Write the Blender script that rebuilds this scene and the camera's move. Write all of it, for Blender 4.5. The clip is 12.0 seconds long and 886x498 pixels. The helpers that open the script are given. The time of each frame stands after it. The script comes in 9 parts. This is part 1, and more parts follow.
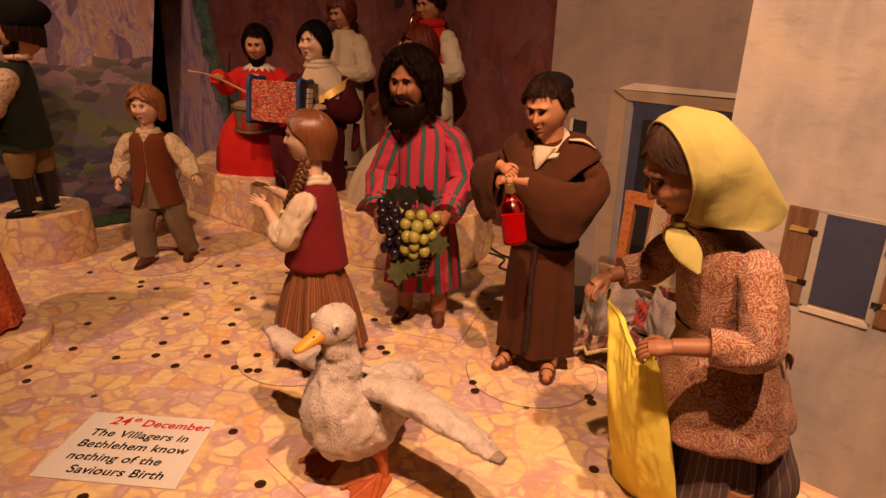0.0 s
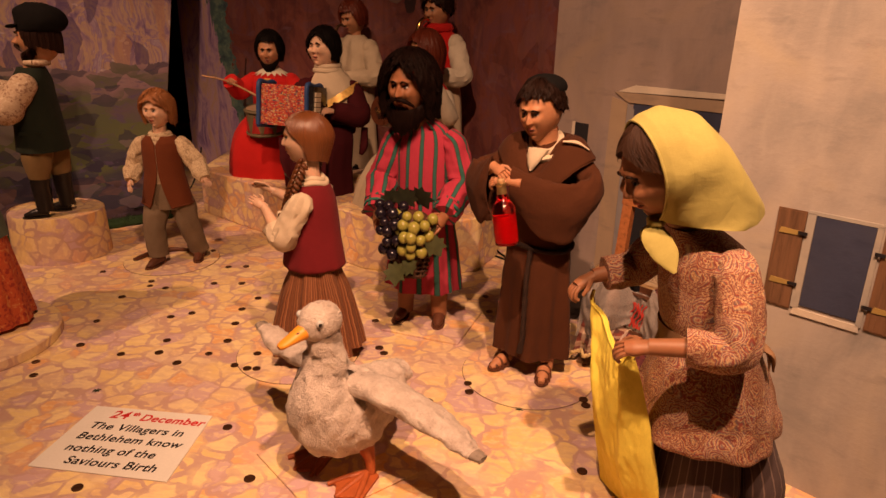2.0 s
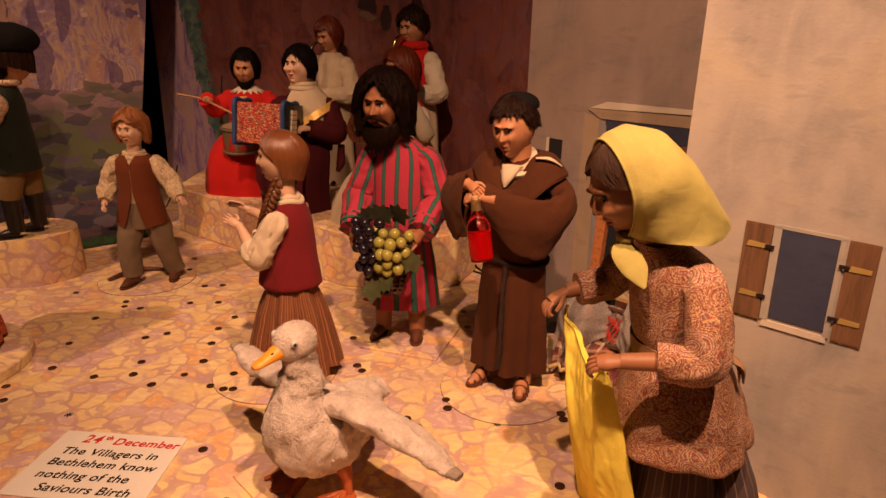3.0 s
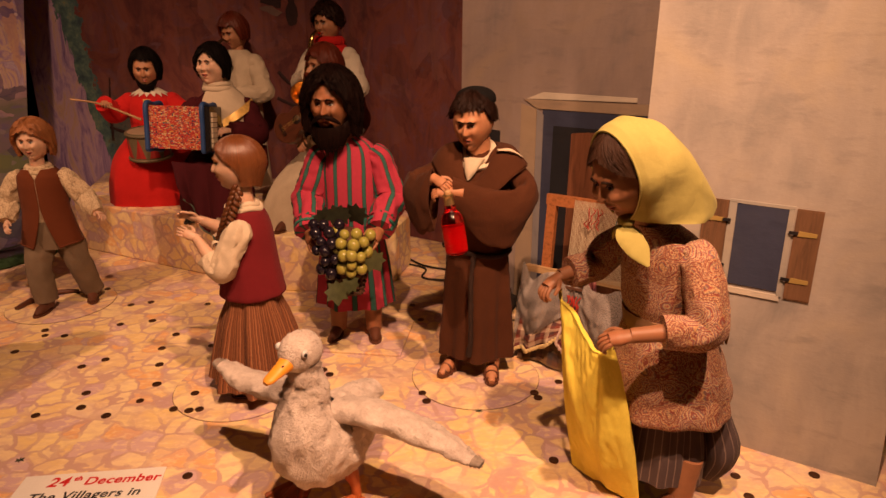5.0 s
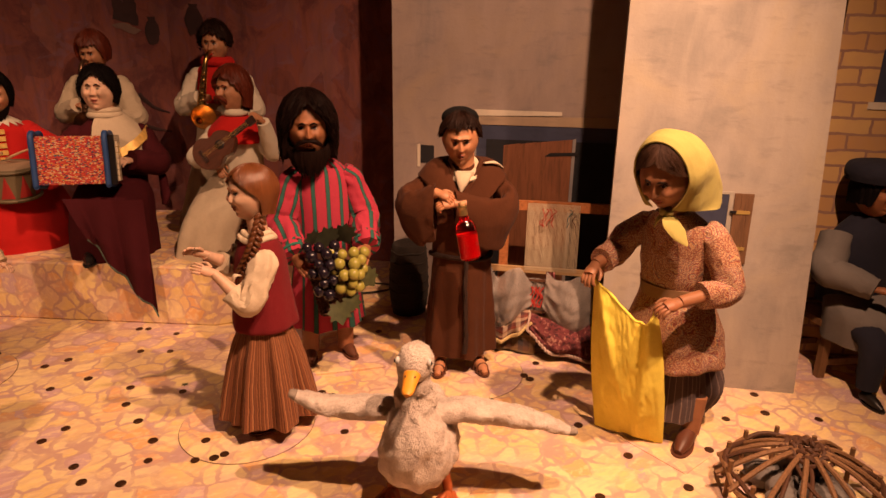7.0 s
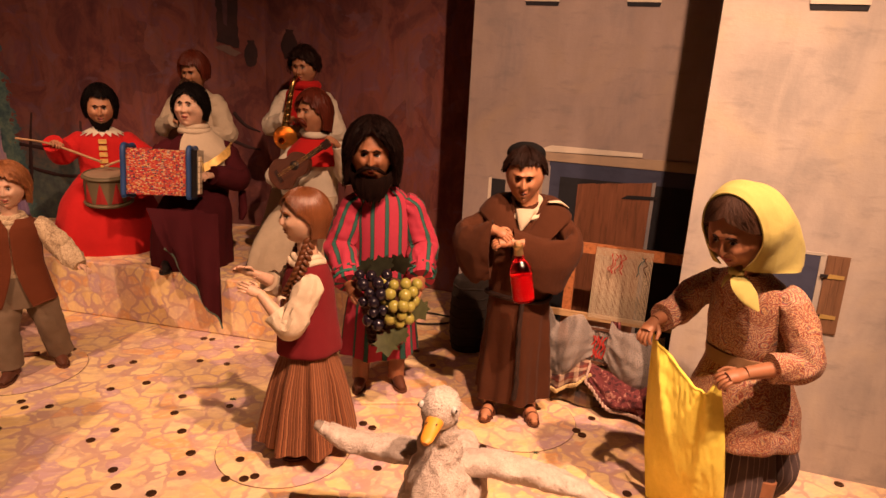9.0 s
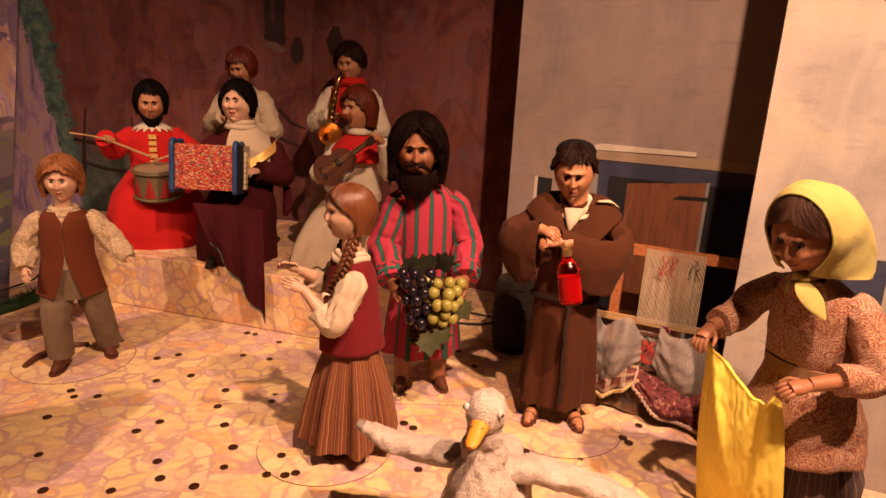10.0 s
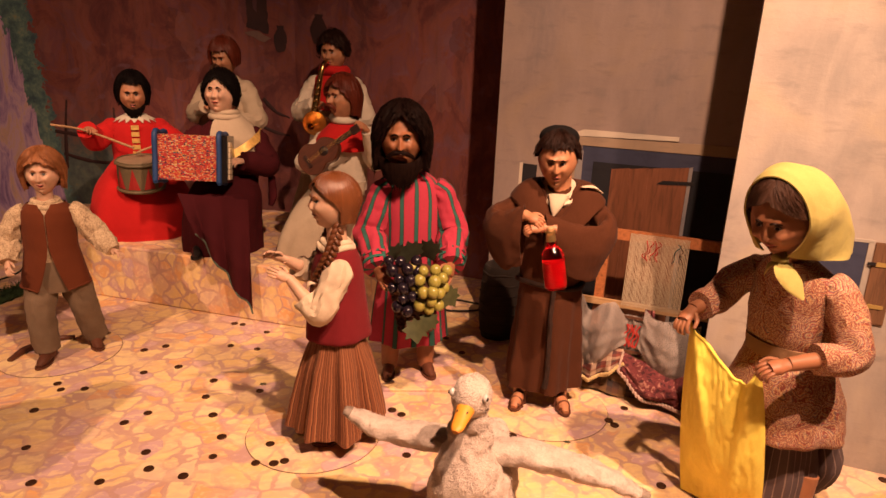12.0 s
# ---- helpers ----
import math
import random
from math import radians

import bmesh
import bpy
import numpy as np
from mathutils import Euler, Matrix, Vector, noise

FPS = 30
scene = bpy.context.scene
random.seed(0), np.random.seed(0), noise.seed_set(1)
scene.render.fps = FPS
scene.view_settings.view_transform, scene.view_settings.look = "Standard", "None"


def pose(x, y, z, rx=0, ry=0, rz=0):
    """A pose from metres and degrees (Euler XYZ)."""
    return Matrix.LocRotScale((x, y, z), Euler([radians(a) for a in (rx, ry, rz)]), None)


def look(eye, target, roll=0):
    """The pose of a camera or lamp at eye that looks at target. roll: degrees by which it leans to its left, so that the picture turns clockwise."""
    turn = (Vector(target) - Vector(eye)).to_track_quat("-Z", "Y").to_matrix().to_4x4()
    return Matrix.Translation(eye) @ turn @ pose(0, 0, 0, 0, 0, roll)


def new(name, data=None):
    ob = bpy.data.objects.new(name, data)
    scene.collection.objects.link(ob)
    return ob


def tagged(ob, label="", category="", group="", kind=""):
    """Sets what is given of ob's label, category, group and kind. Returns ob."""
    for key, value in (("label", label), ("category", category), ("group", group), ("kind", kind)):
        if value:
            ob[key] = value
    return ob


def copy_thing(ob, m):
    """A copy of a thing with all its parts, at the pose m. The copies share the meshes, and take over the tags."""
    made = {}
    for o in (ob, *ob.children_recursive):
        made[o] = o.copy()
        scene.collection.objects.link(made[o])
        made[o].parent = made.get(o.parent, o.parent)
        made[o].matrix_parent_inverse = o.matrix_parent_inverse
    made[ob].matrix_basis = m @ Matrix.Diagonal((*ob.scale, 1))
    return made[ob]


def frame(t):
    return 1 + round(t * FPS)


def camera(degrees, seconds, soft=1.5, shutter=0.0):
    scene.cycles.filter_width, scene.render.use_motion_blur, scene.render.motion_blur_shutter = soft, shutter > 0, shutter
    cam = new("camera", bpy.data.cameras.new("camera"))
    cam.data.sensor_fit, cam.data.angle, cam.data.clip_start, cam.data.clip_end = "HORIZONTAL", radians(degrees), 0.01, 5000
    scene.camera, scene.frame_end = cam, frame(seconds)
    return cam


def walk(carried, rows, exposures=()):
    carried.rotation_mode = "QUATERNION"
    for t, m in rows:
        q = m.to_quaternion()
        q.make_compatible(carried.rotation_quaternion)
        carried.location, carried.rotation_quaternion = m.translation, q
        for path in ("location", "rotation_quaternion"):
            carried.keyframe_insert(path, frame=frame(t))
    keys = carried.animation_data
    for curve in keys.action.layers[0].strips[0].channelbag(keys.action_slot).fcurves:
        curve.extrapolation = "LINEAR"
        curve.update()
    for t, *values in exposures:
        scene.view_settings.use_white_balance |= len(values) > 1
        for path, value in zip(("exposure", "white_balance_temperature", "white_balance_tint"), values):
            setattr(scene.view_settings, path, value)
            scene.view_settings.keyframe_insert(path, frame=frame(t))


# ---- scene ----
cam = camera(68.9, 12.0)
PATH = [
    (0, (0.157, 0.063, 0.662), (-0.018, 1.932, -0.027), 1.8),
    (0.5, (0.198, 0.056, 0.654), (-0.136, 1.911, -0.016), 1.0),
    (1, (0.205, 0.059, 0.656), (-0.1, 1.915, -0.024), 0.9),
    (1.5, (0.212, 0.062, 0.657), (-0.058, 1.924, -0.021), 1.1),
    (2, (0.214, 0.059, 0.658), (-0.04, 1.924, -0.016), 1.4),
    (2.5, (0.223, 0.058, 0.662), (0.014, 1.926, -0.022), 1.4),
    (2.7, (0.224, 0.057, 0.664), (0.02, 1.94, 0.022), 1.3),
    (4.3, (0.212, 0.059, 0.666), (0.071, 1.955, 0.044), 1.6),
    (4.5, (0.178, 0.059, 0.669), (0.161, 1.959, 0.046), 1.8),
    (5, (0.061, 0.043, 0.675), (0.234, 1.925, 0.019), 0.2),
    (5.5, (-0.03, 0.065, 0.678), (0.215, 1.929, -0.006), 2.8),
    (6, (-0.15, 0.119, 0.679), (0.276, 1.944, -0.021), 2.2),
    (6.5, (-0.271, 0.145, 0.684), (0.262, 1.948, 0.004), 2.1),
    (7, (-0.402, 0.083, 0.696), (0.477, 1.771, 0.08), 0.8),
    (7.2, (-0.43, 0.097, 0.701), (0.436, 1.781, 0.058), 1.1),
    (8.8, (-0.317, 0.093, 0.695), (0.344, 1.903, 0.16), 3.4),
    (9, (-0.312, 0.097, 0.7), (0.304, 1.921, 0.159), 3.0),
    (9.5, (-0.317, 0.115, 0.692), (0.165, 1.98, 0.153), 2.7),
    (10, (-0.317, 0.121, 0.692), (0.184, 1.977, 0.143), 3.0),
    (10.5, (-0.317, 0.121, 0.691), (0.224, 1.964, 0.133), 3.1),
    (11, (-0.316, 0.116, 0.694), (0.221, 1.954, 0.117), 2.8),
    (11.5, (-0.313, 0.116, 0.693), (0.215, 1.954, 0.108), 2.6),
    (12, (-0.311, 0.114, 0.691), (0.221, 1.952, 0.11), 2.5),
]
walk(cam, [(t, look(eye, target, roll)) for t, eye, target, roll in PATH], [(0, -0.44, 6450, 10), (4.5, -0.42, 6450, 10), (6.5, -0.24, 6450, 10), (9.0, 0.06, 6050, 10), (12, 0.1, 6000, 10)])

# ---- world and light: spots on a bar above the glass front, one added fill, in a dark hall ----
world = bpy.data.worlds.new("hall_dark")
scene.world = world
world.use_nodes = True
world.node_tree.nodes["Background"].inputs[0].default_value = (1.0, 0.66, 0.42, 1)
world.node_tree.nodes["Background"].inputs[1].default_value = 0.001


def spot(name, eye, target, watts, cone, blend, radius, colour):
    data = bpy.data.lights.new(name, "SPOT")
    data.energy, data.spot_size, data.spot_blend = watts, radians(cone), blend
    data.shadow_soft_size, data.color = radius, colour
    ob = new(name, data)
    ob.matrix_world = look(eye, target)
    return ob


WARM = (1.0, 0.545, 0.315)
spot("spot_middle", (0.05, 0.20, 1.70), (0.10, 1.22, 0.02), 155, 88, 0.75, 0.018, WARM)
spot("spot_left", (-1.60, 0.50, 1.80), (-0.86, 1.72, 0.15), 136, 46, 0.8, 0.022, WARM)
spot("spot_right", (0.48, 0.08, 1.85), (0.16, 1.09, 0.00), 245, 46, 0.9, 0.022, WARM)
# unseen fill lamp, added only to brighten the musicians and the tree mural
spot("fill_back", (-0.30, 0.55, 1.85), (-0.95, 2.20, 0.55), 92, 44, 0.95, 0.022, WARM)
scene.view_settings.exposure = 0.0

# ---- materials ----


class Mat:
    """A node material with a few shortcuts."""

    def __init__(self, name, rough=0.75, metal=0.0):
        self.m = bpy.data.materials.new(name)
        self.m.use_nodes = True
        self.t = self.m.node_tree
        self.b = self.t.nodes["Principled BSDF"]
        self.b.inputs["Roughness"].default_value = rough
        self.b.inputs["Metallic"].default_value = metal
        self.b.inputs["Specular IOR Level"].default_value = 0.35

    def n(self, kind, **sets):
        nd = self.t.nodes.new(kind)
        for k, v in sets.items():
            if k in nd.inputs:
                nd.inputs[k].default_value = v
        return nd

    def link(self, a, b):
        self.t.links.new(a, b)

    def coord(self, which="Object", scale=(1, 1, 1), rot=(0, 0, 0)):
        c = self.n("ShaderNodeTexCoord")
        mp = self.n("ShaderNodeMapping")
        mp.inputs["Scale"].default_value = scale
        mp.inputs["Rotation"].default_value = rot
        self.link(c.outputs[which], mp.inputs["Vector"])
        return mp.outputs[0]

    def noise(self, vec, scale, detail=4.0, rough=0.55, distort=0.0):
        nd = self.n("ShaderNodeTexNoise", Scale=scale, Detail=detail, Roughness=rough, Distortion=distort)
        self.link(vec, nd.inputs["Vector"])
        return nd

    def voronoi(self, vec, scale, feature="F1", rnd=1.0):
        nd = self.n("ShaderNodeTexVoronoi")
        nd.feature = feature
        nd.inputs["Scale"].default_value = scale
        nd.inputs["Randomness"].default_value = rnd
        self.link(vec, nd.inputs["Vector"])
        return nd

    def ramp(self, fac, stops, step=False):
        nd = self.n("ShaderNodeValToRGB")
        r = nd.color_ramp
        r.interpolation = "CONSTANT" if step else "LINEAR"
        while len(r.elements) < len(stops):
            r.elements.new(0.5)
        for e, (p, c) in zip(r.elements, stops):
            e.position, e.color = p, (*c, 1)
        self.link(fac, nd.inputs[0])
        return nd.outputs[0]

    def mix(self, fac, a, b, how="MIX"):
        nd = self.n("ShaderNodeMix")
        nd.data_type, nd.blend_type = "RGBA", how
        for sock, v in ((nd.inputs[0], fac), (nd.inputs[6], a), (nd.inputs[7], b)):
            if isinstance(v, (int, float)):
                sock.default_value = v
            elif isinstance(v, tuple):
                sock.default_value = (*v, 1)
            else:
                self.link(v, sock)
        return nd.outputs[2]

    def math(self, op, a, b=0.0, clamp=False):
        nd = self.n("ShaderNodeMath")
        nd.operation, nd.use_clamp = op, clamp
        for sock, v in ((nd.inputs[0], a), (nd.inputs[1], b)):
            if isinstance(v, (int, float)):
                sock.default_value = v
            else:
                self.link(v, sock)
        return nd.outputs[0]

    def colour(self, sock):
        self.link(sock, self.b.inputs["Base Color"])
        return self

    def bump(self, height, strength=0.3, dist=0.002, creases=0.0):
        """Fine relief; creases adds soft folds in the cloth below it, in metres."""
        nd = self.n("ShaderNodeBump", Strength=strength, Distance=dist)
        self.link(height, nd.inputs["Height"])
        if creases:
            a = self.noise(self.coord("Object", (1, 1, 0.42)), 24, 2, 0.45, 0.7)
            c = self.noise(self.coord("Object", (1, 1, 1.3)), 38, 2, 0.45, 0.4)
            ridge = self.math("ABSOLUTE", self.math("SUBTRACT", a.outputs[0], 0.5))
            low = self.n("ShaderNodeBump", Strength=0.5, Distance=creases * 0.32)
            self.link(self.math("ADD", self.math("MULTIPLY", ridge, 1.6), self.math("MULTIPLY", c.outputs[0], 0.6)), low.inputs["Height"])
            self.link(low.outputs[0], nd.inputs["Normal"])
        self.link(nd.outputs[0], self.b.inputs["Normal"])
        return self


def tone(c, f):
    return tuple(min(1.0, v * f) for v in c)


def plain(name, c, rough=0.7, vary=0.18, big=9.0, fine=220.0, bump=0.15, metal=0.0, coat=0.0, dist=0.001):
    """One colour with soft blotches and a fine grain."""
    m = Mat(name, rough, metal)
    v = m.coord()
    a = m.noise(v, big, 5)
    f = m.noise(v, fine, 3)
    col = m.ramp(a.outputs[0], [(0.3, tone(c, 1 - vary)), (0.7, tone(c, 1 + vary))])
    col = m.mix(m.math("MULTIPLY", f.outputs[0], 0.5), col, tone(c, 0.72))
    m.colour(col).bump(f.outputs[0], bump, dist)
    m.b.inputs["Coat Weight"].default_value = coat
    return m.m


def cloth(name, c, rough=0.9, vary=0.14, weave=900.0, sheen=0.03, bump=0.35):
    """Woven cloth: thread grain along and across, soft fading."""
    m = Mat(name, rough)
    v = m.coord()
    a = m.noise(v, 14, 4)
    uv = m.coord("UV", (weave, weave, 1))
    w1 = m.noise(m.coord("UV", (weave, weave * 0.12, 1)), 1.0, 2)
    w2 = m.noise(m.coord("UV", (weave * 0.12, weave, 1)), 1.0, 2)
    thread = m.math("ADD", w1.outputs[0], w2.outputs[0])
    col = m.ramp(a.outputs[0], [(0.3, tone(c, 1 - vary)), (0.7, tone(c, 1 + vary))])
    col = m.mix(m.math("MULTIPLY", thread, 0.35), col, tone(c, 0.6))
    m.colour(col).bump(thread, bump, 0.0012, 0.011)
    m.b.inputs["Sheen Weight"].default_value = sheen
    m.b.inputs["Specular IOR Level"].default_value = 0.12
    m.b.inputs["Sheen Roughness"].default_value = 0.5
    return m.m


def striped(name, period, stops, jitter=0.0012, rough=0.88):
    """Cloth with stripes along the fall of the cloth."""
    m = Mat(name, rough)
    uv = m.coord("UV")
    sep = m.n("ShaderNodeSeparateXYZ")
    m.link(uv, sep.inputs[0])
    wob = m.noise(uv, 40, 2)
    u = m.math("ADD", sep.outputs[0], m.math("MULTIPLY", wob.outputs[0], jitter))
    f = m.math("FRACT", m.math("DIVIDE", u, period))
    col = m.ramp(f, stops, True)
    g = m.noise(m.coord("UV", (900, 120, 1)), 1.0, 2)
    g2 = m.noise(m.coord(), 16, 4)
    col = m.mix(m.math("MULTIPLY", g.outputs[0], 0.4), col, (0.02, 0.01, 0.01))
    col = m.mix(m.math("MULTIPLY", g2.outputs[0], 0.12), col, (0.9, 0.75, 0.6), "OVERLAY")
    m.colour(col).bump(g.outputs[0], 0.3, 0.001, 0.008)
    m.b.inputs["Sheen Weight"].default_value = 0.02
    return m.m


def hair(name, c, gloss=0.38, streak=1300.0, shine=0.25):
    m = Mat(name, gloss)
    m.b.inputs["Specular IOR Level"].default_value = shine
    uv = m.coord("UV", (streak, 6, 1))
    s = m.noise(uv, 1.0, 5, 0.65)
    col = m.ramp(s.outputs[0], [(0.3, tone(c, 0.45)), (0.55, c), (0.75, tone(c, 1.7))])
    m.colour(col).bump(s.outputs[0], 0.6, 0.0012)
    return m.m


def skin(name, c, rough=0.52):
    m = Mat(name, rough)
    v = m.coord()
    a = m.noise(v, 45, 4)
    f = m.noise(v, 300, 3)
    col = m.ramp(a.outputs[0], [(0.3, tone(c, 0.82)), (0.55, c), (0.75, (min(1, c[0] * 1.12), c[1] * 0.95, c[2] * 0.9))])
    m.colour(col).bump(f.outputs[0], 0.12, 0.0008)
    m.b.inputs["Subsurface Weight"].default_value = 0.08
    m.b.inputs["Subsurface Radius"].default_value = (0.01, 0.004, 0.002)
    m.b.inputs["Subsurface Scale"].default_value = 0.3
    return m.m


def wood(name, c, along=(1, 1, 8), scale=18.0, rough=0.55):
    m = Mat(name, rough)
    s = tuple(1.0 / a for a in along)
    v = m.coord("Object", s)
    g = m.noise(v, scale * 8, 6, 0.6, 0.6)
    b = m.noise(m.coord(), 6, 3)
    col = m.ramp(g.outputs[0], [(0.3, tone(c, 0.55)), (0.5, c), (0.72, tone(c, 1.3))])
    col = m.mix(m.math("MULTIPLY", b.outputs[0], 0.4), col, tone(c, 0.6))
    m.colour(col).bump(g.outputs[0], 0.25, 0.001)
    return m.m


def paving_paint(name, scale=23.0, orange=0.06):
    """Crazy paving painted by brush on board: cream and ochre stones with broad soft mauve joints."""
    m = Mat(name, 0.62)
    v = m.coord()
    src = v
    for sc, amt in ((9, 0.075), (34, 0.016)):
        wob = m.noise(v, sc, 3)
        vv = m.n("ShaderNodeVectorMath")
        vv.operation = "MULTIPLY_ADD"
        m.link(wob.outputs[1], vv.inputs[0])
        vv.inputs[1].default_value = (amt, amt, amt)
        m.link(src, vv.inputs[2])
        src = vv.outputs[0]
    cells = m.voronoi(src, scale)
    edge = m.voronoi(src, scale, "DISTANCE_TO_EDGE")
    sep = m.n("ShaderNodeSeparateColor")
    m.link(cells.outputs["Color"], sep.inputs[0])
    cellc = m.ramp(sep.outputs[0], [(0.0, (0.76, 0.54, 0.22)), (0.26, (0.82, 0.63, 0.31)), (0.50 - orange, (0.74, 0.40, 0.15)),
                                    (0.50 + orange, (0.60, 0.40, 0.37)), (0.62, (0.80, 0.60, 0.26)), (0.80, (0.55, 0.36, 0.37)), (0.93, (0.76, 0.51, 0.22))], True)
    # watery washes laid over the stones without heed to the joints
    wash = m.noise(v, 6.5, 4)
    cellc = m.mix(m.ramp(wash.outputs[0], [(0.48, (0, 0, 0)), (0.72, (0.7, 0.7, 0.7))]), cellc, (0.52, 0.34, 0.38))
    patch = m.noise(m.coord("Object", (1, 1.7, 1)), 48, 4, 0.6, 0.8)
    cellc = m.mix(m.ramp(patch.outputs[0], [(0.50, (0, 0, 0)), (0.60, (0.6, 0.6, 0.6))]), cellc, (0.84, 0.64, 0.33))
    brush = m.noise(m.coord("Object", (1, 2.6, 1)), 34, 5, 0.65)
    cellc = m.mix(m.math("MULTIPLY", m.ramp(brush.outputs[0], [(0.44, (0, 0, 0)), (0.64, (1, 1, 1))]), 0.40), cellc, (0.56, 0.36, 0.29))
    wid = m.noise(v, 26, 2)
    lim = m.math("MULTIPLY", wid.outputs[0], 0.15)
    soft = m.math("SUBTRACT", 1.0, m.math("DIVIDE", edge.outputs["Distance"], m.math("ADD", lim, 0.035)), True)
    soft = m.ramp(soft, [(0.05, (0, 0, 0)), (0.42, (0.85, 0.85, 0.85))])
    gap = m.noise(v, 15, 3)
    line = m.math("MULTIPLY", soft, m.ramp(gap.outputs[0], [(0.34, (0.12, 0.12, 0.12)), (0.56, (1, 1, 1))]))
    linec = m.mix(wash.outputs[0], (0.46, 0.285, 0.31), (0.48, 0.29, 0.19))
    col = m.mix(line, cellc, linec)
    dust = m.noise(v, 3, 5)
    col = m.mix(m.math("MULTIPLY", dust.outputs[0], 0.16), col, (0.45, 0.30, 0.22))
    m.colour(col)
    grain = m.noise(v, 160, 3)
    m.bump(m.math("ADD", m.math("MULTIPLY", grain.outputs[0], 0.4), brush.outputs[0]), 0.22, 0.0015)
    rr = m.ramp(brush.outputs[0], [(0.2, (0.5, 0.5, 0.5)), (0.8, (0.75, 0.75, 0.75))])
    m.link(rr, m.b.inputs["Roughness"])
    return m.m


def stucco_paint(name, c, warm, cool, stroke=(1.0, 1.0, 3.0)):
    """Wall painted in loose overlapping strokes."""
    m = Mat(name, 0.8)
    v = m.coord()
    big = m.noise(v, 5.5, 4, 0.6, 0.8)
    st = m.noise(m.coord("Object", (9, 9, 9 / stroke[2])), 1.6, 5, 0.62, 0.3)
    st2 = m.noise(m.coord("Object", (14, 14, 40)), 1.0, 4, 0.6)
    fine = m.noise(v, 180, 3)
    col = m.ramp(big.outputs[0], [(0.25, cool), (0.5, c), (0.75, warm)])
    col = m.mix(m.ramp(st.outputs[0], [(0.42, (0, 0, 0)), (0.62, (0.55, 0.55, 0.55))]), col, tone(c, 1.25))
    col = m.mix(m.ramp(st2.outputs[0], [(0.55, (0, 0, 0)), (0.75, (0.5, 0.5, 0.5))]), col, tone(cool, 0.8))
    m.colour(col).bump(m.math("ADD", st2.outputs[0], m.math("MULTIPLY", fine.outputs[0], 0.5)), 0.3, 0.002)
    return m.m

# ---- mesh tools ----


def spline(pts, n):
    """Points along a smooth curve through pts."""
    p = np.array(pts, float)
    if len(p) == 2:
        t = np.linspace(0, 1, n)[:, None]
        return p[0] * (1 - t) + p[1] * t
    q = np.vstack([2 * p[0] - p[1], p, 2 * p[-1] - p[-2]])
    out = []
    for s in np.linspace(0, len(p) - 1, n):
        i = min(int(s), len(p) - 2)
        t = s - i
        a, b, c, d = q[i], q[i + 1], q[i + 2], q[i + 3]
        out.append(0.5 * (2 * b + (c - a) * t + (2 * a - 5 * b + 4 * c - d) * t * t + (3 * b - a - 3 * c + d) * t ** 3))
    return np.array(out)


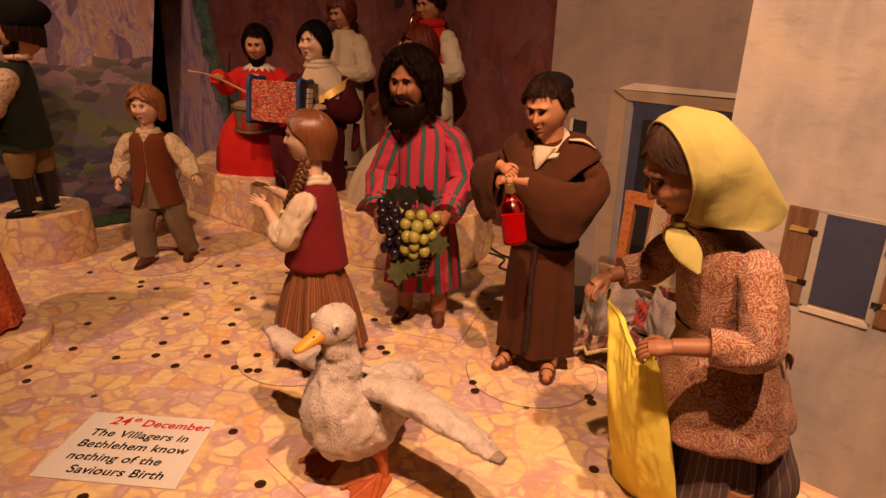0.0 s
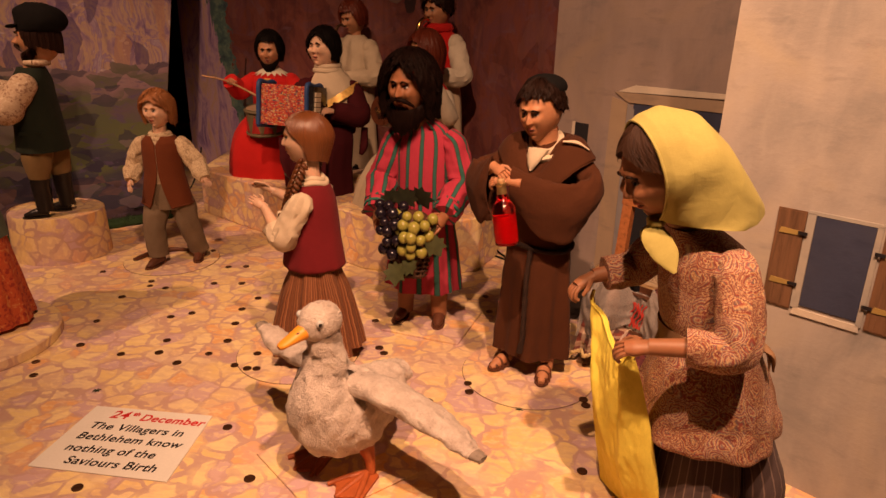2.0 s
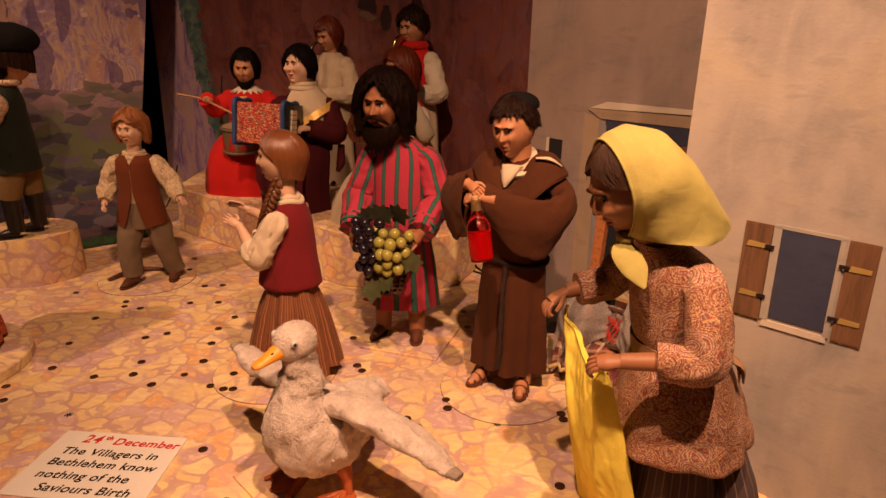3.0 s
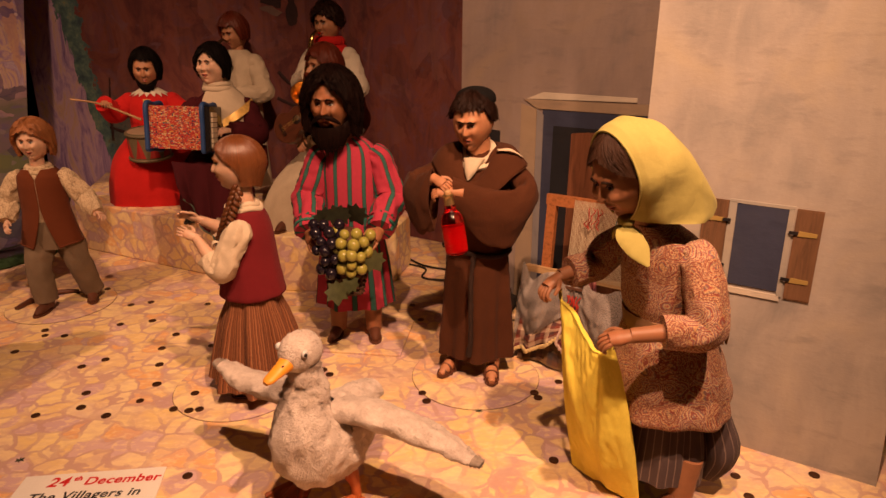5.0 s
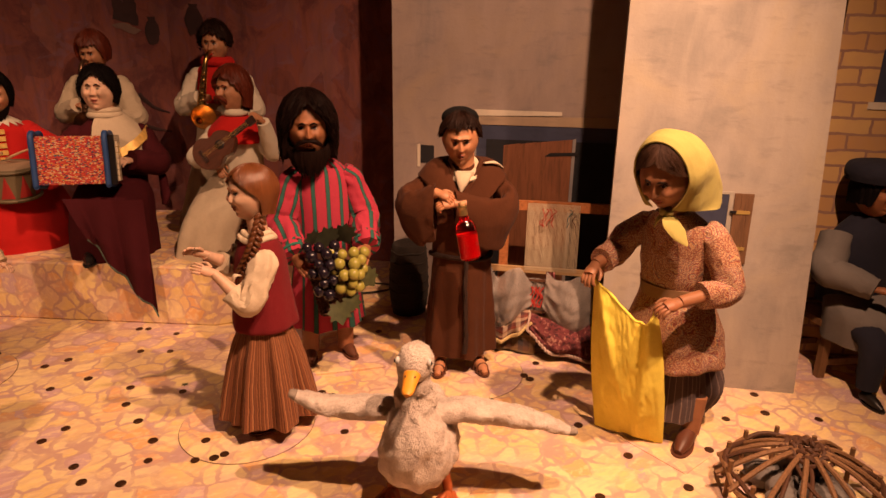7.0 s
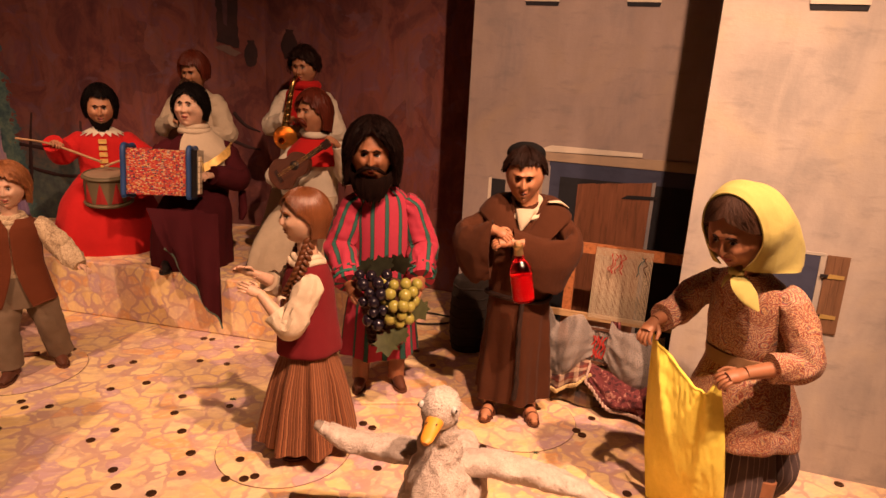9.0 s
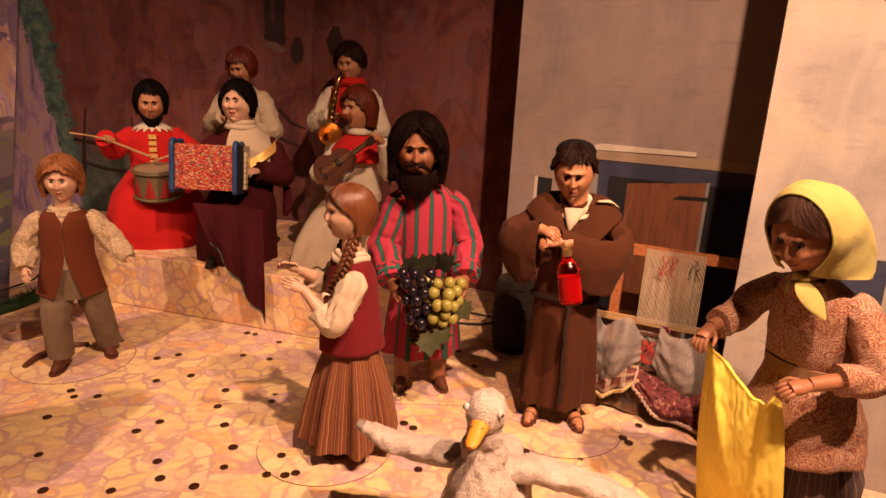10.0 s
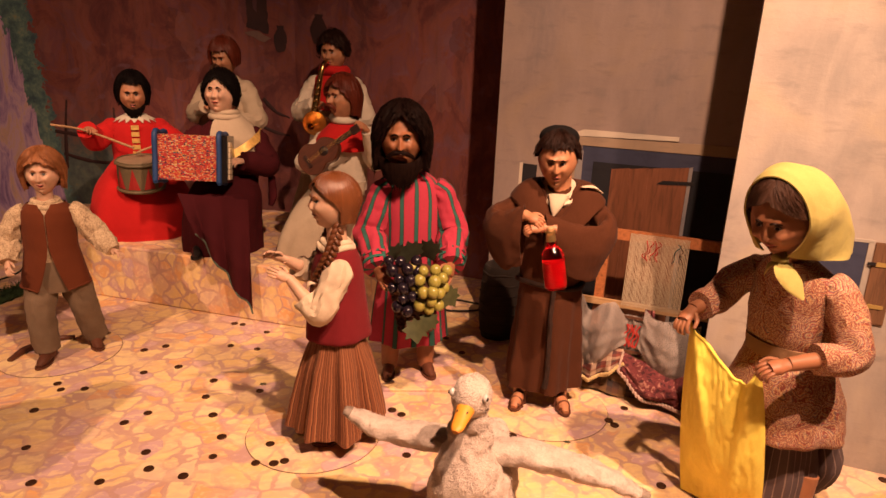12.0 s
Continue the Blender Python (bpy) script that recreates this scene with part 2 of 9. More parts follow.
class Sculpt:
    """Collects surfaces with their materials for one mesh."""

    def __init__(self):
        self.v, self.f, self.m, self.uv, self.mats = [], [], [], [], []

    def slot(self, mat):
        if mat not in self.mats:
            self.mats.append(mat)
        return self.mats.index(mat)

    def grid(self, P, UV, mat, keep=None):
        P, UV = np.asarray(P, float), np.asarray(UV, float)
        ni, nj = P.shape[:2]
        base, s = len(self.v), self.slot(mat)
        self.v.extend(map(tuple, P.reshape(-1, 3)))
        uv = UV.reshape(-1, 2)
        for i in range(ni - 1):
            for j in range(nj - 1):
                if keep is not None and not keep[i, j]:
                    continue
                q = (i * nj + j, i * nj + j + 1, (i + 1) * nj + j + 1, (i + 1) * nj + j)
                self.f.append(tuple(base + k for k in q))
                self.uv.append([tuple(uv[k]) for k in q])
                self.m.append(s)
        return self

    def poly(self, pts, faces, mat):
        base, s = len(self.v), self.slot(mat)
        self.v.extend(tuple(map(float, p)) for p in pts)
        for f in faces:
            self.f.append(tuple(base + k for k in f))
            self.uv.append([(pts[k][0], pts[k][2]) for k in f])
            self.m.append(s)
        return self

    def box(self, lo, hi, mat, m=None):
        (a, b, c), (d, e, g) = lo, hi
        pts = [Vector(p) for p in ((a, b, c), (d, b, c), (d, e, c), (a, e, c), (a, b, g), (d, b, g), (d, e, g), (a, e, g))]
        if m is not None:
            pts = [m @ p for p in pts]
        return self.poly(pts, [(0, 3, 2, 1), (4, 5, 6, 7), (0, 1, 5, 4), (1, 2, 6, 5), (2, 3, 7, 6), (3, 0, 4, 7)], mat)

    def loft(self, rings, mat, n=40, m=22, folds=0, seed=0.0, start=0.0, wrinkle=0.0, close=(True, True), arc=None):
        """Upright form: rings of (z, x, y, rx, ry, fold depth)."""
        R = spline([r if len(r) == 6 else (*r, 0.0) for r in rings], m)
        th = np.linspace(0, 2 * np.pi, n + 1) + start
        if arc:
            th = np.linspace(arc[0], arc[1], n + 1)
        rad = max(R[:, 3].mean(), 0.004)
        P, UV, run = [], [], 0.0
        for k, (z, x, y, rx, ry, am) in enumerate(R):
            w = np.ones(n + 1)
            if folds:
                w = 1 + am * (np.sin(folds * th + seed) + 0.55 * np.sin((folds * 2 + 1) * th + 2.1 * seed + 0.25 * k / m) + 0.4 * np.sin((folds - 2) * th + 4 * seed))
            if wrinkle:
                w = w + wrinkle * np.array([noise.noise((3 * math.cos(a) + seed * 7, 3 * math.sin(a), z * 42 + seed)) for a in th])
            P.append(np.stack([x + rx * w * np.cos(th), y + ry * w * np.sin(th), np.full(n + 1, z)], 1))
            UV.append(np.stack([th * rad, np.full(n + 1, z)], 1))
        P, UV = np.array(P), np.array(UV)
        for end, idx in ((close[0], 0), (close[1], -1)):
            if end:
                c = P[idx].mean(0)
                ring = (P[idx] * 0.02 + c * 0.98)[None]
                P = np.concatenate([ring, P] if idx == 0 else [P, ring])
                UV = np.concatenate([UV[:1], UV] if idx == 0 else [UV, UV[-1:]])
        return self.grid(P, UV, mat)

    def tube(self, pts, radii, mat, n=16, m=18, wrinkle=0.0, seed=0.0, flat=1.0, close=True, ring=9.0, up=None):
        """A limb, sleeve or cord along a curve; flat squeezes it across."""
        C = spline(pts, m)
        k = len(radii)
        r = np.interp(np.linspace(0, k - 1, m), np.arange(k), radii)
        T = np.gradient(C, axis=0)
        T /= np.linalg.norm(T, axis=1)[:, None] + 1e-12
        ref = np.array(up if up is not None else ((0, 0, 1) if abs(T[0][2]) < 0.9 else (1, 0, 0)), float)
        A = np.cross(T[0], ref)
        A /= np.linalg.norm(A) + 1e-12
        th = np.linspace(0, 2 * np.pi, n + 1)
        P, UV, run, rm = [], [], 0.0, float(np.mean(r))
        for i in range(m):
            A = A - T[i] * (A @ T[i])
            A /= np.linalg.norm(A) + 1e-12
            B = np.cross(T[i], A)
            if i:
                run += np.linalg.norm(C[i] - C[i - 1])
            w = np.ones(n + 1)
            if wrinkle:
                w = 1 + wrinkle * np.array([1.2 * noise.noise((2 * math.cos(a) + seed * 5, 2 * math.sin(a), run * 34 + 1.4 * math.sin(a + seed) + seed)) + 0.7 * noise.noise((3.5 * math.cos(a) + seed, 3.5 * math.sin(a), run * 85 + 2 * math.cos(a))) for a in th])
            P.append(C[i] + r[i] * w[:, None] * (np.cos(th)[:, None] * A + flat * np.sin(th)[:, None] * B))
            UV.append(np.stack([th * rm, np.full(n + 1, run)], 1))
        P, UV = np.array(P), np.array(UV)
        if close:
            P = np.concatenate([(P[0] * 0.05 + C[0] * 0.95)[None], P, (P[-1] * 0.05 + C[-1] * 0.95)[None]])
            UV = np.concatenate([UV[:1], UV, UV[-1:]])
        return self.grid(P, UV, mat)

    def ball(self, c, r, mat, m=None, nu=20, nv=14, shape=None, rough=0.0):
        """A rounded form; shape(direction) gives the offset form, m turns it."""
        th, ph = np.linspace(0, 2 * np.pi, nu + 1), np.linspace(0.02, np.pi - 0.02, nv)
        P, UV = np.zeros((nv, nu + 1, 3)), np.zeros((nv, nu + 1, 2))
        for i, a in enumerate(ph):
            for j, b in enumerate(th):
                d = Vector((math.sin(a) * math.cos(b), math.sin(a) * math.sin(b), math.cos(a)))
                p = shape(d) if shape else d
                if rough:
                    p = p * (1 + rough * noise.noise(d * 3.1 + Vector(c) * 31))
                p = Vector((p.x * r[0], p.y * r[1], p.z * r[2]))
                if m is not None:
                    p = m.to_3x3() @ p
                P[i, j] = Vector(c) + p
                UV[i, j] = (b * r[0], a * r[2])
        return self.grid(P, UV, mat)

    def mesh(self, name, smooth=True, weld=True):
        me = bpy.data.meshes.new(name)
        me.from_pydata(self.v, [], self.f)
        for mat in self.mats:
            me.materials.append(mat)
        me.polygons.foreach_set("material_index", self.m)
        lay = me.uv_layers.new(name="UVMap")
        lay.data.foreach_set("uv", [c for q in self.uv for p in q for c in p])
        if weld:
            bm = bmesh.new()
            bm.from_mesh(me)
            bmesh.ops.remove_doubles(bm, verts=bm.verts, dist=1e-5)
            bmesh.ops.recalc_face_normals(bm, faces=bm.faces)
            bm.to_mesh(me)
            bm.free()
        me.polygons.foreach_set("use_smooth", [smooth] * len(me.polygons))
        if smooth:
            me.set_sharp_from_angle(angle=radians(48))
        return me

    def thing(self, name, label="", category="", group="", kind="", m=None, smooth=True, parent=None):
        ob = new(name, self.mesh(name, smooth))
        if parent is not None:
            ob.parent = parent
        if m is not None:
            ob.matrix_basis = m
        return tagged(ob, label, category, group, kind)


def part(name, s, parent, label="", smooth=True, m=None):
    return s.thing(name, label, parent=parent, smooth=smooth, m=m)


def slab(name, outline, z0, z1, mat, bevel=0.001, **kw):
    """A flat piece of any outline, with thickness and softened edges."""
    bm = bmesh.new()
    vs = [bm.verts.new((x, y, z0)) for x, y in outline]
    f = bm.faces.new(vs)
    up = bmesh.ops.extrude_face_region(bm, geom=[f])
    bmesh.ops.translate(bm, vec=(0, 0, z1 - z0), verts=[g for g in up["geom"] if isinstance(g, bmesh.types.BMVert)])
    bmesh.ops.recalc_face_normals(bm, faces=bm.faces)
    if bevel:
        bmesh.ops.bevel(bm, geom=[e for e in bm.edges if e.calc_face_angle(0) > 0.6], offset=bevel, segments=1, affect="EDGES")
    me = bpy.data.meshes.new(name)
    bm.to_mesh(me)
    bm.free()
    me.materials.append(mat)
    ob = new(name, me)
    parent = kw.pop("parent", None)
    m = kw.pop("m", None)
    if parent is not None:
        ob.parent = parent
    if m is not None:
        ob.matrix_basis = m
    return tagged(ob, **kw)


def circle(x, y, r, n=64):
    return [(x + r * math.cos(2 * math.pi * k / n), y + r * math.sin(2 * math.pi * k / n)) for k in range(n)]


def flat_at(d, u=0.0):
    """Pose of a scenery flat: its x runs along the flat, its y goes back, d metres deep into the stage."""
    m = Matrix(((0.8, 0.6, 0, 0.8 * u + 0.6 * d), (-0.6, 0.8, 0, -0.6 * u + 0.8 * d), (0, 0, 1, 0), (0, 0, 0, 1)))
    return m


# ---- structure: stage floor, flats, hall ----
PAVING = paving_paint("painted_crazy_paving")
BOARD = plain("raw_board_edge", (0.16, 0.09, 0.05), 0.8)
DARK = plain("hall_black_paint", (0.02, 0.015, 0.013), 0.9)
GREY_WALL = stucco_paint("grey_house_paint", (0.258, 0.200, 0.178), (0.31, 0.232, 0.178), (0.180, 0.153, 0.156))
PALE_WALL = stucco_paint("pale_house_paint", (0.36, 0.312, 0.275), (0.46, 0.375, 0.265), (0.225, 0.213, 0.205))

slab("floor", [(-2.3, 0.2), (1.9, 0.2), (1.9, 3.9), (-2.3, 3.9)], -0.03, 0.0, PAVING, 0.0,
     label="stage floor of boards painted as cream and mauve crazy paving", category="floor", kind="structure")

# the dark hall round the stage
hall = Sculpt()
hall.box((-3.2, -2.2, -0.88), (3.2, 4.4, -0.85), DARK)
hall.thing("floor_hall", "dark carpeted floor of the visitors' hall", "floor", kind="structure", smooth=False)
for nm, lo, hi in (("wall_south", (-3.2, -2.25, -0.85), (3.2, -2.2, 2.4)), ("wall_north", (-3.2, 4.4, -0.85), (3.2, 4.45, 2.4)),
                   ("wall_west", (-3.25, -2.2, -0.85), (-3.2, 4.4, 2.4)), ("wall_east", (3.2, -2.2, -0.85), (3.25, 4.4, 2.4)),
                   ("wall_stage_front", (-2.3, 0.16, -0.85), (1.9, 0.199, -0.03))):
    Sculpt().box(lo, hi, DARK).thing(nm, "dark painted wall closing off the display", "wall", kind="structure", smooth=False)
Sculpt().box((-3.2, -2.2, 2.4), (3.2, 4.4, 2.45), DARK).thing("ceiling", "dark ceiling above the display", "ceiling", kind="structure", smooth=False)


def flat_panel(name, u0, u1, height, d, mat, label, taper=0.0, thick=0.022):
    s = Sculpt()
    a, b = [(u0, 0), (u1, 0), (u1 - taper, height), (u0, height)], []
    pts = [(u, 0, z) for u, z in a] + [(u, thick, z) for u, z in a]
    s.poly(pts, [(0, 1, 2, 3), (5, 4, 7, 6)], mat)
    s.poly(pts, [(1, 5, 6, 2), (2, 6, 7, 3), (4, 0, 3, 7), (4, 5, 1, 0)], BOARD)
    ob = s.thing(name, label, "wall", kind="structure", m=flat_at(d), smooth=False)
    return ob


wall_pale = flat_panel("wall_pale_house", -0.245, 0.163, 1.25, 1.128, PALE_WALL, "tall scenery flat painted as a pale plastered house", 0.07)
wall_grey = flat_panel("wall_grey_house", -0.772, 0.10, 1.25, 1.445, GREY_WALL, "scenery flat painted as a grey-mauve house front")


def strokes(m, scale, turn=0.0):
    """A random value for every brush stroke; scale along and up the flat, in strokes to the metre."""
    wob = m.noise(m.coord(), 7, 3)
    vv = m.n("ShaderNodeVectorMath")
    vv.operation = "MULTIPLY_ADD"
    m.link(wob.outputs[1], vv.inputs[0])
    vv.inputs[1].default_value = (1.6, 1.6, 1.6)
    m.link(m.coord("Object", (scale[0], scale[0], scale[1]), (0, radians(turn), 0)), vv.inputs[2])
    cell = m.voronoi(vv.outputs[0], 1.0)
    sep = m.n("ShaderNodeSeparateColor")
    m.link(cell.outputs["Color"], sep.inputs[0])
    return sep.outputs[0]


def dusk_wall(m, v):
    """Brown and mauve evening brushwork."""
    def place(scale):
        mp = m.n("ShaderNodeMapping")
        mp.inputs["Scale"].default_value = scale
        m.link(m.n("ShaderNodeNewGeometry").outputs["Position"], mp.inputs["Vector"])
        return mp.outputs[0]
    st = m.noise(place((6, 6, 4.5)), 1.0, 6, 0.68, 1.2)
    ver = m.noise(place((26, 26, 5)), 1.0, 5, 0.6, 0.5)
    dab = m.noise(place((11, 11, 15)), 1.0, 4, 0.6, 1.0)
    col = m.ramp(st.outputs[0], [(0.28, (0.082, 0.024, 0.026)), (0.42, (0.148, 0.043, 0.040)), (0.50, (0.210, 0.065, 0.048)), (0.58, (0.170, 0.061, 0.072)), (0.66, (0.230, 0.082, 0.066)), (0.76, (0.215, 0.095, 0.112))])
    col = m.mix(m.ramp(ver.outputs[0], [(0.48, (0, 0, 0)), (0.7, (0.55, 0.55, 0.55))]), col, (0.074, 0.030, 0.035))
    col = m.mix(m.ramp(dab.outputs[0], [(0.60, (0, 0, 0)), (0.66, (0.5, 0.5, 0.5))]), col, (0.175, 0.090, 0.118))
    dabs = strokes(m, (16, 9), 20)
    col = m.mix(m.ramp(dabs, [(0.0, (0.35, 0.35, 0.35)), (0.4, (0, 0, 0)), (1.0, (0, 0, 0))]), col, (0.055, 0.022, 0.026))
    col = m.mix(m.ramp(dabs, [(0.7, (0, 0, 0)), (1.0, (0.32, 0.32, 0.32))]), col, (0.220, 0.105, 0.090))
    return col, st


def dusk_mural():
    m = Mat("dusk_mural_paint", 0.85)
    col, st = dusk_wall(m, m.coord())
    m.colour(col).bump(st.outputs[0], 0.3, 0.003)
    return m.m


def tree_mural():
    """The same evening wall with a mauve tree and bluish leaves at its far end."""
    m = Mat("tree_mural_paint", 0.85)
    v = m.coord()
    sep = m.n("ShaderNodeSeparateXYZ")
    m.link(v, sep.inputs[0])
    col, st = dusk_wall(m, v)
    u, z = sep.outputs[0], sep.outputs[2]
    lf = m.noise(m.coord("Object", (26, 26, 26)), 1.0, 5, 0.7)
    leaf = m.ramp(lf.outputs[0], [(0.35, (0.05, 0.085, 0.11)), (0.48, (0.09, 0.16, 0.155)), (0.6, (0.17, 0.25, 0.20)), (0.72, (0.33, 0.27, 0.11))])
    low = m.ramp(m.math("ADD", z, m.math("MULTIPLY", lf.outputs[0], 0.4)), [(0.50, (1, 1, 1)), (0.64, (0, 0, 0))])
    side = m.ramp(m.math("ADD", m.math("MULTIPLY", u, -1.0), m.math("MULTIPLY", st.outputs[0], 0.5)), [(0.62, (0, 0, 0)), (0.90, (0.9, 0.9, 0.9))])
    dim = m.mix(0.5, leaf, (0.05, 0.05, 0.045))
    col = m.mix(m.math("MULTIPLY", low, side), col, dim)
    wob = m.math("MULTIPLY", lf.outputs[0], 0.16)
    band = m.math("LESS_THAN", m.math("ADD", m.math("ADD", u, wob), m.math("MULTIPLY", z, 0.12)), -0.67)
    col = m.mix(band, col, leaf)
    tr = m.noise(m.coord("Object", (17, 17, 4.5)), 1.0, 6, 0.7, 1.3)
    trunk = m.ramp(tr.outputs[0], [(0.30, (0.14, 0.085, 0.19)), (0.42, (0.33, 0.22, 0.42)), (0.52, (0.54, 0.37, 0.50)), (0.60, (0.56, 0.37, 0.27)), (0.68, (0.38, 0.28, 0.43)), (0.78, (0.44, 0.44, 0.23))])
    tm = m.math("LESS_THAN", m.math("ADD", m.math("ADD", u, m.math("MULTIPLY", tr.outputs[0], 0.13)), m.math("MULTIPLY", z, 0.22)), -0.70)
    col = m.mix(tm, col, trunk)
    m.colour(col).bump(st.outputs[0], 0.3, 0.003)
    return m.m


wall_back = flat_panel("wall_back_mural", -1.583, 0.30, 1.55, 1.78, dusk_mural(), "brown and mauve painted backcloth")
TREE_POSE = Matrix(((0.967, 0.254, 0, -0.2), (-0.254, 0.967, 0, 2.37), (0, 0, 1, 0), (0, 0, 0, 1)))
wall_tree = flat_panel("wall_tree_mural", -1.07, 0.012, 1.55, 0.0, tree_mural(), "painted backcloth with a mauve tree and bluish leaves")
wall_tree.matrix_basis = TREE_POSE


def hill_mural():
    """Green hills under a mauve village on rocks, and a grey evening sky."""
    m = Mat("hill_mural_paint", 0.85)
    v = m.coord()
    sep = m.n("ShaderNodeSeparateXYZ")
    m.link(v, sep.inputs[0])
    w = m.noise(v, 4.0, 5, 0.6, 0.5)
    st = m.noise(m.coord("Object", (5, 5, 16)), 1.6, 5, 0.65, 0.6)
    h = m.math("ADD", sep.outputs[2], m.math("MULTIPLY", m.math("SUBTRACT", w.outputs[0], 0.5), 0.16))
    h = m.math("ADD", h, m.math("MULTIPLY", m.math("SUBTRACT", st.outputs[0], 0.5), 0.12))
    dab = strokes(m, (11, 24), 32)
    h = m.math("ADD", h, m.math("MULTIPLY", m.math("SUBTRACT", dab, 0.5), 0.20))
    land = m.ramp(h, [(0.0, (0.068, 0.048, 0.068)), (0.07, (0.190, 0.122, 0.122)), (0.11, (0.061, 0.054, 0.095)), (0.17, (0.082, 0.082, 0.109)),
                      (0.22, (0.150, 0.170, 0.075)), (0.33, (0.129, 0.150, 0.082)), (0.40, (0.163, 0.122, 0.150)), (0.46, (0.136, 0.136, 0.095)), (0.52, (0.306, 0.204, 0.230)),
                      (0.58, (0.357, 0.281, 0.255)), (0.63, (0.340, 0.297, 0.238)), (0.80, (0.306, 0.289, 0.255))])
    dabs = m.noise(m.coord("Object", (9, 9, 22)), 1.6, 4, 0.6, 0.8)
    land = m.mix(m.ramp(dabs.outputs[0], [(0.56, (0, 0, 0)), (0.62, (0.7, 0.7, 0.7))]), land, (0.13, 0.10, 0.20))
    fleck = strokes(m, (20, 34), -24)
    land = m.mix(m.ramp(fleck, [(0.76, (0, 0, 0)), (0.80, (0.65, 0.65, 0.65))], True), land, (0.050, 0.046, 0.085))
    land = m.mix(m.ramp(fleck, [(0.0, (0.5, 0.5, 0.5)), (0.10, (0, 0, 0))], True), land, (0.27, 0.215, 0.24))
    # the village and its rocks
    rk = m.noise(m.coord("Object", (9, 9, 5)), 1.5, 6, 0.62, 1.8)
    rock = m.ramp(rk.outputs[0], [(0.28, (0.14, 0.09, 0.18)), (0.40, (0.26, 0.18, 0.30)), (0.47, (0.40, 0.28, 0.30)), (0.53, (0.52, 0.38, 0.24)), (0.58, (0.30, 0.21, 0.33)), (0.66, (0.44, 0.36, 0.40)), (0.75, (0.18, 0.12, 0.22))])
    cel = m.voronoi(m.coord("Object", (30, 30, 42)), 1.0, "F1", 1.0)
    spots = m.math("LESS_THAN", cel.outputs[0], 0.30)
    patch = m.noise(v, 9, 2)
    rock = m.mix(m.math("MULTIPLY", spots, m.math("GREATER_THAN", patch.outputs[0], 0.56)), rock, (0.56, 0.46, 0.44))
    ver = m.noise(m.coord("Object", (44, 44, 8)), 1.0, 4, 0.6, 0.3)
    rock = m.mix(m.ramp(ver.outputs[0], [(0.5, (0, 0, 0)), (0.62, (0.35, 0.35, 0.35))]), rock, (0.15, 0.10, 0.20))
    cliff = strokes(m, (26, 6), 8)
    rock = m.mix(m.ramp(cliff, [(0.0, (0.7, 0.7, 0.7)), (0.24, (0, 0, 0))], True), rock, (0.10, 0.065, 0.15))
    rock = m.mix(m.ramp(cliff, [(0.0, (0, 0, 0)), (0.80, (0.6, 0.6, 0.6))], True), rock, (0.46, 0.27, 0.16))
    up = m.math("GREATER_THAN", m.math("ADD", sep.outputs[2], m.math("MULTIPLY", w.outputs[0], 0.22)), 0.61)
    right = m.math("GREATER_THAN", m.math("ADD", sep.outputs[0], m.math("MULTIPLY", w.outputs[0], 0.5)), -0.16)
    peak = m.math("LESS_THAN", m.math("ADD", sep.outputs[2], m.math("MULTIPLY", sep.outputs[0], -0.25)), 0.80)
    mask = m.math("MULTIPLY", m.math("MULTIPLY", up, right), peak)
    col = m.mix(1.0, m.mix(mask, land, rock), (0.80, 0.77, 0.82), "MULTIPLY")
    m.colour(col).bump(st.outputs[0], 0.35, 0.003)
    return m.m


LEFT_POSE = Matrix(((0.707, -0.707, 0, -1.04), (0.707, 0.707, 0, 2.05), (0, 0, 1, 0), (0, 0, 0, 1)))
s = Sculpt()
HILLS = hill_mural()
pts = [(-1.3, 0, 0), (0, 0, 0), (0.20, 0, 1.3), (-1.3, 0, 1.3), (-1.3, 0.02, 0), (0, 0.02, 0), (0.20, 0.02, 1.3), (-1.3, 0.02, 1.3)]
s.poly(pts, [(0, 1, 2, 3), (5, 4, 7, 6)], HILLS).poly(pts, [(1, 5, 6, 2), (2, 6, 7, 3), (4, 0, 3, 7), (4, 5, 1, 0)], BOARD)
wall_hills = s.thing("wall_hill_mural", "painted backcloth of green hills below a mauve rock village", "wall", kind="structure", m=LEFT_POSE, smooth=False)


def brick_mural():
    m = Mat("brick_mural_paint", 0.85)
    v = m.coord("Object", (1, 1, 1), (radians(90), 0, 0))
    br = m.n("ShaderNodeTexBrick", Scale=1.0)
    wob = m.noise(v, 22, 3)
    vv = m.n("ShaderNodeVectorMath")
    vv.operation = "MULTIPLY_ADD"
    m.link(wob.outputs[1], vv.inputs[0])
    vv.inputs[1].default_value = (0.012, 0.012, 0.012)
    m.link(v, vv.inputs[2])
    m.link(vv.outputs[0], br.inputs["Vector"])
    br.inputs["Color1"].default_value = (0.50, 0.27, 0.09, 1)
    br.inputs["Color2"].default_value = (0.62, 0.40, 0.14, 1)
    br.inputs["Mortar"].default_value = (0.22, 0.12, 0.10, 1)
    br.inputs["Brick Width"].default_value = 0.085
    br.inputs["Row Height"].default_value = 0.034
    br.inputs["Mortar Size"].default_value = 0.003
    st = m.noise(v, 30, 4)
    m.colour(m.mix(m.math("MULTIPLY", st.outputs[0], 0.7), br.outputs[0], (0.42, 0.25, 0.16))).bump(st.outputs[0], 0.3, 0.002)
    return m.m


wall_brick = flat_panel("wall_brick_house", 0.20, 1.05, 1.25, 1.33, brick_mural(), "scenery flat painted as an ochre brick house")

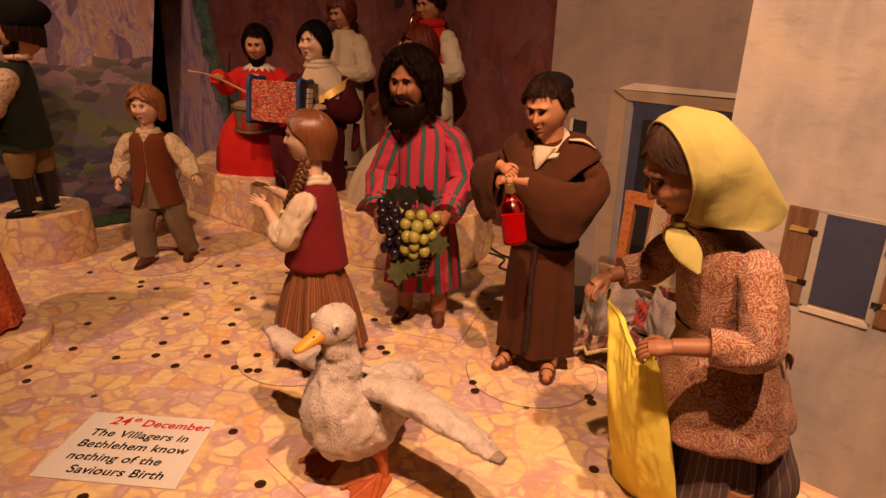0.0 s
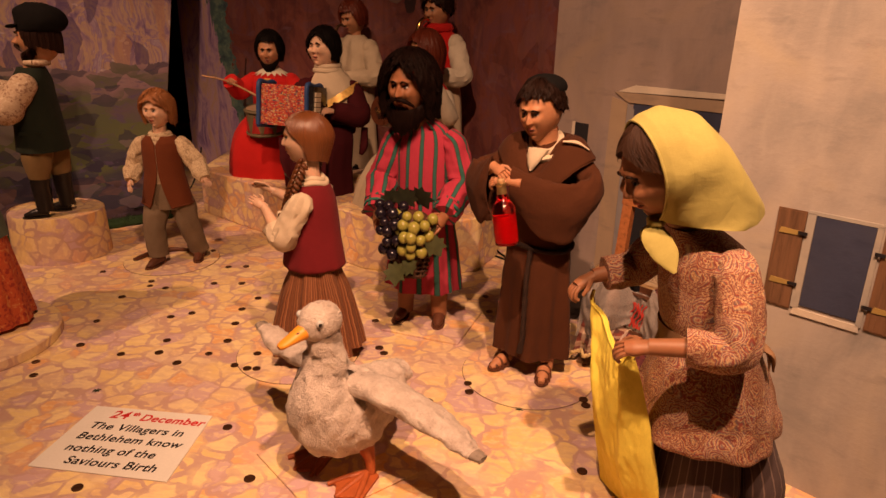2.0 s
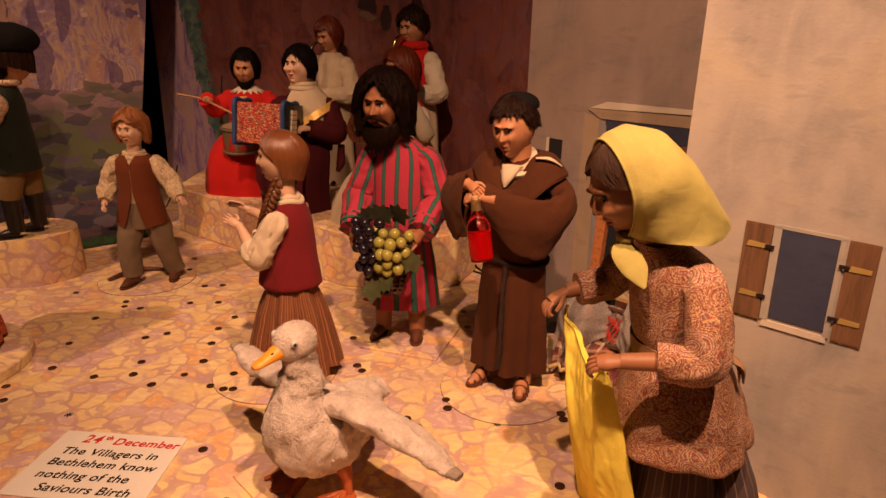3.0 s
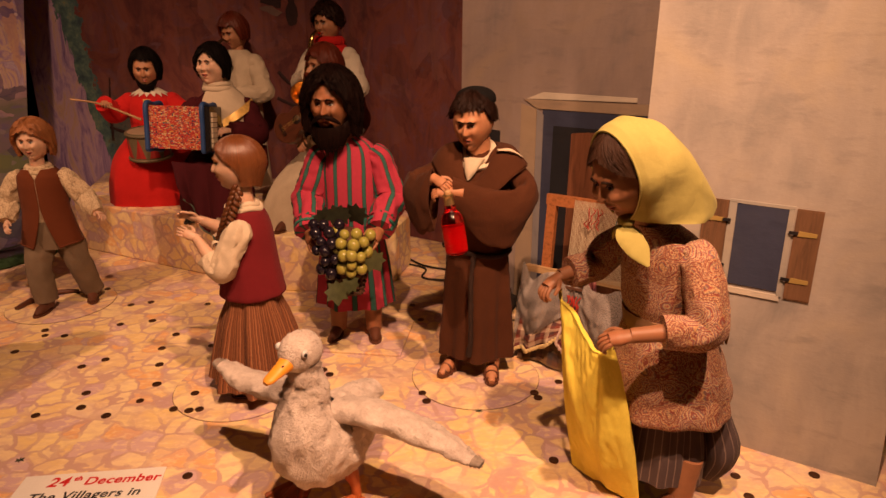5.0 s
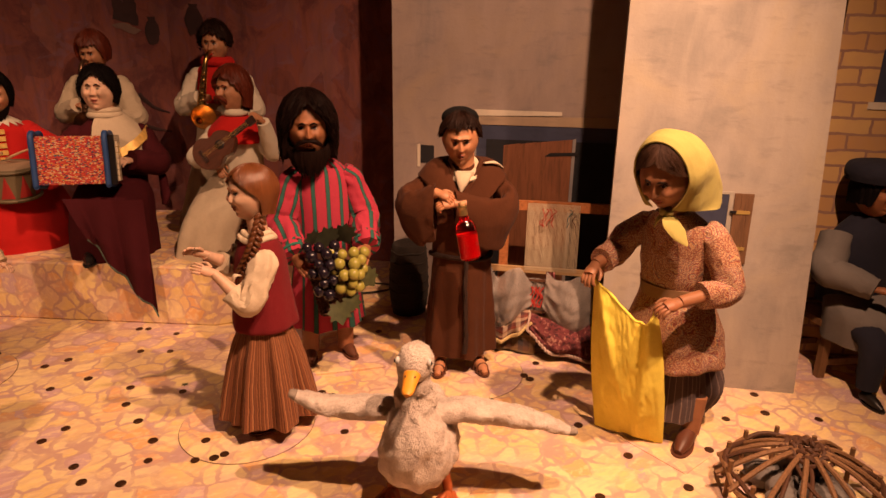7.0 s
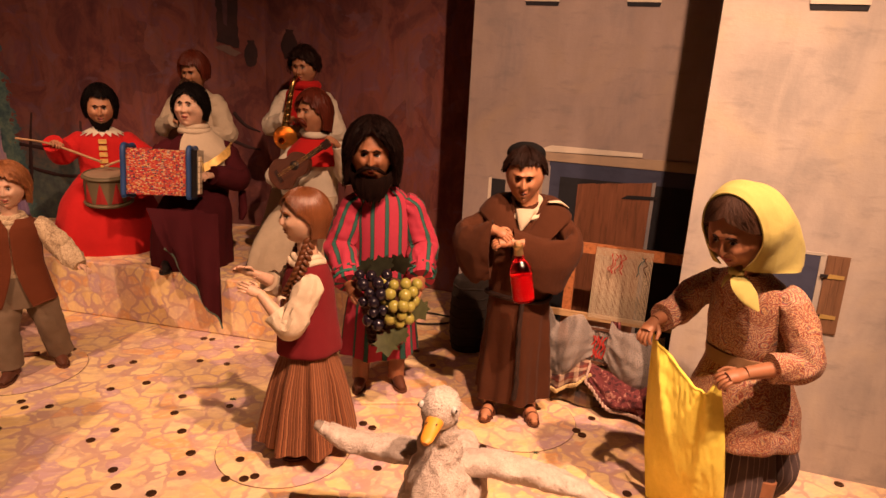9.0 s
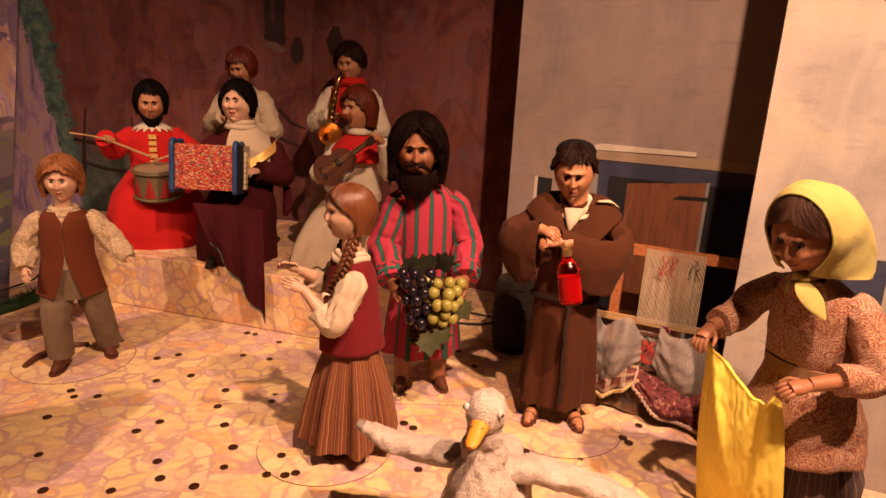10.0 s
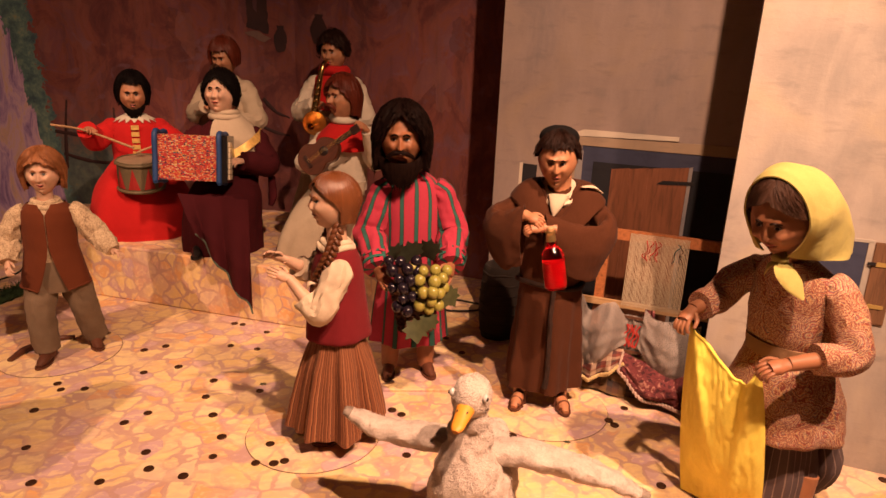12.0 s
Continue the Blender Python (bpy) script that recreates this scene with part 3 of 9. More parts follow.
# ---- dolls: each one mesh ----
SKIN = skin("doll_skin", (0.42, 0.200, 0.105), 0.5)
SKIN_PALE = skin("doll_skin_pale", (0.58, 0.365, 0.25), 0.46)
SKIN_BROWN = skin("doll_skin_brown", (0.27, 0.108, 0.048), 0.56)
SKIN_OLD = skin("doll_skin_tan", (0.27, 0.115, 0.055), 0.52)
LIP = plain("lip_paint", (0.36, 0.10, 0.075), 0.4)
MOUTH = plain("mouth_line_paint", (0.07, 0.018, 0.014), 0.5)
EYE_WHITE = plain("eye_enamel", (0.40, 0.33, 0.27), 0.35, 0.02)
EYE_DARK = plain("eye_dark_enamel", (0.02, 0.012, 0.01), 0.4, 0.02)
BLACK_HAIR = hair("black_hair", (0.006, 0.004, 0.0036), 0.55, 1300.0, 0.06)
DARK_HAIR = hair("dark_brown_hair", (0.020, 0.008, 0.005), 0.5, 1300.0, 0.10)
RED_HAIR = hair("red_brown_hair", (0.120, 0.022, 0.010), 0.4)
AUBURN = hair("auburn_hair", (0.29, 0.110, 0.038), 0.45)
CHESTNUT = hair("chestnut_hair", (0.165, 0.054, 0.017), 0.30, 1300.0, 0.5)
BEARD_HAIR = hair("brown_black_hair", (0.010, 0.0042, 0.003), 0.55, 1300.0, 0.07)
OLD_HAIR = hair("grey_brown_hair", (0.048, 0.022, 0.013), 0.5, 1300.0, 0.12)
GREY_HAIR = hair("grey_hair", (0.42, 0.38, 0.34), 0.45)
LEATHER = plain("brown_leather", (0.10, 0.035, 0.018), 0.45, 0.3, 30, 300, 0.3)
SKIN_MONK = skin("doll_skin_ruddy", (0.43, 0.195, 0.098), 0.5)
BLACK_LEATHER = plain("black_leather", (0.014, 0.011, 0.010), 0.35, 0.3, 30, 300, 0.25)


def bell(x, z, cx, cz, sx, sz):
    return math.exp(-((x - cx) / sx) ** 2 - ((z - cz) / sz) ** 2)


def face_form(nose=1.0, jaw=1.0, cheek=1.0, brow=1.0):
    def form(d):
        x, y, z = d.x, d.y, d.z
        low = max(0.0, -z)
        px = x * (0.745 - 0.21 * jaw * low ** 1.5 + 0.03 * cheek * math.exp(-((z + 0.2) / 0.3) ** 2))
        py = y * 0.93
        pz = z * (1.08 + 0.07 * low)
        if y < 0:
            g = 0.0
            g -= 0.125 * (bell(x, z, 0.30, 0.06, 0.17, 0.11) + bell(x, z, -0.30, 0.06, 0.17, 0.11))
            g += 0.065 * (bell(x, z, 0.30, 0.04, 0.11, 0.06) + bell(x, z, -0.30, 0.04, 0.11, 0.06))
            g += 0.09 * brow * (bell(x, z, 0.28, 0.23, 0.22, 0.06) + bell(x, z, -0.28, 0.23, 0.22, 0.06))
            k = (0.18 - z) / 0.42 if z > -0.24 else 1 - (-0.24 - z) / 0.06
            k = max(0.0, min(1.0, k))
            k = k * k * (3 - 2 * k)
            g += nose * (0.27 * k * math.exp(-(x / (0.065 + 0.055 * k)) ** 2) + 0.09 * (bell(x, z, 0.115, -0.21, 0.05, 0.05) + bell(x, z, -0.115, -0.21, 0.05, 0.05)))
            g += 0.085 * cheek * (bell(x, z, 0.43, -0.17, 0.19, 0.17) + bell(x, z, -0.43, -0.17, 0.19, 0.17))
            g -= 0.045 * (bell(x, z, 0.27, -0.36, 0.06, 0.12) + bell(x, z, -0.27, -0.36, 0.06, 0.12))
            g += 0.060 * bell(x, z, 0, -0.43, 0.19, 0.045) + 0.065 * bell(x, z, 0, -0.55, 0.16, 0.05) - 0.05 * bell(x, z, 0, -0.49, 0.22, 0.02)
            g += 0.11 * bell(x, z, 0, -0.78, 0.22, 0.14) - 0.045 * bell(x, z, 0, -0.65, 0.2, 0.05)
            py -= g
        return Vector((px, py, pz))
    return form


def head(b, c, size, turn, skin_m, brow_m, nose=1.0, jaw=1.0, cheek=1.0, brow=1.0, lip=LIP, eyes=0.8, nod=0, tilt=0, closed=False, ears=True, smile=0.25):
    """Head at c, size = half its height; turn to its left in degrees, nod down. Returns its pose."""
    M = Matrix.Translation(c) @ pose(0, 0, 0, nod, tilt, turn)
    R = M.to_3x3()
    f = face_form(nose, jaw, cheek, brow)
    u = np.linspace(0, 2 * np.pi, 85)
    th, ph = u + 0.62 * np.sin(u), np.linspace(0.03, np.pi - 0.03, 80)
    P, UV = np.zeros((80, 85, 3)), np.zeros((80, 85, 2))
    for i, a in enumerate(ph):
        for j, t in enumerate(th):
            d = Vector((math.sin(a) * math.sin(t), math.sin(a) * math.cos(t), math.cos(a)))
            P[i, j] = M @ (f(d) * size)
            UV[i, j] = (t * size, -a * size)
    b.grid(P, UV, skin_m)

    def on_face(x, z, k):
        return M @ (f(Vector((x, -0.95, z)).normalized()) * size * k)

    def almond(cx, cz, w, h, k, mat):
        nu, nv = 11, 7
        Q, V2 = np.zeros((nv, nu, 3)), np.zeros((nv, nu, 2))
        for iv in range(nv):
            for iu in range(nu):
                p, q = -1 + 2 * iu / (nu - 1), -1 + 2 * iv / (nv - 1)
                hh = h * (1 - p * p) ** 0.6
                Q[iv, iu] = on_face(cx + w * p, cz + hh * q, k + 0.008 * (1 - p * p) * (1 - q * q))
        b.grid(Q, V2, mat)
    almond(0, -0.450, 0.23, 0.044, 1.009, lip)
    almond(0, -0.555, 0.19, 0.052, 1.009, lip)
    b.tube([on_face(x, -0.503 + smile * (x * x * 2.4 - 0.02), 1.012) for x in (-0.26, -0.14, 0.0, 0.14, 0.26)], [0.006 * size, 0.013 * size, 0.006 * size], MOUTH, 6, 11)
    for sx in (-1, 1):
        if not closed:
            almond(0.30 * sx, 0.045, 0.122, 0.050 * eyes, 1.006, EYE_WHITE)
            almond(0.30 * sx - 0.01, 0.045, 0.074, 0.052 * eyes, 1.012, EYE_DARK)
        lid = [on_face(0.30 * sx + dx, 0.045 + dz, 1.018) for dx, dz in ((-0.155, 0.0), (-0.07, 0.050), (0.06, 0.052), (0.155, 0.0))]
        b.tube(lid, [0.006 * size, 0.013 * size, 0.006 * size], EYE_DARK, 6, 9)
        low_lid = [on_face(0.30 * sx + dx, 0.045 + dz, 1.012) for dx, dz in ((-0.14, -0.005), (0.0, -0.058), (0.14, -0.005))]
        b.tube(low_lid, [0.006 * size, 0.012 * size, 0.006 * size], skin_m, 5, 7)
        bw = [M @ (f(Vector((sx * x, -0.92, z)).normalized()) * size * 1.01) for x, z in ((0.11, 0.165), (0.27, 0.225), (0.45, 0.15))]
        b.tube(bw, [0.024 * size, 0.044 * size, 0.016 * size], brow_m, 6, 8)
        if not ears:
            continue
        ear = M @ (Vector((0.735 * sx, 0.08, -0.02)) * size)
        b.ball(ear, (0.05 * size, 0.12 * size, 0.19 * size), skin_m, R.to_4x4(), 10, 8)
    return M


def hair_shell(b, M, size, mat, hem, puff=1.12, drop_in=0.0, rag=0.10, ridge=0.022, seed=1.0, lift=0.0, back=1.0, frizz=0.012, locks=420, sweep=0.0, curl=0.0, tall=None):
    """Hair from the crown down to hem(a), a = 0 behind the head and +-180 at the face, in degrees."""
    n, m = 150, 34
    tall = tall or puff
    th = np.linspace(-180, 180, n + 1)
    P, UV = np.zeros((m + 2, n + 1, 3)), np.zeros((m + 2, n + 1, 2))
    for j, a in enumerate(th):
        r = radians(a)
        zh = hem(abs(a)) + rag * (noise.noise((math.cos(r) * 9 + seed, math.sin(r) * 9, seed)) - 0.2)
        for i in range(m + 2):
            t = min(i, m - 1) / (m - 1)
            z = 1 - (1 - zh) * (1 - math.cos(t * math.pi / 2)) if zh > -0.2 else 1 - (1 - zh) * (0.55 * (1 - math.cos(t * math.pi / 2)) + 0.45 * t * t)
            q = math.sqrt(max(0.0, 1 - z * z)) if z > 0 else 1 - drop_in * (-z)
            u = r + math.copysign(radians(sweep) * (a / 180) ** 2 * t * t, a)
            rr = 1 + ridge * (math.sin(23 * u + 3 * seed) + math.sin(41 * u + seed) * 0.7 + 0.5 * math.sin(67 * u)) + 0.05 * noise.noise((2.2 * math.cos(r), 2.2 * math.sin(r), seed * 3))
            k = puff * (1 + (rr - 1) * min(1, 3 * t) + frizz * (noise.noise((6 * math.sin(r), 6 * math.cos(r), z * 5 + seed)) + 0.8 * noise.noise((15 * math.sin(r), 15 * math.cos(r), z * 9 + seed))))
            if i >= m:
                k *= 0.90 - 0.1 * (i - m)
                z += 0.03
            P[i, j] = M @ (Vector((math.sin(r) * q * 0.79 * k, math.cos(r) * q * 0.95 * k * (back if abs(a) < 90 else 1), z * 1.09 * tall + lift)) * size)
            UV[i, j] = (u * size, t * size * 2)
    b.grid(P, UV, mat)
    rnd = random.Random(int(seed * 100))

    def at(a, t):
        """A place on the shell: azimuth in degrees, t from crown to hem."""
        fj = (a + 180) % 360 / 360 * n
        fi = max(0.0, min(t, 0.995)) * (m - 1)
        i0, j0 = int(fi), int(fj) % n
        x, y = fi - i0, fj - int(fj)
        p = (P[i0, j0] * (1 - y) + P[i0, j0 + 1] * y) * (1 - x) + (P[i0 + 1, j0] * (1 - y) + P[i0 + 1, j0 + 1] * y) * x
        if t > 0.995:
            d = P[m - 1, j0] - P[m - 4, j0]
            p = p + d / (np.linalg.norm(d) + 1e-9) * (t - 0.995) * size * 2.2
        return p
    mid = np.array(M.translation)
    for _ in range(locks):
        a, t0 = rnd.uniform(-180, 180), rnd.uniform(0.02, 0.6) ** 1.3
        t1 = rnd.uniform(0.8, 1.05)
        bend, wide, proud = rnd.uniform(-8, 8), rnd.uniform(0.35, 1.25), rnd.uniform(1.003, 1.014 + frizz * 0.9)
        if curl and rnd.random() < 0.6:
            t0 = rnd.uniform(0.0, 0.92)
            t1, wide, bend, proud = t0 + rnd.uniform(0.10, 0.22), rnd.uniform(1.2, 3.0), rnd.uniform(-22, 22), 1.01 + curl * rnd.random()
        Q, V2 = np.zeros((9, 3, 3)), np.zeros((9, 3, 2))
        for i in range(9):
            k = i / 8
            t = t0 + (t1 - t0) * k
            wv = wide * math.sin(math.pi * (0.06 + 0.90 * k))
            ac = a - math.copysign(sweep * (a / 180) ** 2 * k * k, a) + bend * k * k + frizz * 60 * math.sin(5 * k + a)
            for c, (da, lift_k) in enumerate(((-wv, proud - 0.004), (0, proud), (wv, proud - 0.004))):
                spread = da / max(0.18, math.sin(min(1.0, t + 0.05) * math.pi / 2))
                p = at(ac + spread, t)
                Q[i, c] = mid + (p - mid) * lift_k
                V2[i, c] = (radians(ac + da) * size + 0.7 * rnd.random() * 0.001, t * size * 2)
        b.grid(Q, V2, mat)


def hem_curve(front, side, behind, a0=125, a1=150, arch=0.0):
    """Lower edge of the hair; arch > 0 opens it over the brow like a curtain."""
    def f(a):
        if arch and a >= a0:
            return side + (front - side) * ((a - a0) / (180 - a0)) ** arch
        if a >= a1:
            return front
        if a >= a0:
            t = (a - a0) / (a1 - a0)
            t = t * t * (3 - 2 * t)
            return side * (1 - t) + front * t
        t = min(1.0, a / 80)
        return behind * (1 - t) + side * t
    return f


def beard(b, M, size, mat, length, width=0.72, seed=2.0, moustache=True, depth=0.42):
    n, m = 90, 20
    P, UV = np.zeros((m, n + 1, 3)), np.zeros((m, n + 1, 2))
    for i in range(m):
        t = i / (m - 1)
        for j in range(n + 1):
            a = -math.pi * 0.56 + math.pi * 1.12 * j / n
            edge = abs(a) / (math.pi * 0.56)
            top = -0.74 + 0.74 * edge ** 2.2
            z = top - (length * (1 - 0.50 * edge ** 2) + 0.22 * noise.noise((a * 9, seed, 0)) + 0.10 * noise.noise((a * 26, seed, 3))) * t
            w = (width + 0.10 * math.sin(math.pi * t)) * (1 - 0.34 * t ** 2) * (1 + 0.025 * math.sin(a * 31 + t * 3) + 0.07 * noise.noise((a * 5, t * 5, seed)))
            P[i, j] = M @ (Vector((math.sin(a) * w, -math.cos(a) * (depth + 0.52 * (1 - t * 0.35)) - 0.06 * math.sin(math.pi * t) + 0.05, z)) * size)
            UV[i, j] = (a * size, t * size)
    b.grid(P, UV, mat)
    rnd, mid = random.Random(int(seed * 77)), P.reshape(-1, 3).mean(0)
    for _ in range(160):
        j, i0 = rnd.randrange(3, n - 3), rnd.randrange(0, m - 8)
        out, side, over = rnd.uniform(1.01, 1.07), rnd.uniform(-2.5, 2.5), rnd.uniform(0.0, 0.28) * length
        Q, V2 = np.zeros((7, 2, 3)), np.zeros((7, 2, 2))
        for i in range(7):
            k = i / 6
            p = P[min(m - 1, int(i0 + (m - 1 - i0) * k)), int(max(0, min(n, j + side * k)))]
            p = mid + (p - mid) * (1 + (out - 1) * math.sin(math.pi * min(1, 0.2 + k)))
            p = p + np.array([0, 0, -1.0]) * over * size * k * k
            w = 0.0011 * math.sin(math.pi * (0.08 + 0.88 * k))
            ax = np.array((M.to_3x3() @ Vector((1, 0, 0))))
            Q[i, 0], Q[i, 1] = p - ax * w, p + ax * w
            V2[i] = (j * 0.001, k * size)
        b.grid(Q, V2, mat)
    if moustache:
        for sx in (-1, 1):
            b.tube([M @ (Vector(p) * size) for p in ((0, -1.05, -0.33), (0.2 * sx, -1.02, -0.37), (0.40 * sx, -0.86, -0.50), (0.5 * sx, -0.72, -0.62))],
                   [0.05 * size, 0.085 * size, 0.07 * size, 0.03 * size], mat, 8, 10)


def palm(b, wrist, way, normal, size, mat, curl=0.5, spread=0.16, thumb=1):
    """A small hand from the wrist along way; normal points out of the back of it."""
    w, a, n = Vector(wrist), Vector(way).normalized(), Vector(normal)
    n = (n - a * n.dot(a)).normalized()
    s = a.cross(n) * thumb
    R = Matrix((s, a, n)).transposed().to_4x4()
    b.tube([w - a * size * 0.3, w + a * size * 0.2, w + a * size * 0.55, w + a * size * 0.95], [0.35 * size, 0.36 * size, 0.44 * size, 0.36 * size], mat, 12, 10, flat=0.68, up=tuple(n))
    for k in range(4):
        off = (k - 1.5) * 0.21
        ln = (0.78, 0.95, 0.90, 0.70)[k] * size
        p = w + a * size * 0.9 + s * off * size
        pts, q, d = [p], p.copy(), (a + s * off * spread * 2).normalized()
        for st in range(3):
            ax = s
            d = (Matrix.Rotation(curl * (0.5 + 0.4 * st) * -thumb, 3, ax) @ d).normalized()
            q = q + d * ln * (0.42, 0.33, 0.25)[st]
            pts.append(q.copy())
        b.tube(pts, [0.115 * size, 0.11 * size, 0.10 * size, 0.075 * size], mat, 7, 9)
    t0 = w + a * size * 0.3 + s * size * -0.34
    b.tube([t0, t0 + (a * 0.35 - s * 0.28 - n * 0.1) * size, t0 + (a * 0.75 - s * 0.30 - n * 0.28) * size], [0.14 * size, 0.125 * size, 0.085 * size], mat, 7, 8)


def arm(b, sh, el, wr, radii, mat, skin_m, way, normal, size=0.026, wrinkle=0.06, seed=0.0, curl=0.5, thumb=1, cuff=True, flat=1.0):
    """A sleeve with its hand; radii at shoulder, elbow and cuff."""
    sh, el, wr = Vector(sh), Vector(el), Vector(wr)
    m1 = sh * 0.45 + el * 0.55
    m2 = el * 0.45 + wr * 0.55
    r0, r1, r2 = radii
    b.tube([sh, m1, el, m2, wr], [r0, (r0 + r1) / 2, r1, (r1 + r2) / 2, r2], mat, 22, 34, wrinkle, seed, flat)
    if cuff:
        b.tube([wr - (wr - m2).normalized() * 0.003, wr + (wr - m2).normalized() * 0.001], [r2 * 1.04, r2 * 1.02], mat, 18, 3)
    palm(b, wr, way, normal, size, skin_m, curl, 0.16, thumb)


def shoe(b, x, y, z, way, size, mat, sole=None, open_toe=False):
    a = radians(way)
    f = Vector((math.sin(a), -math.cos(a), 0))
    s = Vector((f.y, -f.x, 0)) * -1
    c = Vector((x, y, z))
    if open_toe:
        pts = []
    b.tube([c - f * size * 0.45 + Vector((0, 0, 0.40 * size)), c + Vector((0, 0, 0.46 * size)), c + f * size * 0.7 + Vector((0, 0, 0.30 * size)), c + f * size * 1.25 + Vector((0, 0, 0.2 * size))],
           [0.36 * size, 0.40 * size, 0.36 * size, 0.16 * size], mat, 14, 12, flat=0.95)
    if sole:
        o = []
        for k in range(24):
            t = 2 * math.pi * k / 24
            o.append((math.cos(t) * 0.44 * size * (1 + 0.12 * math.sin(t)), math.sin(t) * 1.0 * size))
        pts = [c + f * (0.42 * size + v) + s * u for u, v in o]
        b.poly([p for p in pts] + [p + Vector((0, 0, 0.12 * size)) for p in pts],
               [tuple(range(24))[::-1], tuple(range(24, 48))] + [(k, (k + 1) % 24, 24 + (k + 1) % 24, 24 + k) for k in range(24)], sole)


def doll_pose(x, y, z, fx, fy):
    """Stands at x, y, z and faces along fx, fy."""
    return pose(x, y, z, 0, 0, math.degrees(math.atan2(fx, -fy)))


def doll(b, name, label, m, category="doll", group=""):
    return b.thing(name, label, category, group, m=m)


# the man with the grape basket
PINK_STRIPE = striped("pink_green_stripe", 0.0300, [(0.0, (0.41, 0.030, 0.063)), (0.66, (0.05, 0.02, 0.02)), (0.70, (0.022, 0.105, 0.085)), (0.93, (0.05, 0.02, 0.02)), (0.97, (0.41, 0.030, 0.063))])


CUFF = cloth("green_cuff_band", (0.035, 0.15, 0.12))


def grape_man():
    b = Sculpt()
    b.loft([(0.085, 0, 0.004, 0.082, 0.060, 0.075), (0.17, 0, 0.002, 0.074, 0.055, 0.06), (0.26, 0, 0, 0.064, 0.048, 0.030), (0.34, 0, -0.002, 0.061, 0.046, 0.012),
            (0.405, 0, 0.002, 0.062, 0.042, 0), (0.438, 0, 0.004, 0.050, 0.036, 0), (0.458, -0.006, 0.0, 0.030, 0.030, 0)], PINK_STRIPE, 96, 40, 6, 0.6, wrinkle=0.016)
    hc = (-0.026, -0.022, 0.527)
    M = head(b, hc, 0.056, -8, SKIN_BROWN, BLACK_HAIR, 1.05, 0.75, 1.2, 1.7, nod=2, eyes=0.65, smile=0.9)
    b.tube([(-0.006, 0, 0.43), (-0.016, -0.010, 0.50)], [0.03, 0.03], SKIN_BROWN, 14, 4)
    hair_shell(b, M, 0.057, BEARD_HAIR, hem_curve(0.74, -0.80, -0.95, 116, arch=0.45), 1.30, 0.06, 0.14, 0.010, 1.3, frizz=0.06, locks=900, sweep=30, curl=0.05, tall=1.18, back=1.12)
    beard(b, M, 0.057, BEARD_HAIR, 0.86, 0.80, 2.0)
    for sx, el, wr in ((-1, (-0.088, -0.014, 0.330), (-0.074, -0.092, 0.276)), (1, (0.086, -0.018, 0.330), (0.072, -0.096, 0.284))):
        b.tube([(0.044 * sx, 0.0, 0.428), (0.062 * sx, -0.001, 0.410), (0.074 * sx, -0.006, 0.372), el, tuple(0.5 * p + 0.5 * q for p, q in zip(el, wr)), wr],
               [0.022, 0.029, 0.031, 0.034, 0.032, 0.028], PINK_STRIPE, 34, 48, 0.15, sx, 0.95)
        palm(b, wr, (-0.35 * sx, -0.85, -0.45), (0.75 * sx, -0.5, 0.5), 0.031, SKIN_BROWN, 0.35, 0.16, -sx)
        for q, r in ((0.10, 0.0290), (0.24, 0.0300)):
            c0 = Vector(wr) * (1 - q) + Vector(el) * q
            c1 = Vector(wr) * (1 - q - 0.055) + Vector(el) * (q + 0.055)
            b.tube([c0, c1], [r + 0.0006, r + 0.001], CUFF if q < 0.2 else PINK_STRIPE, 24, 4)
        b.tube([(0.038 * sx, 0.0, 0.11), (0.040 * sx, -0.004, 0.02)], [0.022, 0.018], SKIN_BROWN, 12, 5)
        shoe(b, 0.042 * sx, -0.010, 0.006, 10 * sx, 0.034, LEATHER, LEATHER)
    return doll(b, "grape_seller_doll", "bearded doll in a pink and green striped robe", doll_pose(-0.012, 1.395, 0, -0.12, -1))


grape_man()

# the monk
HABIT = cloth("brown_habit_cloth", (0.074, 0.0245, 0.0105), 0.92, 0.15, 700)
CREAM_CLOTH = cloth("cream_cloth", (0.66, 0.53, 0.38))
CAP = cloth("black_wool_cap", (0.007, 0.006, 0.006), 0.9, 0.14, 900, 0.0)
ROPE = plain("dark_rope", (0.024, 0.010, 0.006), 0.9, 0.3, 60, 400, 0.5)


def sandal(b, x, y, z, way, size, skin_m):
    shoe(b, x, y, z + 0.004, way, size, skin_m, LEATHER)
    a = radians(way)
    f, s = Vector((math.sin(a), -math.cos(a), 0)), Vector((math.cos(a), math.sin(a), 0))
    c = Vector((x, y, z))
    for d, w, h in ((0.05, 0.43, 0.92), (0.55, 0.42, 0.74), (0.95, 0.34, 0.5)):
        b.tube([c + f * d * size + s * w * size + Vector((0, 0, 0.1 * size)), c + f * d * size + s * w * 0.75 * size + Vector((0, 0, h * size * 0.8)), c + f * d * size + Vector((0, 0, h * size)),
                c + f * d * size - s * w * 0.75 * size + Vector((0, 0, h * size * 0.8)), c + f * d * size - s * w * size + Vector((0, 0, 0.1 * size))], [0.105 * size] * 3, LEATHER, 6, 12)


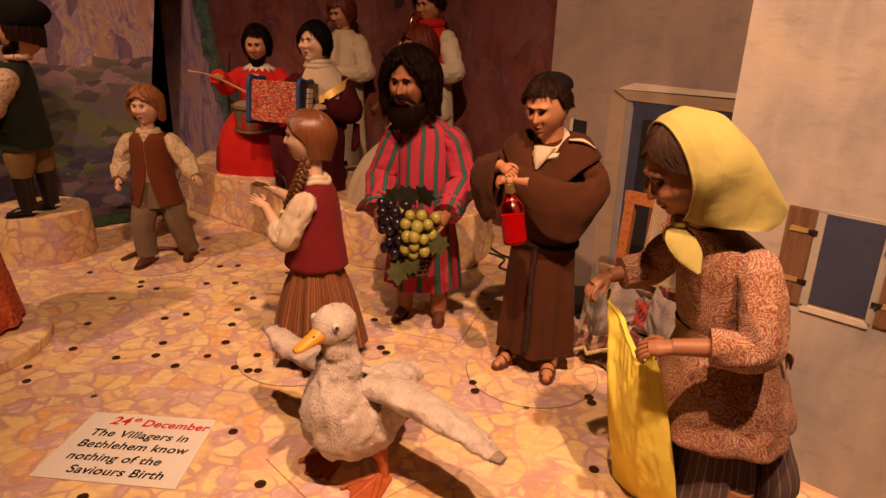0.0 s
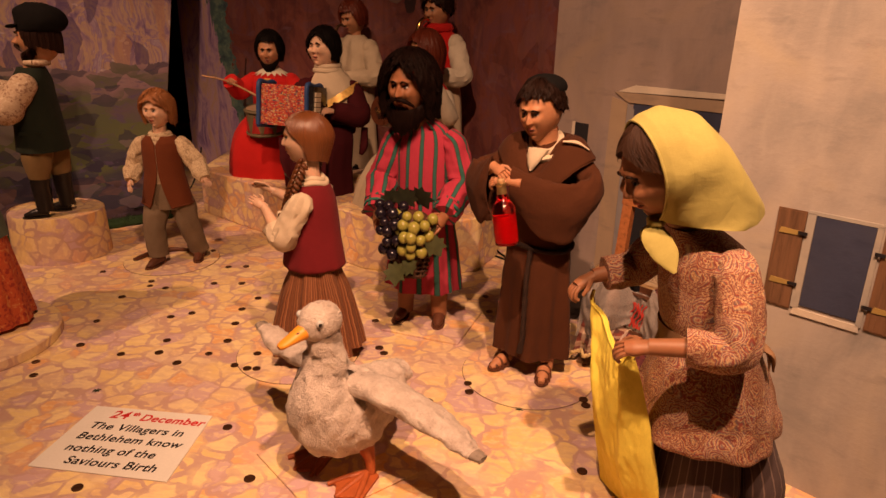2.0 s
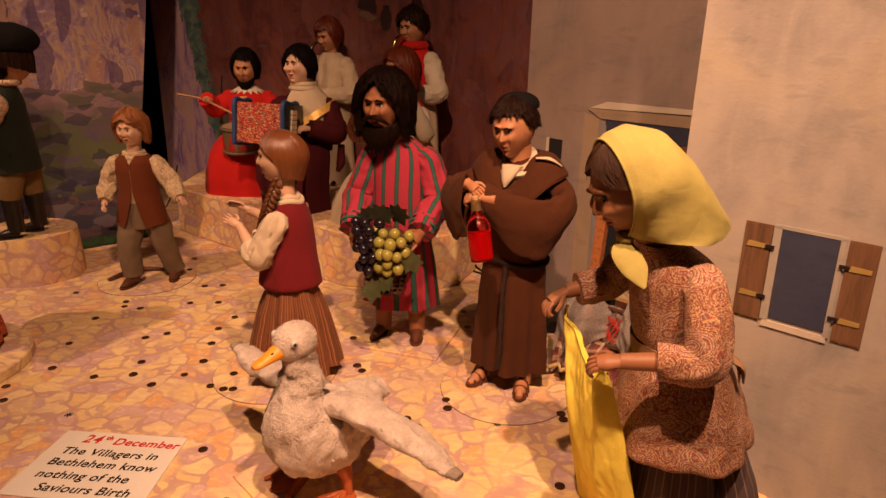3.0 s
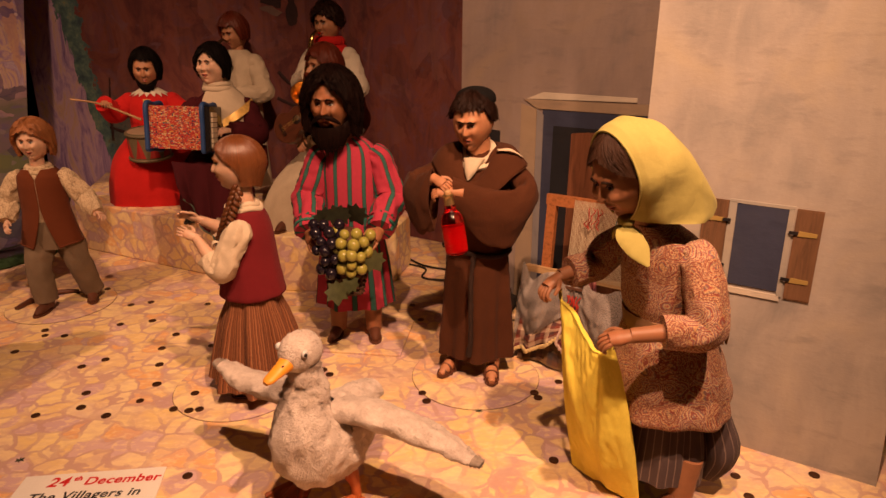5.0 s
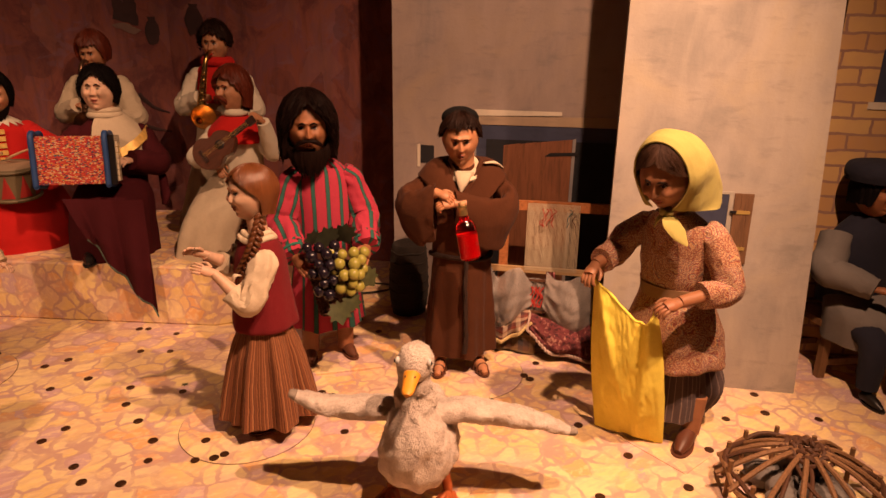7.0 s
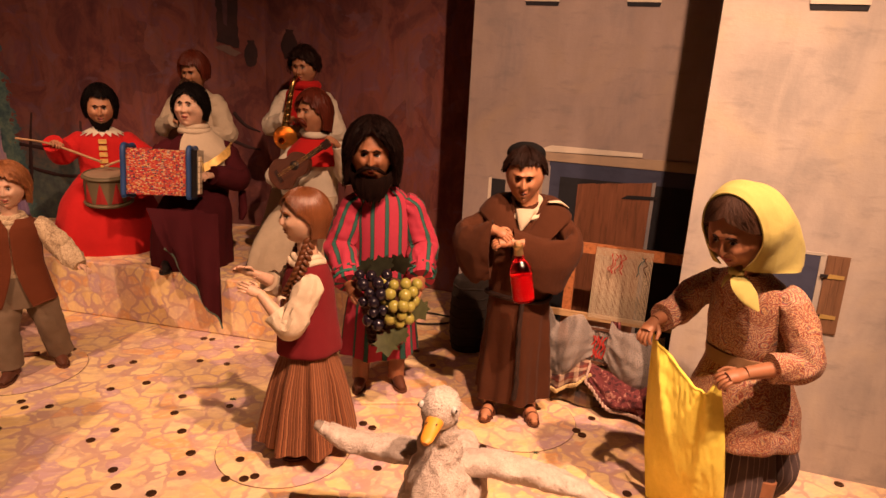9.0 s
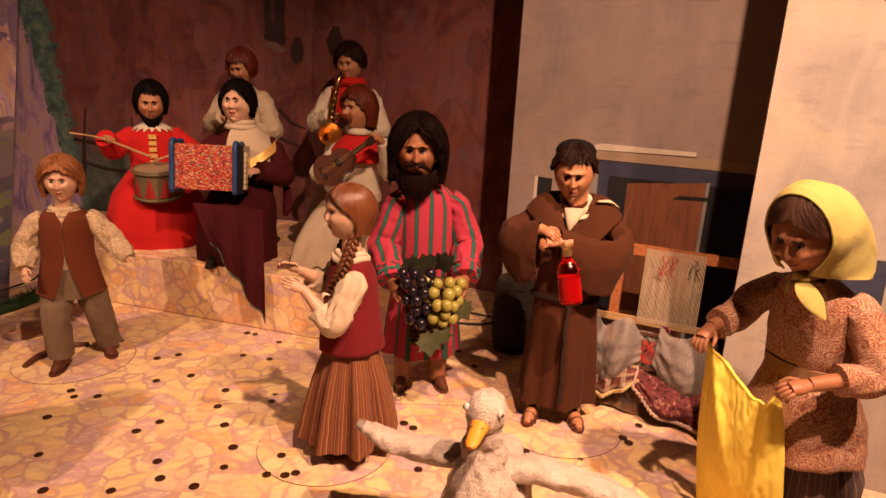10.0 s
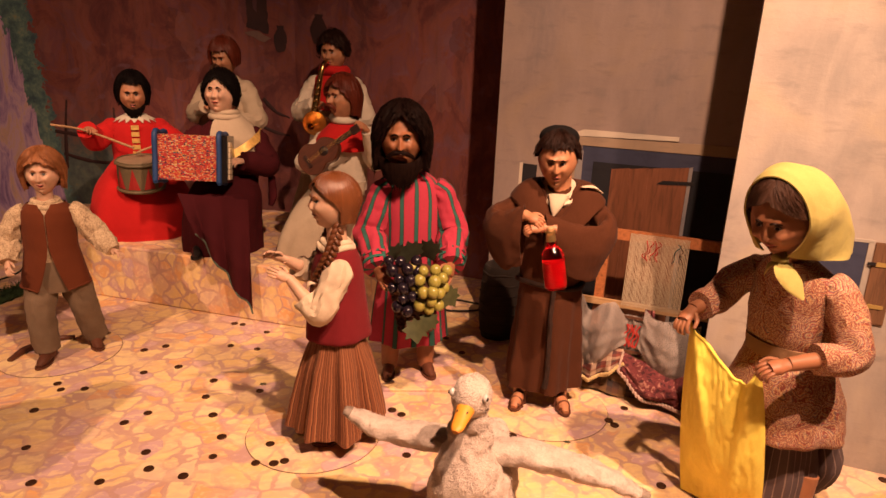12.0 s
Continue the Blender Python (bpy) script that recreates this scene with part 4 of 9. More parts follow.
def bell_sleeve(b, line, high, wide, seed):
    """A wide hanging sleeve from shoulder to cuff: half-heights and half-widths along the arm, open at the cuff."""
    m, n = 44, 40
    L = spline(line, m)
    k = np.linspace(0, 1, len(high))
    t = np.linspace(0, 1, m)
    H, W = np.interp(t, k, high), np.interp(t, k, wide)
    T = np.gradient(L, axis=0)
    P, UV = np.zeros((m, n + 1, 3)), np.zeros((m, n + 1, 2))
    for i in range(m):
        a = np.array([T[i][1], -T[i][0], 0.0])
        a /= np.linalg.norm(a) + 1e-9
        for j in range(n + 1):
            r = 2 * math.pi * j / n
            s, c = math.sin(r), math.cos(r)
            low = max(0.0, -s)
            fold = 1 + 0.10 * noise.noise((t[i] * 7 + seed, 2 * s, 2 * c)) + 0.13 * low * math.sin(10 * t[i] + 2 * c + seed) + 0.09 * noise.noise((t[i] * 13 + 2 * c, 3 * s, seed + 3)) - 0.10 * abs(noise.noise((t[i] * 9 + 3 * s, 2 * c, seed + 7)))
            P[i, j] = L[i] + a * W[i] * c * fold * (1 - 0.55 * low) + np.array([0, 0, 1.0]) * (H[i] * s * fold - (H[i] - 0.024))
            UV[i, j] = (r * 0.04, t[i] * 0.18)
    c0 = P[0].mean(0)
    P = np.concatenate([(P[0] * 0.05 + c0 * 0.95)[None], P])
    UV = np.concatenate([UV[:1], UV])
    b.grid(P, UV, HABIT)
    inner = [P[-1]]
    for q, f in ((-1, 0.92), (-4, 0.88), (-9, 0.80), (-14, 0.5)):
        inner.append(P[q].mean(0) + (P[q] - P[q].mean(0)) * f)
    b.grid(np.array(inner), np.repeat(UV[-1:], 5, 0), HABIT)


def monk():
    b = Sculpt()
    b.loft([(0.042, 0, 0, 0.074, 0.056, 0.10), (0.12, 0, 0, 0.070, 0.051, 0.085), (0.20, 0, 0, 0.065, 0.047, 0.05), (0.255, 0, 0, 0.062, 0.043, 0.022), (0.285, 0, 0, 0.062, 0.044, 0.012),
            (0.35, 0, -0.002, 0.064, 0.046, 0.012), (0.405, 0, 0.004, 0.062, 0.042, 0), (0.437, 0, 0.008, 0.046, 0.034, 0), (0.458, 0, 0.006, 0.026, 0.026, 0)], HABIT, 110, 56, 5, 1.7, wrinkle=0.035)
    b.tube([(0.065 * math.cos(t), 0.046 * math.sin(t), 0.266 + 0.004 * math.sin(2 * t)) for t in np.linspace(0, 2 * math.pi, 17)], [0.005] * 3, ROPE, 8, 48)
    cord = [(0.006, -0.049, 0.265), (0.004, -0.056, 0.20), (0.007, -0.062, 0.10), (0.004, -0.066, 0.060)]
    b.tube(cord, [0.0050, 0.0048, 0.0055], ROPE, 8, 60, 0.3)
    # white neckcloth folded in the opening
    for z, r in ((0.454, 0.027), (0.444, 0.031)):
        b.tube([(r * math.cos(t), -0.002 + r * 0.95 * math.sin(t), z + 0.016 * math.sin(t)) for t in np.linspace(0, 2 * math.pi, 15)], [0.0065] * 3, CREAM_CLOTH, 10, 44, 0.22, z * 40)
    b.loft([(0.408, -0.008, -0.042, 0.003, 0.004), (0.424, -0.005, -0.040, 0.011, 0.006), (0.446, 0, -0.028, 0.020, 0.010)], CREAM_CLOTH, 20, 10, wrinkle=0.15)
    # the hood laid open over the shoulders, with lapels that meet in front
    n, m = 72, 12
    P, UV = np.zeros((m, n + 1, 3)), np.zeros((m, n + 1, 2))
    for j in range(n + 1):
        a = -math.pi + 2 * math.pi * j / n
        front = max(0.0, math.cos(a)) ** 3
        side = abs(math.sin(a))
        for i in range(m):
            t = i / (m - 1)
            r0 = 0.037 - 0.008 * front
            rx, ry = r0 + (0.050 + 0.004 * side) * t, r0 + 0.022 * t
            up = 0.463 - 0.062 * front - (0.010 + 0.026 * t * (1 - 0.25 * side)) * t + 0.010 * math.sin(math.pi * t)
            w = 1 + 0.04 * noise.noise((3 * math.cos(a), 3 * math.sin(a), t * 2))
            P[i, j] = (math.sin(a) * rx * w, -math.cos(a) * ry * w + 0.004 - 0.008 * front, up)
            UV[i, j] = (a * 0.05, t * 0.06)
    b.grid(P, UV, HABIT)
    b.grid(P - np.array([0, 0, 0.004]), UV, HABIT)
    b.tube([tuple(P[0, j]) for j in range(0, n + 1, 4)], [0.0042] * 3, HABIT, 8, 90)
    b.tube([(0.040, -0.024, 0.462), (0.062, -0.014, 0.461), (0.082, -0.004, 0.449)], [0.004, 0.009, 0.003], CREAM_CLOTH, 8, 10, flat=0.4)
    b.tube([(0, 0.004, 0.43), (0, -0.006, 0.48)], [0.022, 0.022], SKIN_MONK, 14, 4)
    hc = (-0.008, -0.014, 0.510)
    M = head(b, hc, 0.0475, -4, SKIN_MONK, BLACK_HAIR, 0.80, 1.05, 0.6, 1.7, nod=9, eyes=0.55, smile=-0.1)
    hair_shell(b, M, 0.047, DARK_HAIR, hem_curve(0.60, 0.14, -0.36, 98, 128), 1.15, 0.20, 0.16, 0.010, 2.6, frizz=0.06, tall=1.08, locks=620)
    b.loft([(0.545, -0.008, -0.001, 0.037, 0.040), (0.552, -0.008, 0.0, 0.037, 0.040), (0.562, -0.008, 0.001, 0.031, 0.034), (0.5695, -0.008, 0.001, 0.016, 0.018), (0.571, -0.008, 0.001, 0.004, 0.004)], CAP, 32, 10)
    # wide sleeves; one arm bent up to the chest, the other folded across under it
    bell_sleeve(b, [(-0.040, 0.006, 0.424), (-0.076, 0.004, 0.412), (-0.116, -0.014, 0.392), (-0.118, -0.044, 0.388), (-0.090, -0.070, 0.396), (-0.062, -0.082, 0.408)],
                [0.026, 0.028, 0.032, 0.044, 0.056, 0.058], [0.024, 0.023, 0.020, 0.017, 0.016, 0.016], 0.2)
    b.tube([(-0.080, -0.074, 0.404), (-0.058, -0.086, 0.416)], [0.010, 0.0085], SKIN_MONK, 12, 5)
    palm(b, (-0.058, -0.086, 0.416), (0.70, -0.30, -0.25), (-0.1, -0.55, 0.8), 0.025, SKIN_MONK, 0.8, 0.16, 1)
    bell_sleeve(b, [(0.040, 0.006, 0.426), (0.074, 0.004, 0.412), (0.098, -0.014, 0.388), (0.080, -0.052, 0.376), (0.036, -0.074, 0.378), (-0.024, -0.086, 0.396)],
                [0.026, 0.030, 0.038, 0.050, 0.052, 0.034], [0.024, 0.024, 0.020, 0.017, 0.015, 0.013], 1.2)
    b.tube([(-0.004, -0.088, 0.394), (-0.028, -0.092, 0.396)], [0.010, 0.0085], SKIN_MONK, 12, 5)
    palm(b, (-0.028, -0.092, 0.396), (-0.85, -0.25, -0.05), (0.0, -0.6, 0.8), 0.024, SKIN_MONK, 0.9, 0.16, -1)
    for sx, tw in ((-1, -16), (1, 14)):
        b.tube([(0.040 * sx, -0.006, 0.075), (0.042 * sx, -0.014, 0.016)], [0.015, 0.013], SKIN_MONK, 10, 4)
        sandal(b, 0.043 * sx, -0.028, 0.0, tw, 0.031, SKIN_MONK)
    return doll(b, "monk_doll", "dark-haired monk doll in a brown hooded habit and sandals", doll_pose(0.236, 1.225, 0, -0.38, -0.92))


monk()

# the girl with the braid, seen from behind
VEST_RED = cloth("crimson_felt", (0.17, 0.014, 0.018), 0.95, 0.12, 1100)
SKIRT_STRIPE = striped("brown_striped_wool", 0.0105, [(0.0, (0.17, 0.056, 0.021)), (0.28, (0.30, 0.115, 0.043)), (0.42, (0.06, 0.020, 0.009)), (0.50, (0.20, 0.066, 0.024)), (0.72, (0.36, 0.155, 0.064)), (0.84, (0.075, 0.026, 0.012)), (0.92, (0.19, 0.064, 0.024))], 0.003)


BRAID = hair("dark_chestnut_braid", (0.11, 0.036, 0.012), 0.35, 1300.0, 0.3)


def girl():
    b = Sculpt()
    b.loft([(0.030, 0, 0, 0.092, 0.088, 0.10), (0.09, 0, 0, 0.080, 0.076, 0.095), (0.15, 0, 0, 0.066, 0.062, 0.075), (0.19, 0, 0, 0.054, 0.048, 0.04), (0.225, 0, 0, 0.046, 0.040, 0.0)], SKIRT_STRIPE, 120, 30, 8, 0.4, wrinkle=0.012)
    b.loft([(0.200, 0, 0, 0.050, 0.048, 0.0), (0.203, 0, 0, 0.060, 0.058, 0.03), (0.225, 0, 0, 0.060, 0.056, 0.02), (0.27, 0, 0, 0.054, 0.050, 0.008), (0.325, 0, 0, 0.050, 0.044, 0), (0.356, 0, 0, 0.038, 0.034, 0), (0.370, 0, -0.002, 0.024, 0.024, 0)], VEST_RED, 56, 30, 5, 0.8, wrinkle=0.02)
    for z, r in ((0.371, 0.023), (0.364, 0.029)):
        b.tube([(r * math.cos(t), r * math.sin(t) - 0.002, z + 0.003 * math.sin(3 * t)) for t in np.linspace(0, 2 * math.pi, 15)], [0.0055] * 3, CREAM_CLOTH, 10, 36, 0.12)
    b.tube([(0, 0, 0.36), (0, -0.002, 0.41)], [0.017, 0.017], SKIN_PALE, 12, 4)
    M = head(b, (0.0, -0.006, 0.444), 0.043, 24, SKIN_PALE, AUBURN, 0.50, 0.7, 1.3, 0.3, smile=0.3)
    hair_shell(b, M, 0.043, CHESTNUT, hem_curve(0.70, -0.72, -0.92, 94, arch=0.38), 1.15, 0.30, 0.02, 0.002, 3.1, frizz=0.004, locks=520, sweep=20, tall=1.05, back=1.10)
    # two braids from behind the ears, laid forward over the shoulders
    for side, k1 in ((1, 11), (-1, 8)):
        for k in range(k1):
            f = k / 10
            x = (0.037 + 0.018 * math.sin(min(1.0, f * 1.3) * math.pi * 0.5) - 0.002 * k * f) * side
            y = -0.001 - 0.036 * f ** 1.1
            z = 0.404 - 0.0088 * k
            for sx in (-1, 1):
                b.ball((x, y + 0.0042 * sx, z - 0.0045 * sx), (0.0054, 0.0046, 0.0080), BRAID, pose(0, 0, 0, 42 * sx, 0, 0), 12, 8)
        b.tube([(x, y, z - 0.006), (x, y - 0.002, z - 0.020), (x, y - 0.002, z - 0.032)], [0.005, 0.008, 0.003], BRAID, 10, 8, 0.1)
        for sx in (-1, 1):
            b.tube([(x, y, z - 0.009), (x + 0.006 * side, y + 0.012 * sx, z - 0.004), (x + 0.005 * side, y + 0.017 * sx, z - 0.016)], [0.003, 0.006, 0.004], CREAM_CLOTH, 8, 8, flat=0.5)
    # full cream sleeves to the forearms, arms raised in front
    for sx, el, wr in ((-1, (-0.062, -0.046, 0.298), (-0.018, -0.090, 0.336)), (1, (0.066, -0.036, 0.266), (0.034, -0.082, 0.318))):
        b.tube([(0.040 * sx, 0.002, 0.345), (0.054 * sx, -0.002, 0.330), tuple(0.45 * p + 0.55 * q for p, q in zip((0.058 * sx, -0.004, 0.325), el)), el, tuple(0.55 * a + 0.45 * c for a, c in zip(el, wr))],
               [0.014, 0.023, 0.023, 0.023, 0.019], CREAM_CLOTH, 26, 40, 0.2, sx + 0.4)
        b.tube([tuple(0.65 * a + 0.35 * c for a, c in zip(el, wr)), wr], [0.0125, 0.0078], SKIN_PALE, 12, 6)
        palm(b, wr, (0.10 * -sx, -0.85, 0.40), (0.8 * sx, 0.1, 0.5), 0.022, SKIN_PALE, 0.35, 0.16, -sx)
    for sx in (-1, 1):
        b.tube([(0.030 * sx, 0, 0.05), (0.032 * sx, -0.004, 0.012)], [0.014, 0.012], CREAM_CLOTH, 10, 4)
        shoe(b, 0.036 * sx, -0.004, 0.002, 8 * sx, 0.033, LEATHER, LEATHER)
    return doll(b, "girl_doll", "girl doll with red-brown braids, crimson vest and brown striped skirt", doll_pose(-0.190, 1.188, 0.0015, -1.0, 0.05))


girl()

# the boy
VEST_BROWN = cloth("rust_felt", (0.135, 0.036, 0.014), 0.95, 0.12, 1100)
TROUSER = cloth("grey_wool", (0.19, 0.135, 0.088), 0.95, 0.2, 800)


def print_cloth(name, a, c2, c3, scale):
    m = Mat(name, 0.9)
    v = m.coord()
    vo = m.voronoi(v, scale)
    nz = m.noise(v, scale * 0.8, 3, 0.6, 1.5)
    col = m.ramp(nz.outputs[0], [(0.36, c2), (0.47, a), (0.58, a), (0.66, c3)])
    col = m.mix(m.math("LESS_THAN", vo.outputs[0], 0.28), col, c2)
    g = m.noise(v, 900, 2)
    m.colour(col).bump(g.outputs[0], 0.3, 0.001)
    m.b.inputs["Sheen Weight"].default_value = 0.02
    return m.m


SHIRT_PRINT = print_cloth("beige_print_cotton", (0.50, 0.38, 0.24), (0.26, 0.18, 0.11), (0.60, 0.48, 0.32), 260)


def boy():
    b = Sculpt()
    for sx, foot in ((-1, (-0.030, -0.034)), (1, (0.058, 0.030))):
        hip, knee = (0.026 * sx, 0.0, 0.195), (0.5 * 0.026 * sx + 0.5 * foot[0] + 0.006 * sx, 0.5 * foot[1] - 0.010, 0.105)
        b.tube([hip, (hip[0] * 0.5 + knee[0] * 0.5, 0.2 * foot[1], 0.155), knee, (foot[0], foot[1] + 0.002, 0.024)], [0.034, 0.033, 0.028, 0.026], TROUSER, 26, 40, 0.10, sx)
        b.tube([(foot[0], foot[1], 0.036), (foot[0], foot[1], 0.010)], [0.018, 0.018], LEATHER, 12, 4)
        shoe(b, foot[0], foot[1] - 0.008, 0.0, 16 * sx, 0.032, LEATHER, LEATHER)
    b.loft([(0.155, 0, 0, 0.048, 0.036), (0.19, 0, 0, 0.050, 0.038), (0.225, 0, 0, 0.043, 0.035)], TROUSER, 36, 8, wrinkle=0.02)
    b.loft([(0.215, 0, 0, 0.042, 0.034), (0.27, 0, -0.001, 0.044, 0.035), (0.325, 0, 0, 0.046, 0.033), (0.345, 0, 0, 0.030, 0.026)], SHIRT_PRINT, 36, 14, wrinkle=0.03)
    # waistcoat: closed at the breast, its fronts part below the waist
    n, m = 60, 26
    P, UV = np.zeros((m, n + 1, 3)), np.zeros((m, n + 1, 2))
    for i in range(m):
        t = i / (m - 1)
        z = 0.350 - 0.180 * t
        rx = np.interp(t, [0, 0.08, 0.2, 0.55, 1], [0.036, 0.050, 0.053, 0.052, 0.068])
        ry = np.interp(t, [0, 0.08, 0.2, 0.55, 1], [0.030, 0.036, 0.040, 0.041, 0.052])
        gap = 0.02 + 0.42 * max(0.0, (t - 0.48) / 0.52) ** 1.2 + 0.35 * max(0.0, (0.10 - t) / 0.10)
        for j in range(n + 1):
            a = gap + (2 * math.pi - 2 * gap) * j / n
            edge = max(0.0, math.cos(a)) ** 6
            w = 1 + 0.02 * math.sin(5 * a + 2) * t + 0.02 * noise.noise((2 * math.cos(a), 2 * math.sin(a), t * 5))
            P[i, j] = (math.sin(a) * rx * w, -math.cos(a) * ry * w, z - 0.012 * edge * t * t)
            UV[i, j] = (a * 0.05, z)
    b.grid(P, UV, VEST_BROWN)
    b.grid(P * np.array([0.95, 0.95, 1]), UV, VEST_BROWN)
    b.tube([tuple(p) for p in P[-1, ::4]], [0.0022] * 3, VEST_BROWN, 6, 60)
    for z, r in ((0.354, 0.023), (0.346, 0.027)):
        b.tube([(r * math.cos(t), r * 0.9 * math.sin(t), z - 0.004 * max(0.0, -math.sin(t)) ** 4) for t in np.linspace(0, 2 * math.pi, 15)], [0.0065] * 3, SHIRT_PRINT, 10, 34, 0.14)
    b.tube([(0, 0, 0.34), (0, -0.002, 0.385)], [0.016, 0.016], SKIN_PALE, 12, 4)
    M = head(b, (0.003, -0.006, 0.418), 0.043, -3, SKIN_PALE, AUBURN, 0.50, 0.85, 1.2, 0.3, nod=6)
    hair_shell(b, M, 0.043, AUBURN, hem_curve(0.66, -0.72, -0.85, 100, arch=0.35), 1.26, 0.12, 0.12, 0.008, 4.2, frizz=0.05, sweep=46, tall=1.10, locks=620)
    for sx, el, wr, way in ((-1, (-0.080, 0.006, 0.272), (-0.078, -0.034, 0.232), (0.1, -0.7, -0.5)), (1, (0.090, 0.0, 0.276), (0.122, -0.034, 0.244), (0.5, -0.6, -0.1))):
        b.tube([(0.040 * sx, 0, 0.336), (0.056 * sx, 0.001, 0.322), tuple(0.4 * p + 0.6 * q for p, q in zip((0.058 * sx, 0, 0.318), el)), el, tuple(0.4 * p + 0.6 * q for p, q in zip(el, wr)), wr],
               [0.015, 0.021, 0.023, 0.024, 0.021, 0.015], SHIRT_PRINT, 26, 44, 0.24, 2 + sx)
        palm(b, wr, way, (0.7 * sx, -0.5, 0.4), 0.021, SKIN_PALE, 0.5, 0.16, -sx)
    return doll(b, "boy_doll", "boy doll with auburn hair in a rust waistcoat and grey trousers", doll_pose(-0.756, 1.632, 0.002, 0.10, -1))


boy()

# the woman with the sack
def paisley():
    m = Mat("paisley_cotton", 0.88)
    v = m.coord()
    wob = m.noise(v, 26, 2, 0.5)
    shift = m.n("ShaderNodeVectorMath")
    shift.operation = "MULTIPLY_ADD"
    m.link(wob.outputs[1], shift.inputs[0])
    shift.inputs[1].default_value = (0.035, 0.035, 0.035)
    m.link(v, shift.inputs[2])
    motif = m.voronoi(shift.outputs[0], 31, "F1", 0.9)
    ring = m.math("FRACT", m.math("MULTIPLY", motif.outputs[0], 6.0))
    col = m.ramp(ring, [(0.0, (0.27, 0.075, 0.055)), (0.16, (0.50, 0.33, 0.16)), (0.26, (0.13, 0.12, 0.14)), (0.42, (0.31, 0.070, 0.060)), (0.58, (0.50, 0.36, 0.19)), (0.68, (0.20, 0.15, 0.14)), (0.84, (0.22, 0.055, 0.045))])
    pick = m.n("ShaderNodeSeparateColor")
    m.link(motif.outputs["Color"], pick.inputs[0])
    col = m.mix(m.math("MULTIPLY", m.math("GREATER_THAN", pick.outputs[0], 0.55), 0.55), col, (0.34, 0.21, 0.11), "OVERLAY")
    small = m.noise(v, 150, 3, 0.6, 0.8)
    col = m.mix(m.ramp(small.outputs[0], [(0.46, (0, 0, 0)), (0.56, (0.26, 0.26, 0.26))]), col, (0.26, 0.085, 0.050))
    dots = m.voronoi(v, 360)
    fine = m.noise(v, 420, 3, 0.6, 1.0)
    col = m.mix(m.math("MULTIPLY", m.math("LESS_THAN", dots.outputs[0], 0.40), 0.42), col, (0.60, 0.42, 0.22))
    col = m.mix(m.ramp(fine.outputs[0], [(0.52, (0, 0, 0)), (0.60, (0.42, 0.42, 0.42))]), col, (0.10, 0.055, 0.055))
    m.colour(col).bump(fine.outputs[0], 0.25, 0.001, 0.010)
    m.b.inputs["Sheen Weight"].default_value = 0.02
    return m.m


PAISLEY = paisley()
SCARF = cloth("yellow_green_scarf", (0.44, 0.375, 0.115), 0.85, 0.08, 1300, 0.05, 0.2)
SASH = cloth("brown_ribbon", (0.30, 0.175, 0.095), 0.85, 0.12, 900)
DARK_PINSTRIPE = striped("dark_pinstripe_skirt", 0.011, [(0.0, (0.075, 0.05, 0.05)), (0.86, (0.20, 0.14, 0.12))], 0.001)
SACK_YELLOW = cloth("yellow_linen", (0.88, 0.73, 0.11), 0.85, 0.10, 800, 0.03, 0.35)


